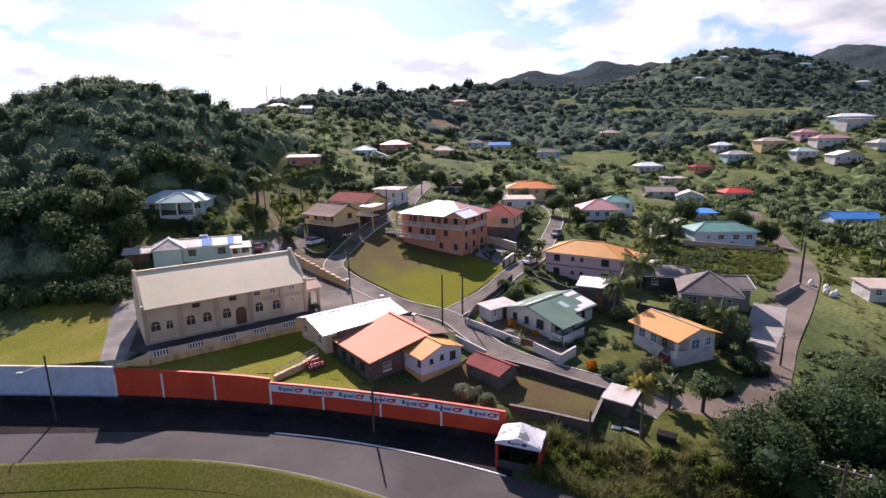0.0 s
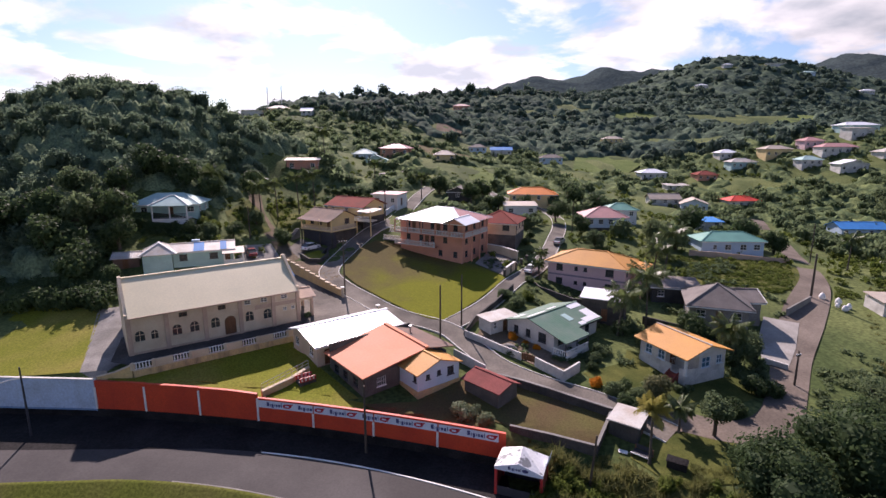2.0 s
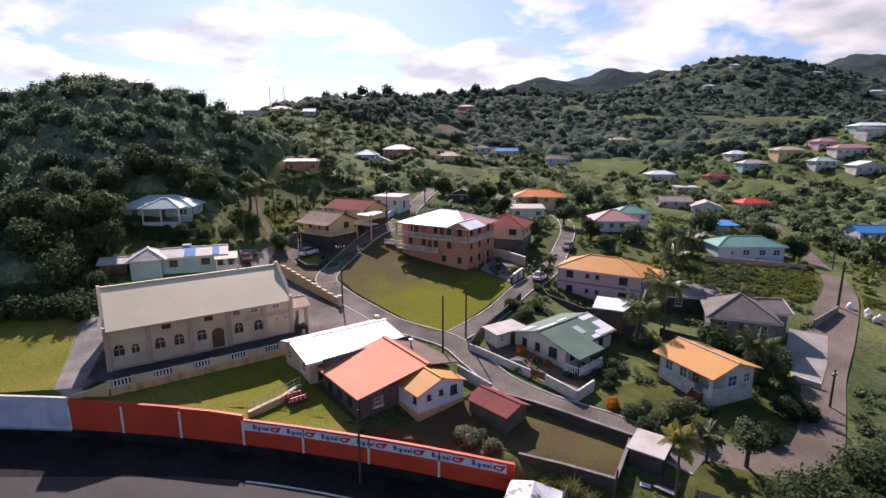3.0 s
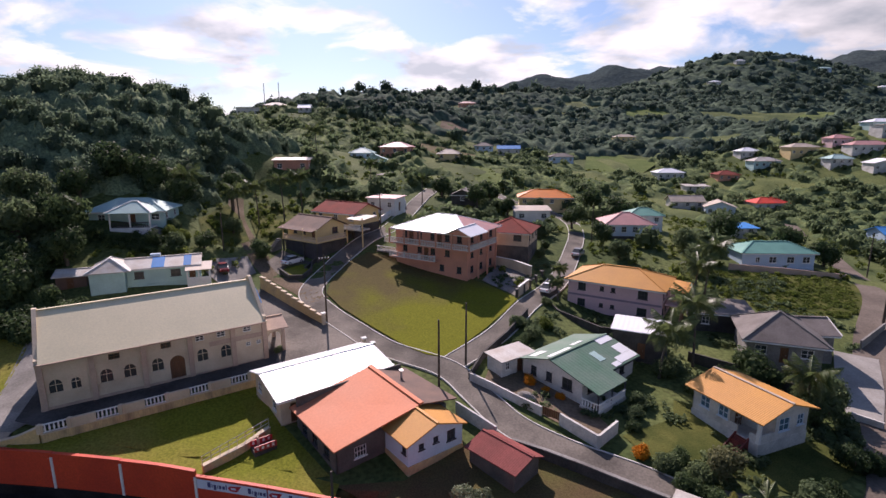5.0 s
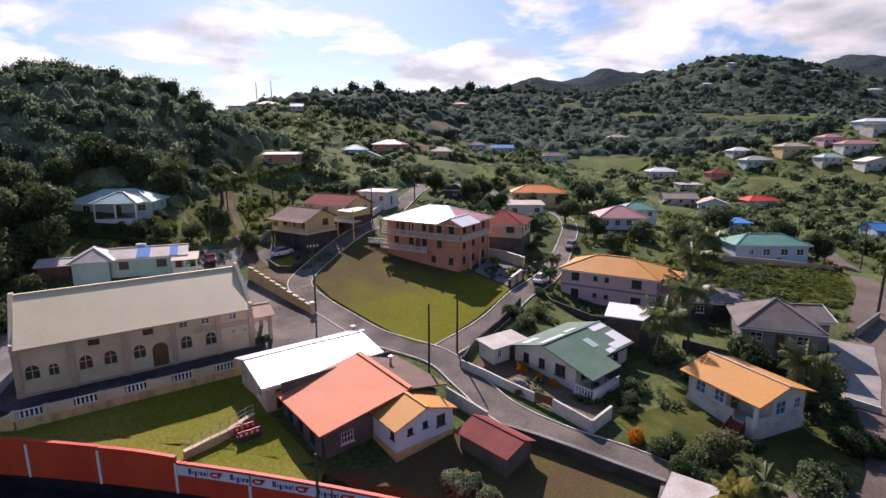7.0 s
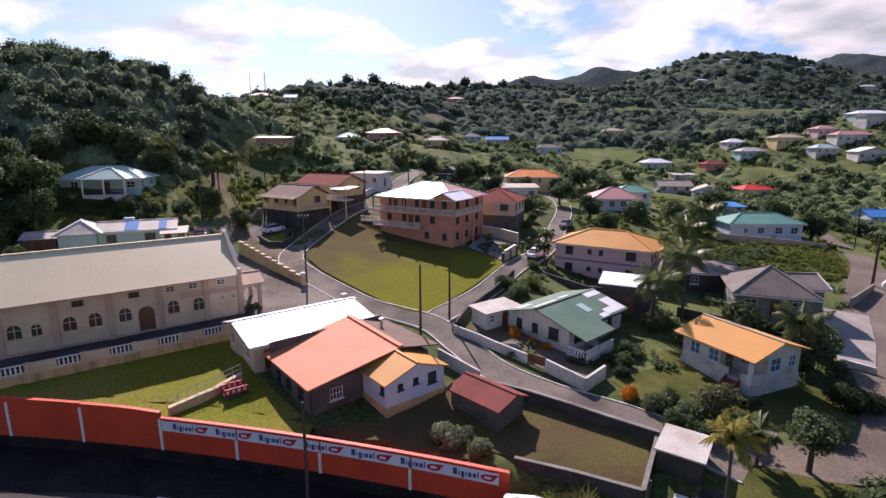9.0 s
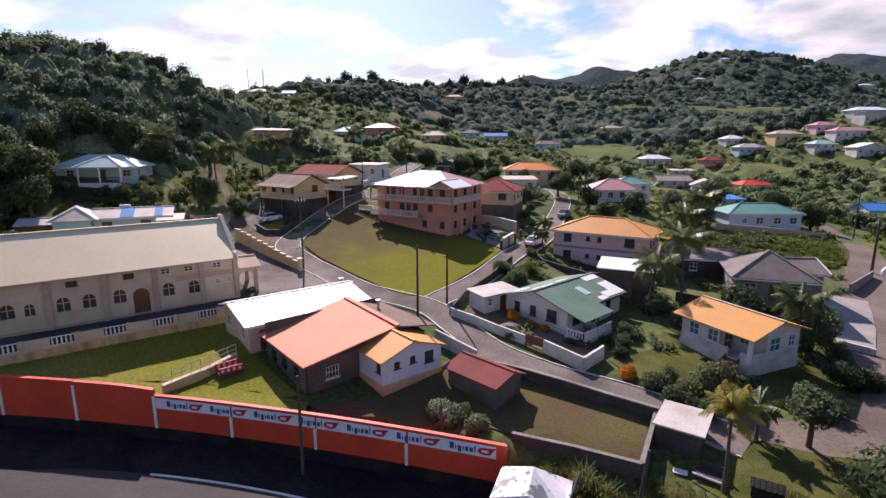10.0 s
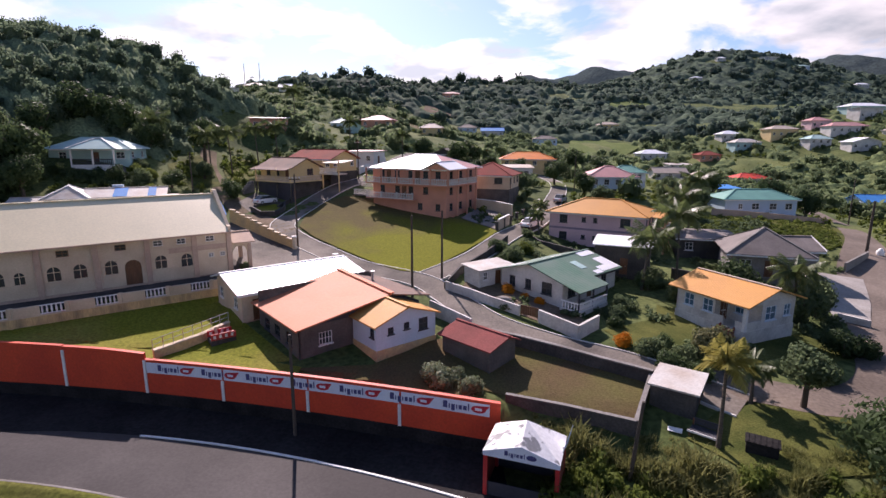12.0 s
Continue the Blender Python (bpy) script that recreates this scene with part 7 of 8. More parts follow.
CARWHITE = surf("white_car_paint", (0.8, 0.8, 0.8), (0.76, 0.76, 0.76), 1, 0.2, 0, spec=0.6, grit=0.02)
CARRED = surf("dark_red_car_paint", (0.22, 0.02, 0.03), (0.2, 0.02, 0.03), 1, 0.2, 0, spec=0.6, grit=0.02)
CARSILVER = surf("silver_car_paint", (0.5, 0.5, 0.52), (0.46, 0.46, 0.48), 1, 0.25, 0, metal=0.5, grit=0.02)
for x, y, turn, paint, label in ((-37.8, 103.0, -60, CARRED, "dark red hatchback parked on the pale court"), (-27.3, 108.0, 238, CARWHITE, "white car parked below the yellow house"),
                                 (17.3, 99.6, 235, CARWHITE, "white car parked by the garden wall"), (26.5, 118, 240, CARSILVER, "dark silver car on the side street")):
    car(x, y, float(ground(x, y)) + 0.13, turn, paint, label)

# ---- plants ----
rng = np.random.default_rng(7)
CUBE = []
for axis in range(3):
    for s in (-1, 1):
        for i in range(2):
            for j in range(2):
                q = []
                for a, b in ((i, j), (i + 1, j), (i + 1, j + 1), (i, j + 1)):
                    p = [0, 0, 0]
                    p[axis], p[(axis + 1) % 3], p[(axis + 2) % 3] = s, a - 1, b - 1
                    q.append(p)
                CUBE.append(q if s > 0 else q[::-1])
CUBE = np.array(CUBE, float)
CUBE /= np.linalg.norm(CUBE, axis=-1, keepdims=True)


BOX = np.array([[(-1, -1, -1), (-1, 1, -1), (1, 1, -1), (1, -1, -1)], [(-1, -1, 1), (1, -1, 1), (1, 1, 1), (-1, 1, 1)], [(-1, -1, -1), (1, -1, -1), (1, -1, 1), (-1, -1, 1)],
                [(1, -1, -1), (1, 1, -1), (1, 1, 1), (1, -1, 1)], [(1, 1, -1), (-1, 1, -1), (-1, 1, 1), (1, 1, 1)], [(-1, 1, -1), (-1, -1, -1), (-1, -1, 1), (-1, 1, 1)]]) * 0.66


def crown(r, lobes, leaves, size, seed, flat=0.8, core=0.8, fine_core=True):
    """A crown of radius about 1 round (0, 0, 0): dark inner masses with many small leaf clumps on them. Verts and quads."""
    rg = np.random.default_rng(seed)
    cs, rs = [np.zeros(3)], [0.62]
    for _ in range(lobes - 1):
        d = rg.normal(size=3)
        d /= np.linalg.norm(d)
        d[2] = d[2] * 0.75 + 0.1
        cs.append(d * rg.uniform(0.45, 0.72))
        rs.append(rg.uniform(0.26, 0.46))
    cs, rs = np.array(cs) * (1, 1, flat), np.array(rs)
    block = CUBE if fine_core else CUBE[[0, 4, 8, 12, 16, 20]] * 0 + BOX
    V = [(block.reshape(-1, 3) * rr * core * rg.uniform(0.86, 1.1, (block.shape[0] * 4, 1)) + c) for c, rr in zip(cs, rs)]
    pick = rg.choice(len(rs), leaves, p=rs ** 2 / (rs ** 2).sum())
    d = rg.normal(size=(leaves, 3))
    d /= np.linalg.norm(d, axis=1, keepdims=True)
    p = cs[pick] + d * (rs[pick] * rg.uniform(0.80, 1.24, leaves))[:, None]
    n = d + rg.normal(size=(leaves, 3)) * 0.55
    n /= np.linalg.norm(n, axis=1, keepdims=True)
    u = np.cross(n, rg.normal(size=(leaves, 3)))
    u /= np.linalg.norm(u, axis=1, keepdims=True)
    w = np.cross(n, u)
    s = size * rg.uniform(0.6, 1.4, (leaves, 1))
    leaf = np.stack([p - u * s, p - w * s * 0.55, p + u * s, p + w * s * 0.55], 1)
    V = np.concatenate([np.concatenate(V), leaf.reshape(-1, 3)]) * r
    return V, np.arange(len(V)).reshape(-1, 4)


NEAR_CROWNS = [crown(1, 11 + k % 3, 2200, 0.070, 40 + k, 0.85, 0.66) for k in range(4)]
BIG_CROWNS = [crown(1, 16, 6500, 0.040, 30 + k, 0.85, 0.74) for k in range(3)]
MID_CROWNS = [crown(1, 9, 620, 0.072, 60 + k, 0.85, 0.72, False) for k in range(6)]
FAR_CROWNS = [crown(1, 5, 96, 0.19, 80 + k, 0.85, 0.72, False) for k in range(6)]
SHRUB_CROWNS = [crown(1, 3, 30, 0.30, 70 + k, 0.8, 0.5, False) for k in range(6)]
WOOD_CROWNS = [crown(1, 3, 26, 0.20, 110 + k, 0.8, 0.92) for k in range(6)]
TINY_CROWNS = [crown(1, 2, 10, 0.28, 90 + k, 0.8, 0.95) for k in range(6)]
SCRUB_CROWNS = [crown(1, 6, 190, 0.115, 50 + k, 0.95, 0.62, False) for k in range(6)]


def wood(name, label, spots, kinds, mat, category="woods"):
    """Many crowns in one mesh. spots: x, y, z, radius, stretch."""
    Vs, n = [], 0
    for k, (x, y, z, r, tall) in enumerate(spots):
        V, Q = kinds[k % len(kinds)]
        a = (k * 2.399) % 6.283
        c, s = math.cos(a), math.sin(a)
        Vs.append(np.stack([V[:, 0] * c - V[:, 1] * s, V[:, 0] * s + V[:, 1] * c, V[:, 2] * tall], -1) * r + (x, y, z))
    V = np.concatenate(Vs)
    return tagged(new(name, np_mesh(name, V, np.arange(len(V)).reshape(-1, 4), mat)), label, category, kind="stuff")


def tussock(blades, seed):
    """A clump of long bending grass blades about 1 high and wide. Verts and quads."""
    rg = np.random.default_rng(seed)
    a, q = rg.uniform(0, 2 * math.pi, blades), rg.uniform(0, 2 * math.pi, blades)
    foot = np.stack([np.cos(a), np.sin(a), np.zeros(blades)], -1) * (rg.uniform(0, 0.75, blades) ** 0.7)[:, None]
    foot[:, 2] = -0.45
    way = np.stack([np.cos(q), np.sin(q), np.zeros(blades)], -1)
    side = np.stack([-np.sin(q), np.cos(q), np.zeros(blades)], -1) * rg.uniform(0.022, 0.045, (blades, 1))
    tall = rg.uniform(0.6, 1.35, (blades, 1))
    mid = foot + way * 0.18 * tall + np.array((0, 0, 1.0)) * 0.62 * tall
    tip = foot + way * rg.uniform(0.35, 0.8, (blades, 1)) * tall + np.array((0, 0, 1.0)) * tall * rg.uniform(0.75, 1.0, (blades, 1))
    V = np.concatenate([np.stack([foot - side, foot + side, mid + side * 1.2, mid - side * 1.2], 1), np.stack([mid - side * 1.2, mid + side * 1.2, tip + side * 0.3, tip - side * 0.3], 1)], 1)
    return V.reshape(-1, 3), np.arange(blades * 8).reshape(-1, 4)


TUSSOCKS = [tussock(95, 20 + k) for k in range(6)]


def canopy(name, label, x0, x1, y0, y1, step, r_lo, r_hi, keep, mat, seed, up=1.0, dig=0.5):
    """Closed undergrowth and treetops seen from afar: one rolling sheet of rounded crowns of many sizes over the ground.
    keep(x, y, r) says where a crown may stand."""
    rg = np.random.default_rng(seed)
    gap = (r_lo + r_hi) * 0.62
    nx_, ny_ = int((x1 - x0) / gap) + 3, int((y1 - y0) / gap) + 3
    cx = x0 + (np.arange(nx_)[None, :] + rg.uniform(-0.42, 0.42, (ny_, nx_))) * gap
    cy = y0 + (np.arange(ny_)[:, None] + rg.uniform(-0.42, 0.42, (ny_, nx_))) * gap
    cr = rg.uniform(r_lo, r_hi, (ny_, nx_))
    ch = cr * rg.uniform(0.55, 1.25, (ny_, nx_)) * up
    for i, j in np.ndindex(cr.shape):
        r = cr[i, j]
        if not (x0 + r + step < cx[i, j] < x1 - r - step * 2 and y0 + r + step < cy[i, j] < y1 - r - step * 2) or not keep(cx[i, j], cy[i, j], r):
            ch[i, j] = 0.0
    X, Y = np.meshgrid(np.arange(x0, x1, step), np.arange(y0, y1, step))
    X, Y = X + rg.uniform(-0.4, 0.4, X.shape) * step, Y + rg.uniform(-0.4, 0.4, X.shape) * step
    bi, bj = np.rint((Y - y0) / gap).astype(int), np.rint((X - x0) / gap).astype(int)
    dome = np.zeros_like(X)
    for di in (-2, -1, 0, 1, 2):
        for dj in (-2, -1, 0, 1, 2):
            i, j = np.clip(bi + di, 0, ny_ - 1), np.clip(bj + dj, 0, nx_ - 1)
            d2 = ((X - cx[i, j]) ** 2 + (Y - cy[i, j]) ** 2) / cr[i, j] ** 2
            dome = np.maximum(dome, ch[i, j] * np.sqrt(np.maximum(0, 1 - d2)))
    Z = ground(X, Y) - dig + dome * (1 + rg.normal(size=X.shape) * 0.13) + np.where(dome > 0, 0.25, 0)
    idx = np.arange(X.size).reshape(X.shape)
    Q = np.stack([idx[:-1, :-1], idx[:-1, 1:], idx[1:, 1:], idx[1:, :-1]], -1).reshape(-1, 4)
    Q = Q[(dome.ravel()[Q] > 0).any(1)]
    return tagged(new(name, np_mesh(name, np.stack([X, Y, Z], -1).reshape(-1, 3), Q, mat, smooth=True)), label, "woods", kind="stuff")


TREE_MESH = {}


def tree(x, y, r, high, mat, label, k=0, sink=0.0, name="tree", category="tree", group=""):
    """A broadleaf tree: trunk, limbs and a crown of leaf clumps. r: crown radius; high: the crown's top."""
    z = float(ground(x, y)) - sink
    root = thing(name, label, category, pose(x, y, z, 0, 0, (k * 77) % 360), group)
    kinds = BIG_CROWNS if r > 3.3 and y < 60 else NEAR_CROWNS
    key = (k % len(kinds), len(kinds), mat.name)
    if key not in TREE_MESH:
        V, Q = kinds[k % len(kinds)]
        TREE_MESH[key] = np_mesh("crown", V, Q, mat)
    c = part("crown", TREE_MESH[key], None, root, m=pose(0, 0, high - r * 0.8) @ Matrix.Diagonal((r, r, r, 1)))
    if high > r * 1.2:
        hi = high - r * 0.9
        part("trunk", Geo().tube([(0, 0, -0.5), (0.05 * r, 0, hi * 0.5), (0, 0.05 * r, hi + 0.3 * r)], [0.09 * r + 0.05, 0.07 * r + 0.04, 0.04 * r], 8), BARK, root)
        for q in range(4):
            a = q * 1.7 + k
            part("limb", Geo().tube([(0, 0, hi * 0.6), (0.3 * r * math.cos(a), 0.3 * r * math.sin(a), hi * 0.95), (0.55 * r * math.cos(a), 0.55 * r * math.sin(a), hi + 0.35 * r)], [0.05 * r, 0.035 * r, 0.015 * r], 6), BARK, root)
    return root


def bush(x, y, r, mat, label, k=0, tall=0.9):
    return tree(x, y, r, r * tall, mat, label, k, name="bush", category="bush")


def frond_geo(length, droop, seed):
    rg = random.Random(seed)
    g = Geo()
    pts = []
    for k in range(9):
        t = k / 8
        pts.append(Vector((length * t * (1 - 0.18 * t * droop), 0, length * (0.42 * t - 0.75 * droop * t * t))))
    g.tube(pts, [0.05, 0.045, 0.04, 0.035, 0.03, 0.025, 0.02, 0.015, 0.01], 4)
    n = 32
    for k in range(2, n):
        t = k / n
        i = min(7, int(t * 8))
        p = pts[i].lerp(pts[i + 1], t * 8 - i)
        way = (pts[i + 1] - pts[i]).normalized()
        ll = length * 0.30 * math.sin(math.pi * min(1, t * 0.85 + 0.14)) * rg.uniform(0.8, 1.15)
        for s in (-1, 1):
            tip = p + Vector((way.x * 0.5 * ll, s * ll * 0.85, -ll * rg.uniform(0.45, 1.0) + way.z * 0.4 * ll))
            w = way * 0.042
            mid = p.lerp(tip, 0.5) + Vector((0, 0, 0.06 * ll))
            g.add([p - w, p + w, mid + w * 1.1, tip, mid - w * 1.1], [(0, 1, 2, 3, 4)] if s > 0 else [(4, 3, 2, 1, 0)])
    return g


FRONDS = {}


def palm(x, y, high, label, k=0, reach=3.0, mat=None, n=19, lean=0.4, z=None):
    """A palm: curved trunk and arching fronds, each its own part."""
    mat = mat or PALMLEAF
    rg = random.Random(k * 13 + 5)
    root = thing("palm_tree", label, "palm tree", pose(x, y, float(ground(x, y)) if z is None else z, 0, 0, rg.uniform(0, 360)), "palms")
    path = [(lean * (t ** 1.6), 0, high * t - (0.5 if t == 0 else 0)) for t in (0, 0.25, 0.5, 0.75, 1.0)]
    part("trunk", Geo().tube(path, [0.22, 0.15, 0.13, 0.12, 0.13] if high > 5.9 else [0.2, 0.13, 0.11, 0.1, 0.12], 8), PALMBARK, root)
    for i in range(n):
        droop = (0.35, 0.75, 1.15)[i % 3]
        key = (round(reach, 1), i % 3, mat.name)
        if key not in FRONDS:
            FRONDS[key] = frond_geo(reach, droop, i).mesh("frond", mat)
        part("frond", FRONDS[key], None, root, m=pose(lean, 0, high, rg.uniform(-12, 12), (-18 + 14 * (i % 3) if mat is PALMLEAF else -58 + 24 * (i % 3)) + rg.uniform(-8, 8), i * 360 / n + rg.uniform(-10, 10)))
    return root


# palms
for k, (x, y, h, reach, mat, label) in enumerate([
        (19.95, 47.3, 5.6, 2.2, PALMDRY, "young coconut palm with yellowing fronds"), (24.8, 52.0, 2.6, 1.9, PALMLEAF, "short palm with drooping green fronds"), 
        (25.7, 74.6, 6.0, 3.6, PALMLEAF, "coconut palm beside the white-roofed shed"), (31.0, 77.6, 8.2, 3.7, PALMLEAF, "tall coconut palm with dry lower fronds"),
        (38.8, 95.2, 7.6, 3.5, PALMLEAF, "tall coconut palm behind the pink house"), (43.0, 100.0, 9.0, 3.4, PALMLEAF, "tall coconut palm at the field's edge"),
        (38.2, 67.2, 5.0, 3.2, PALMLEAF, "coconut palm in front of the grey house"), (18.3, 97.0, 3.0, 1.8, PALMLEAF, "small palm on the street side"), (19.6, 101.5, 3.4, 1.8, PALMLEAF, "small palm beside the parked car"),
        (-42, 122, 8.5, 3.6, PALMLEAF, "tall coconut palm on the slope"), (-39.5, 126, 9.0, 3.4, PALMLEAF, "slender coconut palm on the slope"), (-36, 132, 9.5, 3.4, PALMLEAF, "slender coconut palm above the houses"), (-33, 136, 9.0, 3.4, PALMLEAF, "coconut palm above the red roof"),
        (-54.8, 126.5, 6.0, 4.6, PALMLEAF, "large spreading palm at the wood's edge"), 
        (-38, 172, 11.0, 4.2, PALMLEAF, "tall palm among the hillside trees"), (84, 96, 6.0, 3.0, PALMLEAF, "palm on the far verge"), (92, 102, 6.5, 3.0, PALMLEAF, "palm on the far verge"), (100, 108, 6.0, 3.0, PALMLEAF, "palm in the far grove"), (88, 112, 7.0, 3.0, PALMLEAF, "palm in the far grove"),
        (-6, 150, 7.0, 2.8, PALMLEAF, "palm beside the upper street"), (-20, 156, 8.0, 3.0, PALMLEAF, "palm above the white house")]):
    palm(x, y, h, label, k, reach, mat, 14 if mat is PALMDRY else 19, 0.3 + 0.25 * (k % 3))

# single trees: x, y, crown radius, height
for k, (x, y, r, h, mat, label) in enumerate([
        (29.0, 42.0, 4.4, 6.2, LEAF_DARK, "dark rounded mango tree above the track"), (37.5, 44.5, 5.6, 7.5, LEAF_DARK, "broad dark mango tree by the road"), (33, 37, 4.8, 6.0, LEAF_DARK, "dark leafy tree in the hollow"), (45, 40, 6, 8, LEAF_DARK, "large dark tree at the road bend"), (42, 49, 3.6, 5.2, LEAF_DARK, "dark tree on the verge"),
        (52, 47, 5.5, 7.5, LEAF_DARK, "large dark tree beside the road"), (40, 32, 5, 6.5, LEAF_DARK, "dark tree in the hollow"), (50, 56, 3.4, 4.6, LEAF_MID, "green leafy roadside tree"), (28.2, 51.4, 2.0, 4.6, LEAF_MID, "slender grey-green tree beside the road"),
        (37.4, 59.5, 1.7, 2.4, LEAF_DARK, "dark shrub tree beside the bungalow"), (24.6, 57.4, 1.9, 3.4, LEAF_OLIVE, "sparse greyish tree in the garden"),
        (38.6, 66.5, 2.6, 4.2, LEAF_MID, "green tree behind the bungalow"), (41.6, 68.6, 2.3, 4.0, LEAF_MID, "green tree by the concrete yard"), (36.5, 74.5, 2.8, 4.0, LEAF_DARK, "dark tree between the houses"), (33.0, 73.0, 2.0, 2.8, LEAF_DARK, "dark bush tree under the palms"),
        (26.5, 74.8, 1.8, 2.6, LEAF_MID, "round green garden tree"), (-56.5, 87.5, 2.6, 3.6, LEAF_DARK, "dark tree beside the hut"), (-43.5, 109.0, 2.0, 3.2, LEAF_DARK, "dark tree behind the tin-roofed house"), 
        (-33.6, 109.5, 2.2, 3.4, LEAF_DARK, "dark tree beside the hill path"), (-42.5, 119.5, 2.0, 3.6, LEAF_MID, "green tree on the slope"),
        (-47.0, 131, 4.2, 9.0, LEAF_DARK, "tall rounded green tree on the slope"), (30.2, 139.5, 3.0, 6.0, LEAF_DARK, "dark tree at the street bend"), (33.5, 126.5, 2.8, 5.0, LEAF_DARK, "dark tree beside the side street"), (34.5, 118.0, 2.6, 4.0, LEAF_MID, "green tree above the pink house"),
        (50, 124, 3.4, 5.4, LEAF_MID, "green tree beside the long house"), (53, 118, 2.8, 4.5, LEAF_MID, "green tree beside the long house"), (47, 112, 3.0, 5.0, LEAF_MID, "green tree at the field's corner"), (78, 122, 3.4, 6.0, LEAF_DARK, "dark tree beside the long house"),
        (74, 128, 4.2, 7.0, LEAF_DARK, "dark tree behind the long house"), (66, 138, 4.5, 7.5, LEAF_DARK, "large dark tree behind the long house"), (18.8, 116.5, 1.2, 2.0, LEAF_MID, "small round tree in the front garden"), (20.5, 121, 1.3, 2.2, LEAF_DARK, "small dark rounded garden tree"),
        (8, 150, 3.2, 6.5, LEAF_DARK, "dark tree beside the hut"), (12, 158, 3.6, 7.0, LEAF_DARK, "dark tree by the hillside field"), (24, 156, 3.0, 4.0, LEAF_DARK, "dark tree in front of the orange roof"), (-1, 162, 3.2, 6.0, LEAF_DARK, "dark tree at the top of the street"),
        (40, 160, 4, 8, LEAF_DARK, "dark tree above the side street"), (46, 154, 3.6, 7, LEAF_DARK, "dark tree above the cottages"), (16, 150.5, 2.6, 4.6, LEAF_DARK, "dark tree behind the pale house"), (10.5, 142, 2.4, 3.6, LEAF_MID, "green tree on the slope"),
        (-62.5, 92.5, 3.2, 5.0, LEAF_DARK, "dark tree at the wood's edge"), (-62, 88, 4.5, 7.0, LEAF_DARK, "dark tree at the wood's edge"), (-68, 92, 5.0, 9.0, LEAF_DARK, "dark tree at the wood's edge"), 
        (-69, 99, 4.6, 9.5, LEAF_MID, "broad green tree at the wood's edge"), (-75, 99, 5.5, 10, LEAF_DARK, "large dark tree at the wood's edge"), (-83, 96, 5.5, 10, LEAF_DARK, "large dark tree at the wood's edge"), (-66.8, 104.2, 3.4, 7.2, LEAF_DARK, "dark rounded tree in front of the teal-roofed house"), (-74, 108, 4.5, 9, LEAF_MID, "broad green tree beside the teal-roofed house"), (-62.8, 102.0, 4.6, 9.2, LEAF_DARK, "dark spreading tree before the teal-roofed house"), (-60.0, 97.2, 3.4, 6.4, LEAF_DARK, "dark rounded tree below the teal-roofed house"), (-66, 120.5, 4.4, 8.0, LEAF_DARK, "dark tree behind the teal-roofed house"), (-59.5, 122, 4.4, 8.4, LEAF_DARK, "dark tree behind the teal-roofed house"), (-53.5, 122, 3.4, 6.6, LEAF_DARK, "dark tree behind the teal-roofed house"), (-67.5, 112.5, 3.6, 7.4, LEAF_DARK, "dark tree beside the teal-roofed house"), (-50.5, 104.8, 1.8, 3.0, LEAF_DARK, "dark tree below the veranda"), (-47.0, 106.5, 1.8, 2.8, LEAF_MID, "green tree below the veranda")]):
    tree(x, y, r, h, mat, label, k)

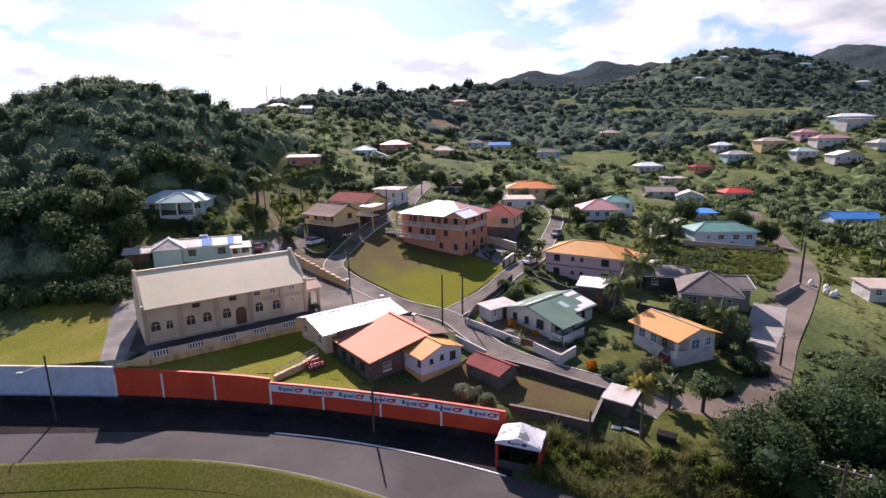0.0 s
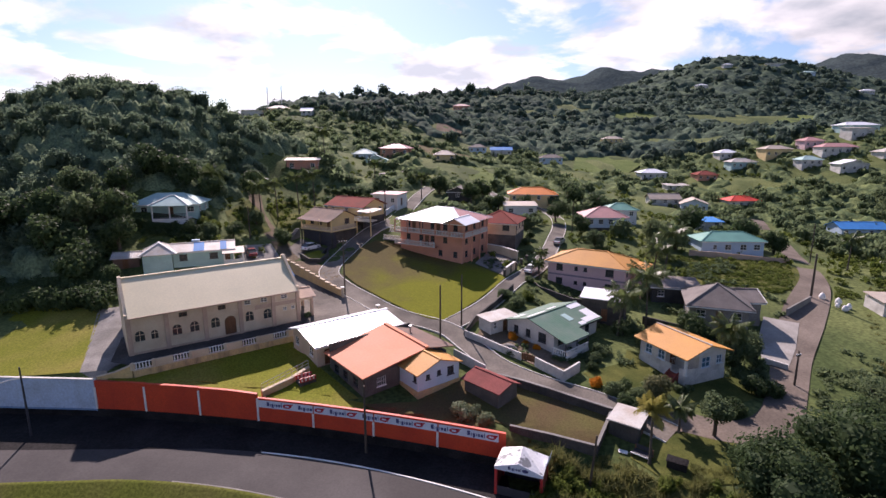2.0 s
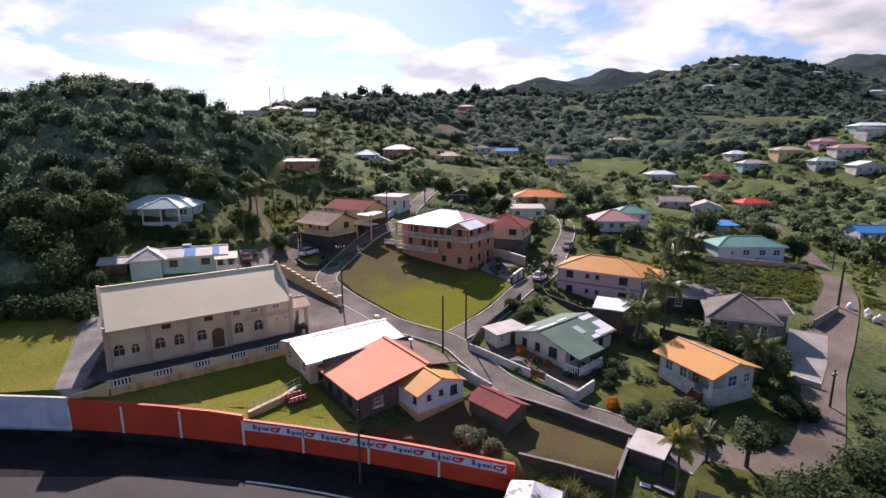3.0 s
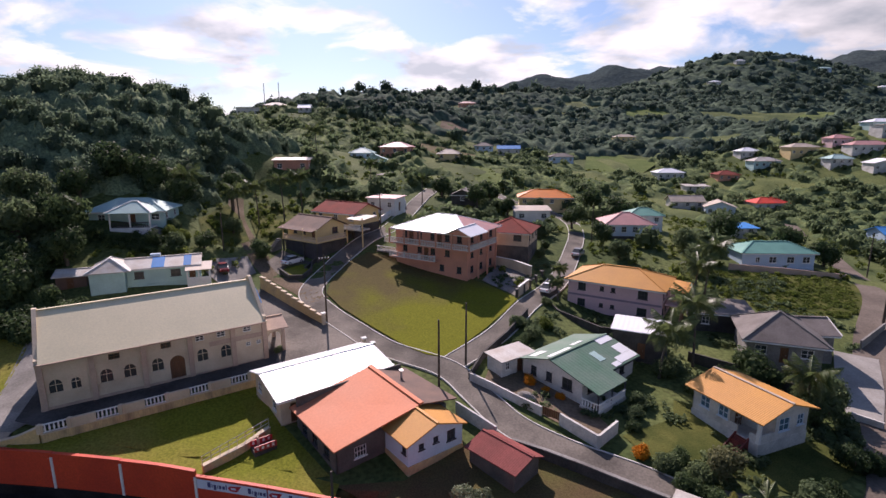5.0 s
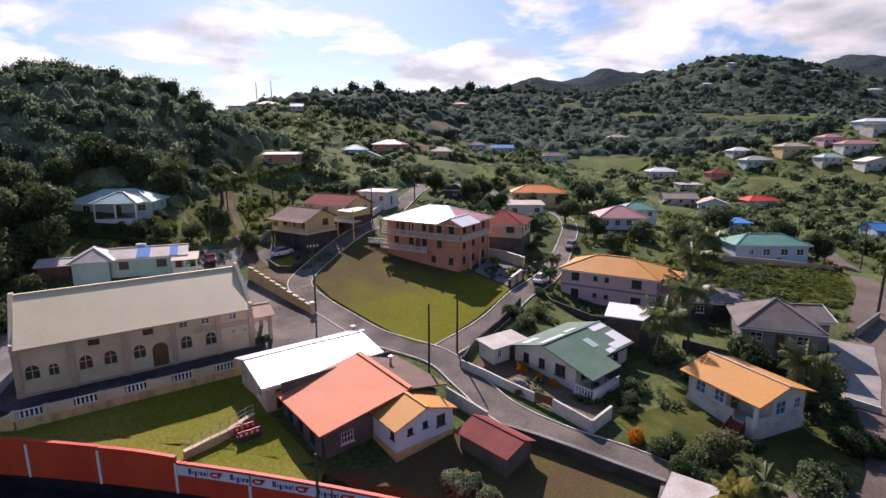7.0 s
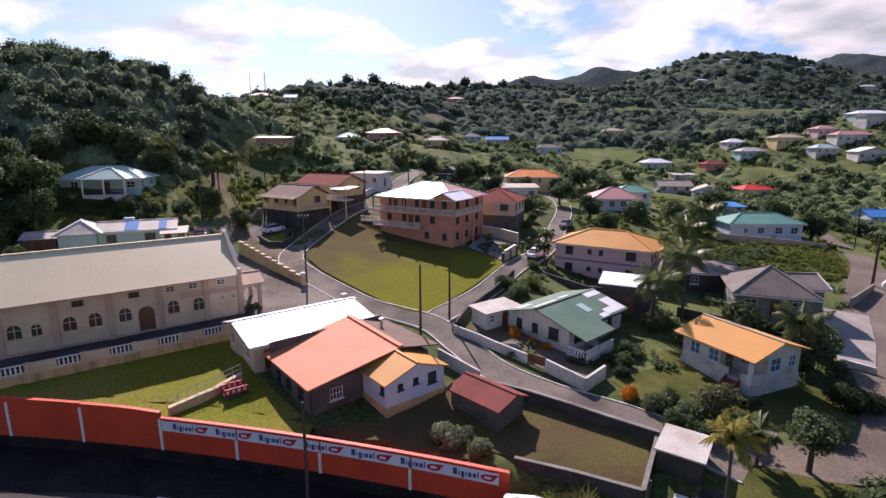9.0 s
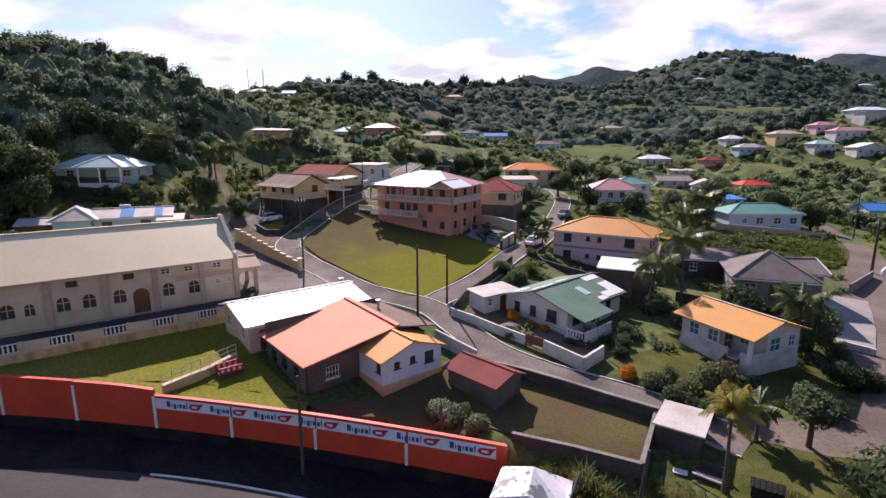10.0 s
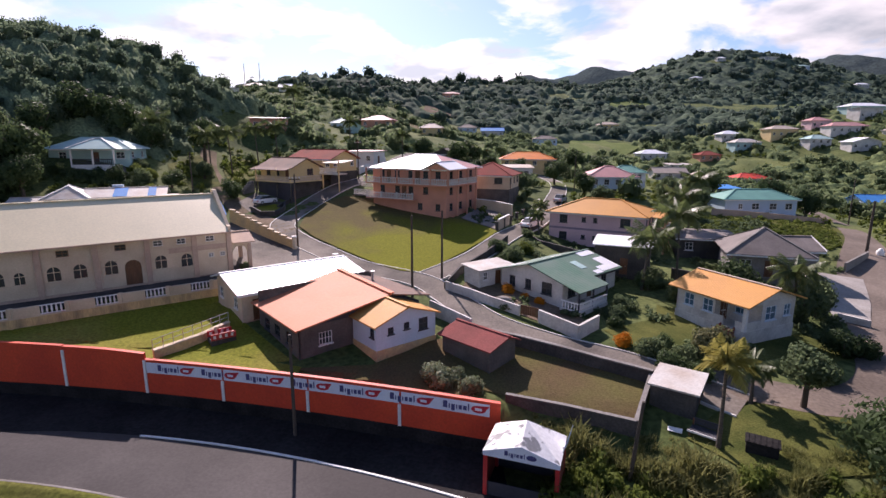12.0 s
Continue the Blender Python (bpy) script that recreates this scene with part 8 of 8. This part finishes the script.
# bushes
BUSHES = [(-59.8, 105.2, 1.7, LEAF_DARK, "dark bush below the veranda"), (-57.0, 104.6, 1.6, LEAF_DARK, "dark bush below the veranda"), (-54.2, 105.6, 1.5, LEAF_DARK, "dark bush below the veranda"), (-49.6, 109.4, 1.7, LEAF_LIGHT, "light green shrub beside the veranda steps"), (-47.4, 109.6, 1.5, LEAF_LIGHT, "light green shrub beside the path"), (-50.4, 112.6, 1.5, LEAF_MID, "green shrub beside the veranda steps"), (38.2, 73.4, 1.7, LEAF_DARK, "dark bush in front of the grey-roofed house"), (40.6, 71.6, 1.7, LEAF_MID, "green bush in front of the grey-roofed house"), (35.6, 73.6, 1.4, LEAF_DARK, "dark bush beside the concrete yard"), (2.4, 54.6, 1.5, LEAF_PALE, "pale green sprawling bush behind the banner wall"), (4.8, 53.5, 1.2, LEAF_PALE, "pale green bush behind the banner wall"), (3.6, 55.2, 1.0, LEAF_PALE, "pale green bush behind the banner wall"),
          (18.6, 60.6, 1.0, LEAF_ORANGE, "bush with orange blossom by the wall"), (10.0, 72.6, 0.9, LEAF_ORANGE, "orange flowering shrub beside the annex"), (13.0, 69.7, 0.7, LEAF_ORANGE, "orange flowering shrub by the house wall"), (11.6, 71.0, 0.6, LEAF_ORANGE, "small orange flowering shrub"),
          (20.2, 58.9, 1.4, LEAF_MID, "leafy green garden bush"), (21.6, 59.8, 1.2, LEAF_DARK, "dark leafy garden bush"), (20.8, 56.2, 1.5, LEAF_DARK, "dark bush above the yard wall"), (22.4, 55.0, 1.4, LEAF_DARK, "dark bush above the yard wall"), (22.8, 57.6, 1.5, LEAF_MID, "leafy green garden bush"),
          (19.8, 66.8, 1.2, LEAF_MID, "green bush below the veranda"), (21.4, 68.8, 1.3, LEAF_MID, "green bush below the veranda"), (19.2, 64.6, 1.0, LEAF_DARK, "dark bush below the veranda"), (28.5, 72.0, 1.7, LEAF_MID, "rounded green bush between the houses"),
          (9.4, 67.9, 0.9, LEAF_DARK, "dark bush inside the yard wall"), (32.5, 55.4, 1.5, LEAF_DARK, "dark bush by the path"), (39.5, 60.0, 1.6, LEAF_DARK, "dark bush by the road"), (10.5, 86.0, 1.6, LEAF_MID, "green scrub along the side street"), (12.4, 83.5, 1.7, LEAF_MID, "green scrub below the street"),
          (10.4, 81.2, 1.3, LEAF_DARK, "dark scrub behind the annex"), (14.5, 86.5, 1.4, LEAF_LIGHT, "light green scrub by the street"), (16.0, 94.4, 1.1, LEAF_MID, "green bush on the wall"), (-1.5, 70.2, 0.9, LEAF_DARK, "dark bush beside the brown roof"), (-2.8, 71.6, 0.8, LEAF_MID, "green bush beside the brown roof"),
          (-20.4, 78.0, 0.7, LEAF_MID, "small green bush by the porch")]
for k, (x, y, r, mat, label) in enumerate(BUSHES):
    bush(x, y, r, mat, label, k, 1.15)

# scrub, woods and hillsides
# ground plans of the houses near the gardens: corner, direction, width, depth
PLANS = [(x, y, math.cos(math.radians(a)), math.sin(math.radians(a)), w, d) for x, y, a, w, d in (
    (29.3, 60.8, 23, 6.6, 7.4), (15.1, 68.7, 41.6, 10.4, 8.2), (13.3, 66.0, 41.6, 5.6, 3.0), (7.0, 73.4, 36, 5.0, 2.6), (21.6, 79.6, -25, 6.3, 3.6), (19.9, 97.3, -31, 16.6, 8.6), (37.9, 78.5, -20, 8.0, 8.0), (45.6, 79.6, -6, 6.4, 6.4), (36.2, 88.6, -14, 7.5, 6.0))]
CLEAR = [(o.matrix_basis.translation.x, o.matrix_basis.translation.y) for o in scene.objects if o.parent is None and o.get("category") in ("house", "church", "shed", "outbuilding", "hut")]
ROADPTS = np.array([(p.x, p.y) for r in (MAIN_ROAD[:16], SIDE_ROAD, LEFT_PATH, RIGHT_ROAD) for p in along([(a, b, 0) for a, b, c in r], 2.5)])
CLEAR_A = np.array(CLEAR)
FIELDS = [(-37, 126, 6), (-34, 131, 5), (-43, 130, 7.5), (-37, 133, 6), (-48, 127, 4), (-40, 103, 5.5), (-36, 100, 5), (-57, 110, 6.5), (-51, 111.5, 5.0), (-38, 122, 9), (-43, 113, 5), (62, 103, 14), (0, 265, 20), (-8, 190, 10), (6, 180, 9), (36, 195, 14), (38, 185, 10), (66, 262, 15), (265, 412, 20), (295, 440, 22), (328, 482, 22), (178, 492, 24), (94, 310, 24), (13, 205, 13), (15, 226, 11), (4, 355, 16), (-36, 118, 7), (-44, 112, 6), (-48, 122, 5), (150, 255, 9), (200, 372, 12), (110, 330, 12), (-26, 170, 7), (30, 280, 12), (95, 230, 10), (205, 330, 14)]


def open_land(x, y, r):
    """Whether a crown of radius r may stand at x, y."""
    if ((ROADPTS - (x, y)) ** 2).sum(1).min() < (r + 2.6) ** 2:
        return False
    d = CLEAR_A - (x, y)
    ahead = CLEAR_A * (1 - 9.0 / np.maximum(20, np.hypot(CLEAR_A[:, 0], CLEAR_A[:, 1])))[:, None] - (x, y)
    if (d ** 2).sum(1).min() < (r + 5.5) ** 2 or (ahead ** 2).sum(1).min() < (r + 3.5) ** 2:
        return False
    return all((x - a) ** 2 + (y - b) ** 2 > c * c for a, b, c in FIELDS)


hill_spots, mid_spots, far_spots, tiny_spots = [], [], [], []
for _ in range(6000):
    x, y = rng.uniform(-190, -40), rng.uniform(78, 260)
    e = ((x + 100) / 62) ** 2 + ((y - 155) / 72) ** 2
    if e < 1 and y < 180 and x < -48 - max(0, (118 - y)) * 0.45 and len(hill_spots) < 330:
        r = rng.uniform(1.9, 4.4)
        u, v = (x + 63.4) * 0.988 + (y - 109.2) * 0.156, -(x + 63.4) * 0.156 + (y - 109.2) * 0.988
        if -0.6 * r < u < 13.4 + 0.6 * r and -4.5 - r < v < 7.8 + 0.55 * r:
            continue
        if open_land(x, y, r) and all((x - a) ** 2 + (y - b) ** 2 > (0.47 * (r + c)) ** 2 for a, b, _, c, _ in hill_spots):
            hill_spots.append((x, y, float(ground(x, y)) + r * 0.75, r, rng.uniform(0.9, 1.25)))
tries = 0
while len(mid_spots) < 1500 and tries < 24000:
    tries += 1
    y = rng.uniform(125, 330)
    x = rng.uniform(-0.62 * y - 20, 0.95 * y + 20)
    if ((x + 100) / 62) ** 2 + ((y - 155) / 72) ** 2 < 0.95:
        continue
    if noise.noise((x * 0.021, y * 0.021, 5)) + 0.6 * noise.noise((x * 0.07, y * 0.07, 9)) < -0.16 + rng.uniform(-0.08, 0.08):
        continue
    r = rng.uniform(1.2, 3.4)
    if open_land(x, y, r):
        mid_spots.append((x, y, float(ground(x, y)) + r * 0.7, r, rng.uniform(0.85, 1.3)))
tries = 0
shrub_spots = []
while len(shrub_spots) < 3000 and tries < 30000:
    tries += 1
    y = rng.uniform(100, 300)
    x = rng.uniform(-0.6 * y - 16, 0.9 * y + 10)
    r = rng.uniform(0.5, 1.5)
    if noise.noise((x * 0.03, y * 0.03, 15)) < -0.22 + rng.uniform(-0.2, 0.2):
        continue
    if ((ROADPTS - (x, y)) ** 2).sum(1).min() < (r + 2.0) ** 2 or ((CLEAR_A - (x, y)) ** 2).sum(1).min() < (r + 4.5) ** 2:
        continue
    if any((x - a) ** 2 + (y - b) ** 2 < c * c for a, b, c in FIELDS):
        r *= 0.6
    if not (-18 < x < 10 and y < 118) and not (-68 < x < -47 and 104 < y < 118) and not (-33 < x < -10 and 108 < y < 135):
        shrub_spots.append((x, y, float(ground(x, y)) + r * 0.5, r, rng.uniform(0.7, 1.1)))
for x, y, z, turn, w, d, *rest in FAR:
    c, s_ = math.cos(math.radians(turn)), math.sin(math.radians(turn))
    if y < 420:
        for u in np.arange(-0.05 * w, 1.15 * w, 2.3):
            v, r = rng.uniform(-3.4, -1.4), rng.uniform(0.8, 1.7)
            a, b = x + u * c - v * s_, y + u * s_ + v * c
            if rng.uniform() < 0.75 and ((ROADPTS - (a, b)) ** 2).sum(1).min() > (r + 2.6) ** 2:
                mid_spots.append((a, b, float(ground(a, b)) + r * 0.6, r, rng.uniform(0.8, 1.2)))
tries = 0
while len(far_spots) < 1500 and tries < 20000:
    tries += 1
    y = rng.uniform(300, 620)
    x = rng.uniform(-0.6 * y - 20, 0.95 * y + 20)
    if noise.noise((x * 0.014, y * 0.014, 25)) + 0.6 * noise.noise((x * 0.045, y * 0.045, 8)) < -0.14 + rng.uniform(-0.08, 0.08):
        continue
    r = rng.uniform(2.6, 6.2)
    if all((x - a) ** 2 + (y - b) ** 2 > c * c for a, b, c in FIELDS) and ((CLEAR_A - (x, y)) ** 2).sum(1).min() > (r + 9) ** 2:
        far_spots.append((x, y, float(ground(x, y)) + r * 0.6, r, rng.uniform(0.85, 1.35)))
tries = 0
while len(tiny_spots) < 1500 and tries < 20000:
    tries += 1
    y = rng.uniform(580, 1150)
    x = rng.uniform(-0.25 * y, 0.97 * y)
    if noise.noise((x * 0.008, y * 0.008, 45)) + 0.5 * noise.noise((x * 0.03, y * 0.03, 4)) < -0.25:
        continue
    r = rng.uniform(4.5, 9.5)
    if ((CLEAR_A - (x, y)) ** 2).sum(1).min() < (r + 16) ** 2:
        continue
    tiny_spots.append((x, y, float(ground(x, y)) + r * 0.5, r, rng.uniform(0.8, 1.2)))
for _ in range(190):
    x, y = rng.uniform(-53, -31), rng.uniform(110, 142)
    r = rng.uniform(0.4, 1.1)
    if ((ROADPTS - (x, y)) ** 2).sum(1).min() > (r + 2.0) ** 2 and ((CLEAR_A - (x, y)) ** 2).sum(1).min() > 30 and not (x < -47 and y < 119) and noise.noise((x * 0.12, y * 0.12, 7)) > -0.25:
        shrub_spots.append((x, y, float(ground(x, y)) + r * 0.45, r, rng.uniform(0.7, 1.1)))


def on_hill(x, y, r):
    u, v = (x + 63.4) * 0.988 + (y - 109.2) * 0.156, -(x + 63.4) * 0.156 + (y - 109.2) * 0.988
    if -0.8 * r < u < 13.4 + 0.8 * r and -5.0 - r < v < 8.0 + 0.8 * r:
        return False
    return ((x + 100) / 66) ** 2 + ((y - 155) / 76) ** 2 < 1 and x < -49 - max(0, 118 - y) * 0.45 and open_land(x, y, r)


def on_slope(x, y, r):
    if ((x + 100) / 62) ** 2 + ((y - 155) / 72) ** 2 < 0.95:
        return False
    return noise.noise((x * 0.021, y * 0.021, 5)) + 0.6 * noise.noise((x * 0.07, y * 0.07, 9)) > -0.30 and open_land(x, y, r + 1.0)


def on_far_slope(x, y, r):
    if noise.noise((x * 0.014, y * 0.014, 25)) + 0.6 * noise.noise((x * 0.045, y * 0.045, 8)) < -0.30:
        return False
    return all((x - a) ** 2 + (y - b) ** 2 > c * c for a, b, c in FIELDS) and ((CLEAR_A - (x, y)) ** 2).sum(1).min() > (r + 11) ** 2


canopy("hill_undergrowth", "closed dark green treetops of the rounded hill", -165, -40, 84, 200, 0.55, 1.5, 3.4, on_hill, HILLCANOPY, 3, 1.25)
canopy("slope_thicket", "rolling green thicket over the village slopes", -170, 330, 146, 336, 1.5, 1.0, 2.6, on_slope, CANOPY, 4)
canopy("far_thicket", "rolling green treetops over the far slopes", -250, 620, 322, 640, 2.2, 2.2, 5.4, on_far_slope, HAZECANOPY, 5)
canopy("ridge_thicket", "dark rolling treetops over the distant ridges", -260, 1120, 620, 1180, 4.2, 3.0, 6.5, lambda x, y, r: noise.noise((x * 0.008, y * 0.008, 45)) > -0.45 and ((CLEAR_A - (x, y)) ** 2).sum(1).min() > (r + 16) ** 2, HAZECANOPY, 6)
wood("hill_wood", "dense dark green broadleaf wood on the rounded hill", hill_spots, MID_CROWNS, LEAF_HILL)
wood("village_trees", "scattered green trees and scrub between the houses", mid_spots, FAR_CROWNS, LEAF_MID)
wood("hillside_shrubs", "low green shrubs over the rough slopes", shrub_spots, SHRUB_CROWNS, LEAF_LIGHT, "shrubs")
wood("far_wood", "green trees over the far slopes", far_spots, WOOD_CROWNS, LEAF_FAR_HAZE)
crest = []
for x, y, r in ((-92, 372, 3.2), (-84, 380, 4.6), (-73, 388, 3.4), (-61, 394, 5.2), (-55, 400, 3.6), (-46, 405, 6.2), (-40, 408, 4.2), (-29, 410, 3.6), (-21, 404, 4.4), (-8, 612, 7.0), (14, 616, 5.0), (31, 620, 8.5), (48, 618, 5.5), (73, 620, 7.0), (97, 622, 9.0), (113, 624, 5.5), (150, 634, 8.0)):
    for dx, dr, up in ((0, 1.0, 0.9), (1.3 * r, 0.7, 0.5), (-1.1 * r, 0.6, 0.45)):
        crest.append((x + dx, y, float(ground(x + dx, y)) + r * up, r * dr, 1.2))
wood("crest_trees", "tall dark trees standing along the ridge line", crest, FAR_CROWNS, LEAF_FAR_HAZE)
wood("ridge_wood", "dark trees over the distant ridges", tiny_spots, TINY_CROWNS, LEAF_FAR_HAZE)
# brush on the bank above the track
bank, straw = [], []
for _ in range(2400):
    x, y = rng.uniform(8.6, 50), rng.uniform(26, 51)
    foot_y = np.interp(x, [8, 13, 20, 40, 80], [48.6, 44.5, 40.5, 35.5, 28])
    reach = np.interp(x, [8, 10, 15.5, 17.5, 20, 50], [1.2, 2.8, 3.3, 4.6, 4.6, 3.4])
    if foot_y - 4 < y < foot_y + reach:
        r = rng.uniform(0.45, 1.05)
        (straw if noise.noise((x * 0.25, y * 0.25, 3)) > -0.05 else bank).append((x, y, float(ground(x, y)) + r * 0.5, r, rng.uniform(0.9, 1.9)))
wood("bank_scrub", "tangled dark green scrub on the bank", bank, SCRUB_CROWNS, LEAF_LIGHT, "scrub")
wood("straw_scrub", "shaggy straw-coloured scrub on the bank", straw, TUSSOCKS, LEAF_STRAW, "scrub")
tufts = []
for _ in range(700):
    x, y = rng.uniform(9, 33), rng.uniform(43.5, 51.5)
    foot_y = np.interp(x, [8, 13, 20, 40], [48.6, 44.5, 40.5, 35.5])
    rim = np.interp(x, [9, 15.2, 16.5, 20, 33], [51.3, 48.7, 49.0, 47.5, 45.5])
    if foot_y < y < rim and not (18 < x < 23.6 and y > 45.6):
        r = rng.uniform(0.2, 0.5)
        tufts.append((x, y, float(ground(x, y)) + r * 0.3, r, rng.uniform(0.7, 1.4)))
wood("grass_tufts", "rough tufts of straw and green grass below the wall", tufts, [tussock(40, 60 + k) for k in range(4)], LEAF_STRAW, "grass")
# weeds and low shrubs in the gardens
weeds = []
for _ in range(9000):
    x, y = rng.uniform(8, 60), rng.uniform(52, 112)
    d = float(np.sqrt(((ROADPTS - (x, y)) ** 2).sum(1).min()))
    if d < 2.6 or len(weeds) > 1100 or any(((x - a) * c + (y - b) * s_) > -0.4 and ((x - a) * c + (y - b) * s_) < w + 0.4 and (-(x - a) * s_ + (y - b) * c) > -0.4 and (-(x - a) * s_ + (y - b) * c) < dd + 0.4 for a, b, c, s_, w, dd in PLANS):
        continue
    if y < 61 and x < 19 or (9 < x < 20 and y < 66) or (44 < x < 57 and 66 < y < 84) or (21 < x < 27 and 60 < y < 68 and rng.uniform() < 0.8):
        continue
    if noise.noise((x * 0.13, y * 0.13, 31)) < 0.02 + rng.uniform(-0.2, 0.2):
        continue
    r = rng.uniform(0.25, 0.9)
    weeds.append((x, y, float(ground(x, y)) + r * 0.35, r, rng.uniform(0.6, 1.1)))
wood("garden_weeds", "low weeds and shrubs in the gardens", weeds, SHRUB_CROWNS, LEAF_MID, "shrubs")
verge = []
for _ in range(900):
    x, y = rng.uniform(46, 110), rng.uniform(52, 120)
    if open_land(x, y, 0.8) and noise.noise((x * 0.1, y * 0.1, 2)) > 0.0 and (x > 50 + (y - 52) * 0.72):
        r = rng.uniform(0.5, 1.5)
        verge.append((x, y, float(ground(x, y)) + r * 0.4, r, rng.uniform(0.7, 1.1)))
for _ in range(1300):
    x, y = rng.uniform(49, 77), rng.uniform(92, 113)
    r = rng.uniform(0.3, 0.7)
    if ((ROADPTS - (x, y)) ** 2).sum(1).min() > 12 and y > 95 - (x - 49) * 0.1:
        verge.append((x, y, float(ground(x, y)) + r * 0.2, r, rng.uniform(0.5, 0.8)))
sward = []
for _ in range(1500):
    x, y = rng.uniform(42, 100), rng.uniform(40, 100)
    if x > 47 + (y - 52) * 0.72 and x < 70 + (y - 52) * 0.75 and ((ROADPTS - (x, y)) ** 2).sum(1).min() > 9.5 and noise.noise((x * 0.12, y * 0.12, 61)) > -0.25 and not (71 < x < 84 and 82 < y < 92):
        r = rng.uniform(0.25, 0.6)
        sward.append((x, y, float(ground(x, y)) + r * 0.35, r, rng.uniform(0.7, 1.3)))
wood("verge_grass", "long rough grass on the verge of the brown road", sward, [tussock(42, 80 + k) for k in range(4)], LEAF_STRAW, "grass")
wood("verge_scrub", "low green scrub on the verge and the overgrown field", verge, SHRUB_CROWNS, LEAF_LIGHT, "scrub")
hedge = []
for _ in range(150):
    t = rng.uniform(0, 1)
    x, y = -75 + 24 * t + rng.uniform(-2, 2), 82.5 + rng.uniform(-2.5, 3) + 2 * t
    r = rng.uniform(0.9, 1.9)
    hedge.append((x, y, float(ground(x, y)) + r * 0.6, r, rng.uniform(0.8, 1.2)))
for _ in range(330):
    x, y = rng.uniform(-74, -42), rng.uniform(94, 107)
    r = rng.uniform(0.6, 1.5)
    if ((ROADPTS - (x, y)) ** 2).sum(1).min() > (r + 3) ** 2 and not (-60 < x < -36 and y < 102.5) and y < 104 + 0.16 * (x + 66) and not (x > -45 and y > 97):
        hedge.append((x, y, float(ground(x, y)) + r * 0.5, r, rng.uniform(0.7, 1.0)))
for _ in range(70):
    x, y = rng.uniform(-76, -52.5), rng.uniform(78.6, 81)
    r = rng.uniform(1.3, 2.3)
    hedge.append((x, y, float(ground(x, y)) + r * 0.7, r, rng.uniform(0.9, 1.3)))
wood("hedge_scrub", "dark green hedge and undergrowth at the wood's edge", hedge, SCRUB_CROWNS, LEAF_DARK, "scrub")

# ---- distant mountains ----
g, V = Geo(), []
N = 160
for i in range(N + 1):
    x = -500 + 3300 * i / N
    peak = 230 + 45 * math.exp(-((x - 330) / 260) ** 2) + 85 * math.exp(-((x - 800) / 330) ** 2) + 58 * math.exp(-((x - 1180) / 300) ** 2) + 60 * math.exp(-((x - 2000) / 700) ** 2) - 60 * math.exp(-((x + 400) / 300) ** 2)
    peak += 118 * math.exp(-((x - 1810) / 270) ** 2)
    peak += 34 * math.exp(-((x - 703) / 55) ** 2) + 14 * math.exp(-((x - 395) / 60) ** 2)
    peak += 16 * noise.noise((x * 0.006, 1, 0)) + 12 * noise.noise((x * 0.02, 4, 0)) + 5 * noise.noise((x * 0.07, 7, 0))
    for y, f in ((1500, 0.2), (1900, 0.62), (2200, 0.86 + 0.08 * noise.noise((x * 0.008, 9, 0))), (2400, 1.0), (2700, 0.5)):
        V.append((x, y, peak * f))
g.add(V, [(i * 5 + k, i * 5 + 5 + k, i * 5 + 6 + k, i * 5 + 1 + k) for i in range(N) for k in range(4)])
# The blue haze of distance is put into the mountain colour.
HAZEHILL = surf("haze_blue_mountain_forest", (0.034, 0.048, 0.054), (0.056, 0.074, 0.074), 0.012, 0.95, 1.0, place="World", fine=8, spec=0.0, grit=0.3)
tagged(part("distant_mountains", g, HAZEHILL, smooth=True), "forested mountain ridge, blue-green with haze in its colour", "mountains", kind="structure")
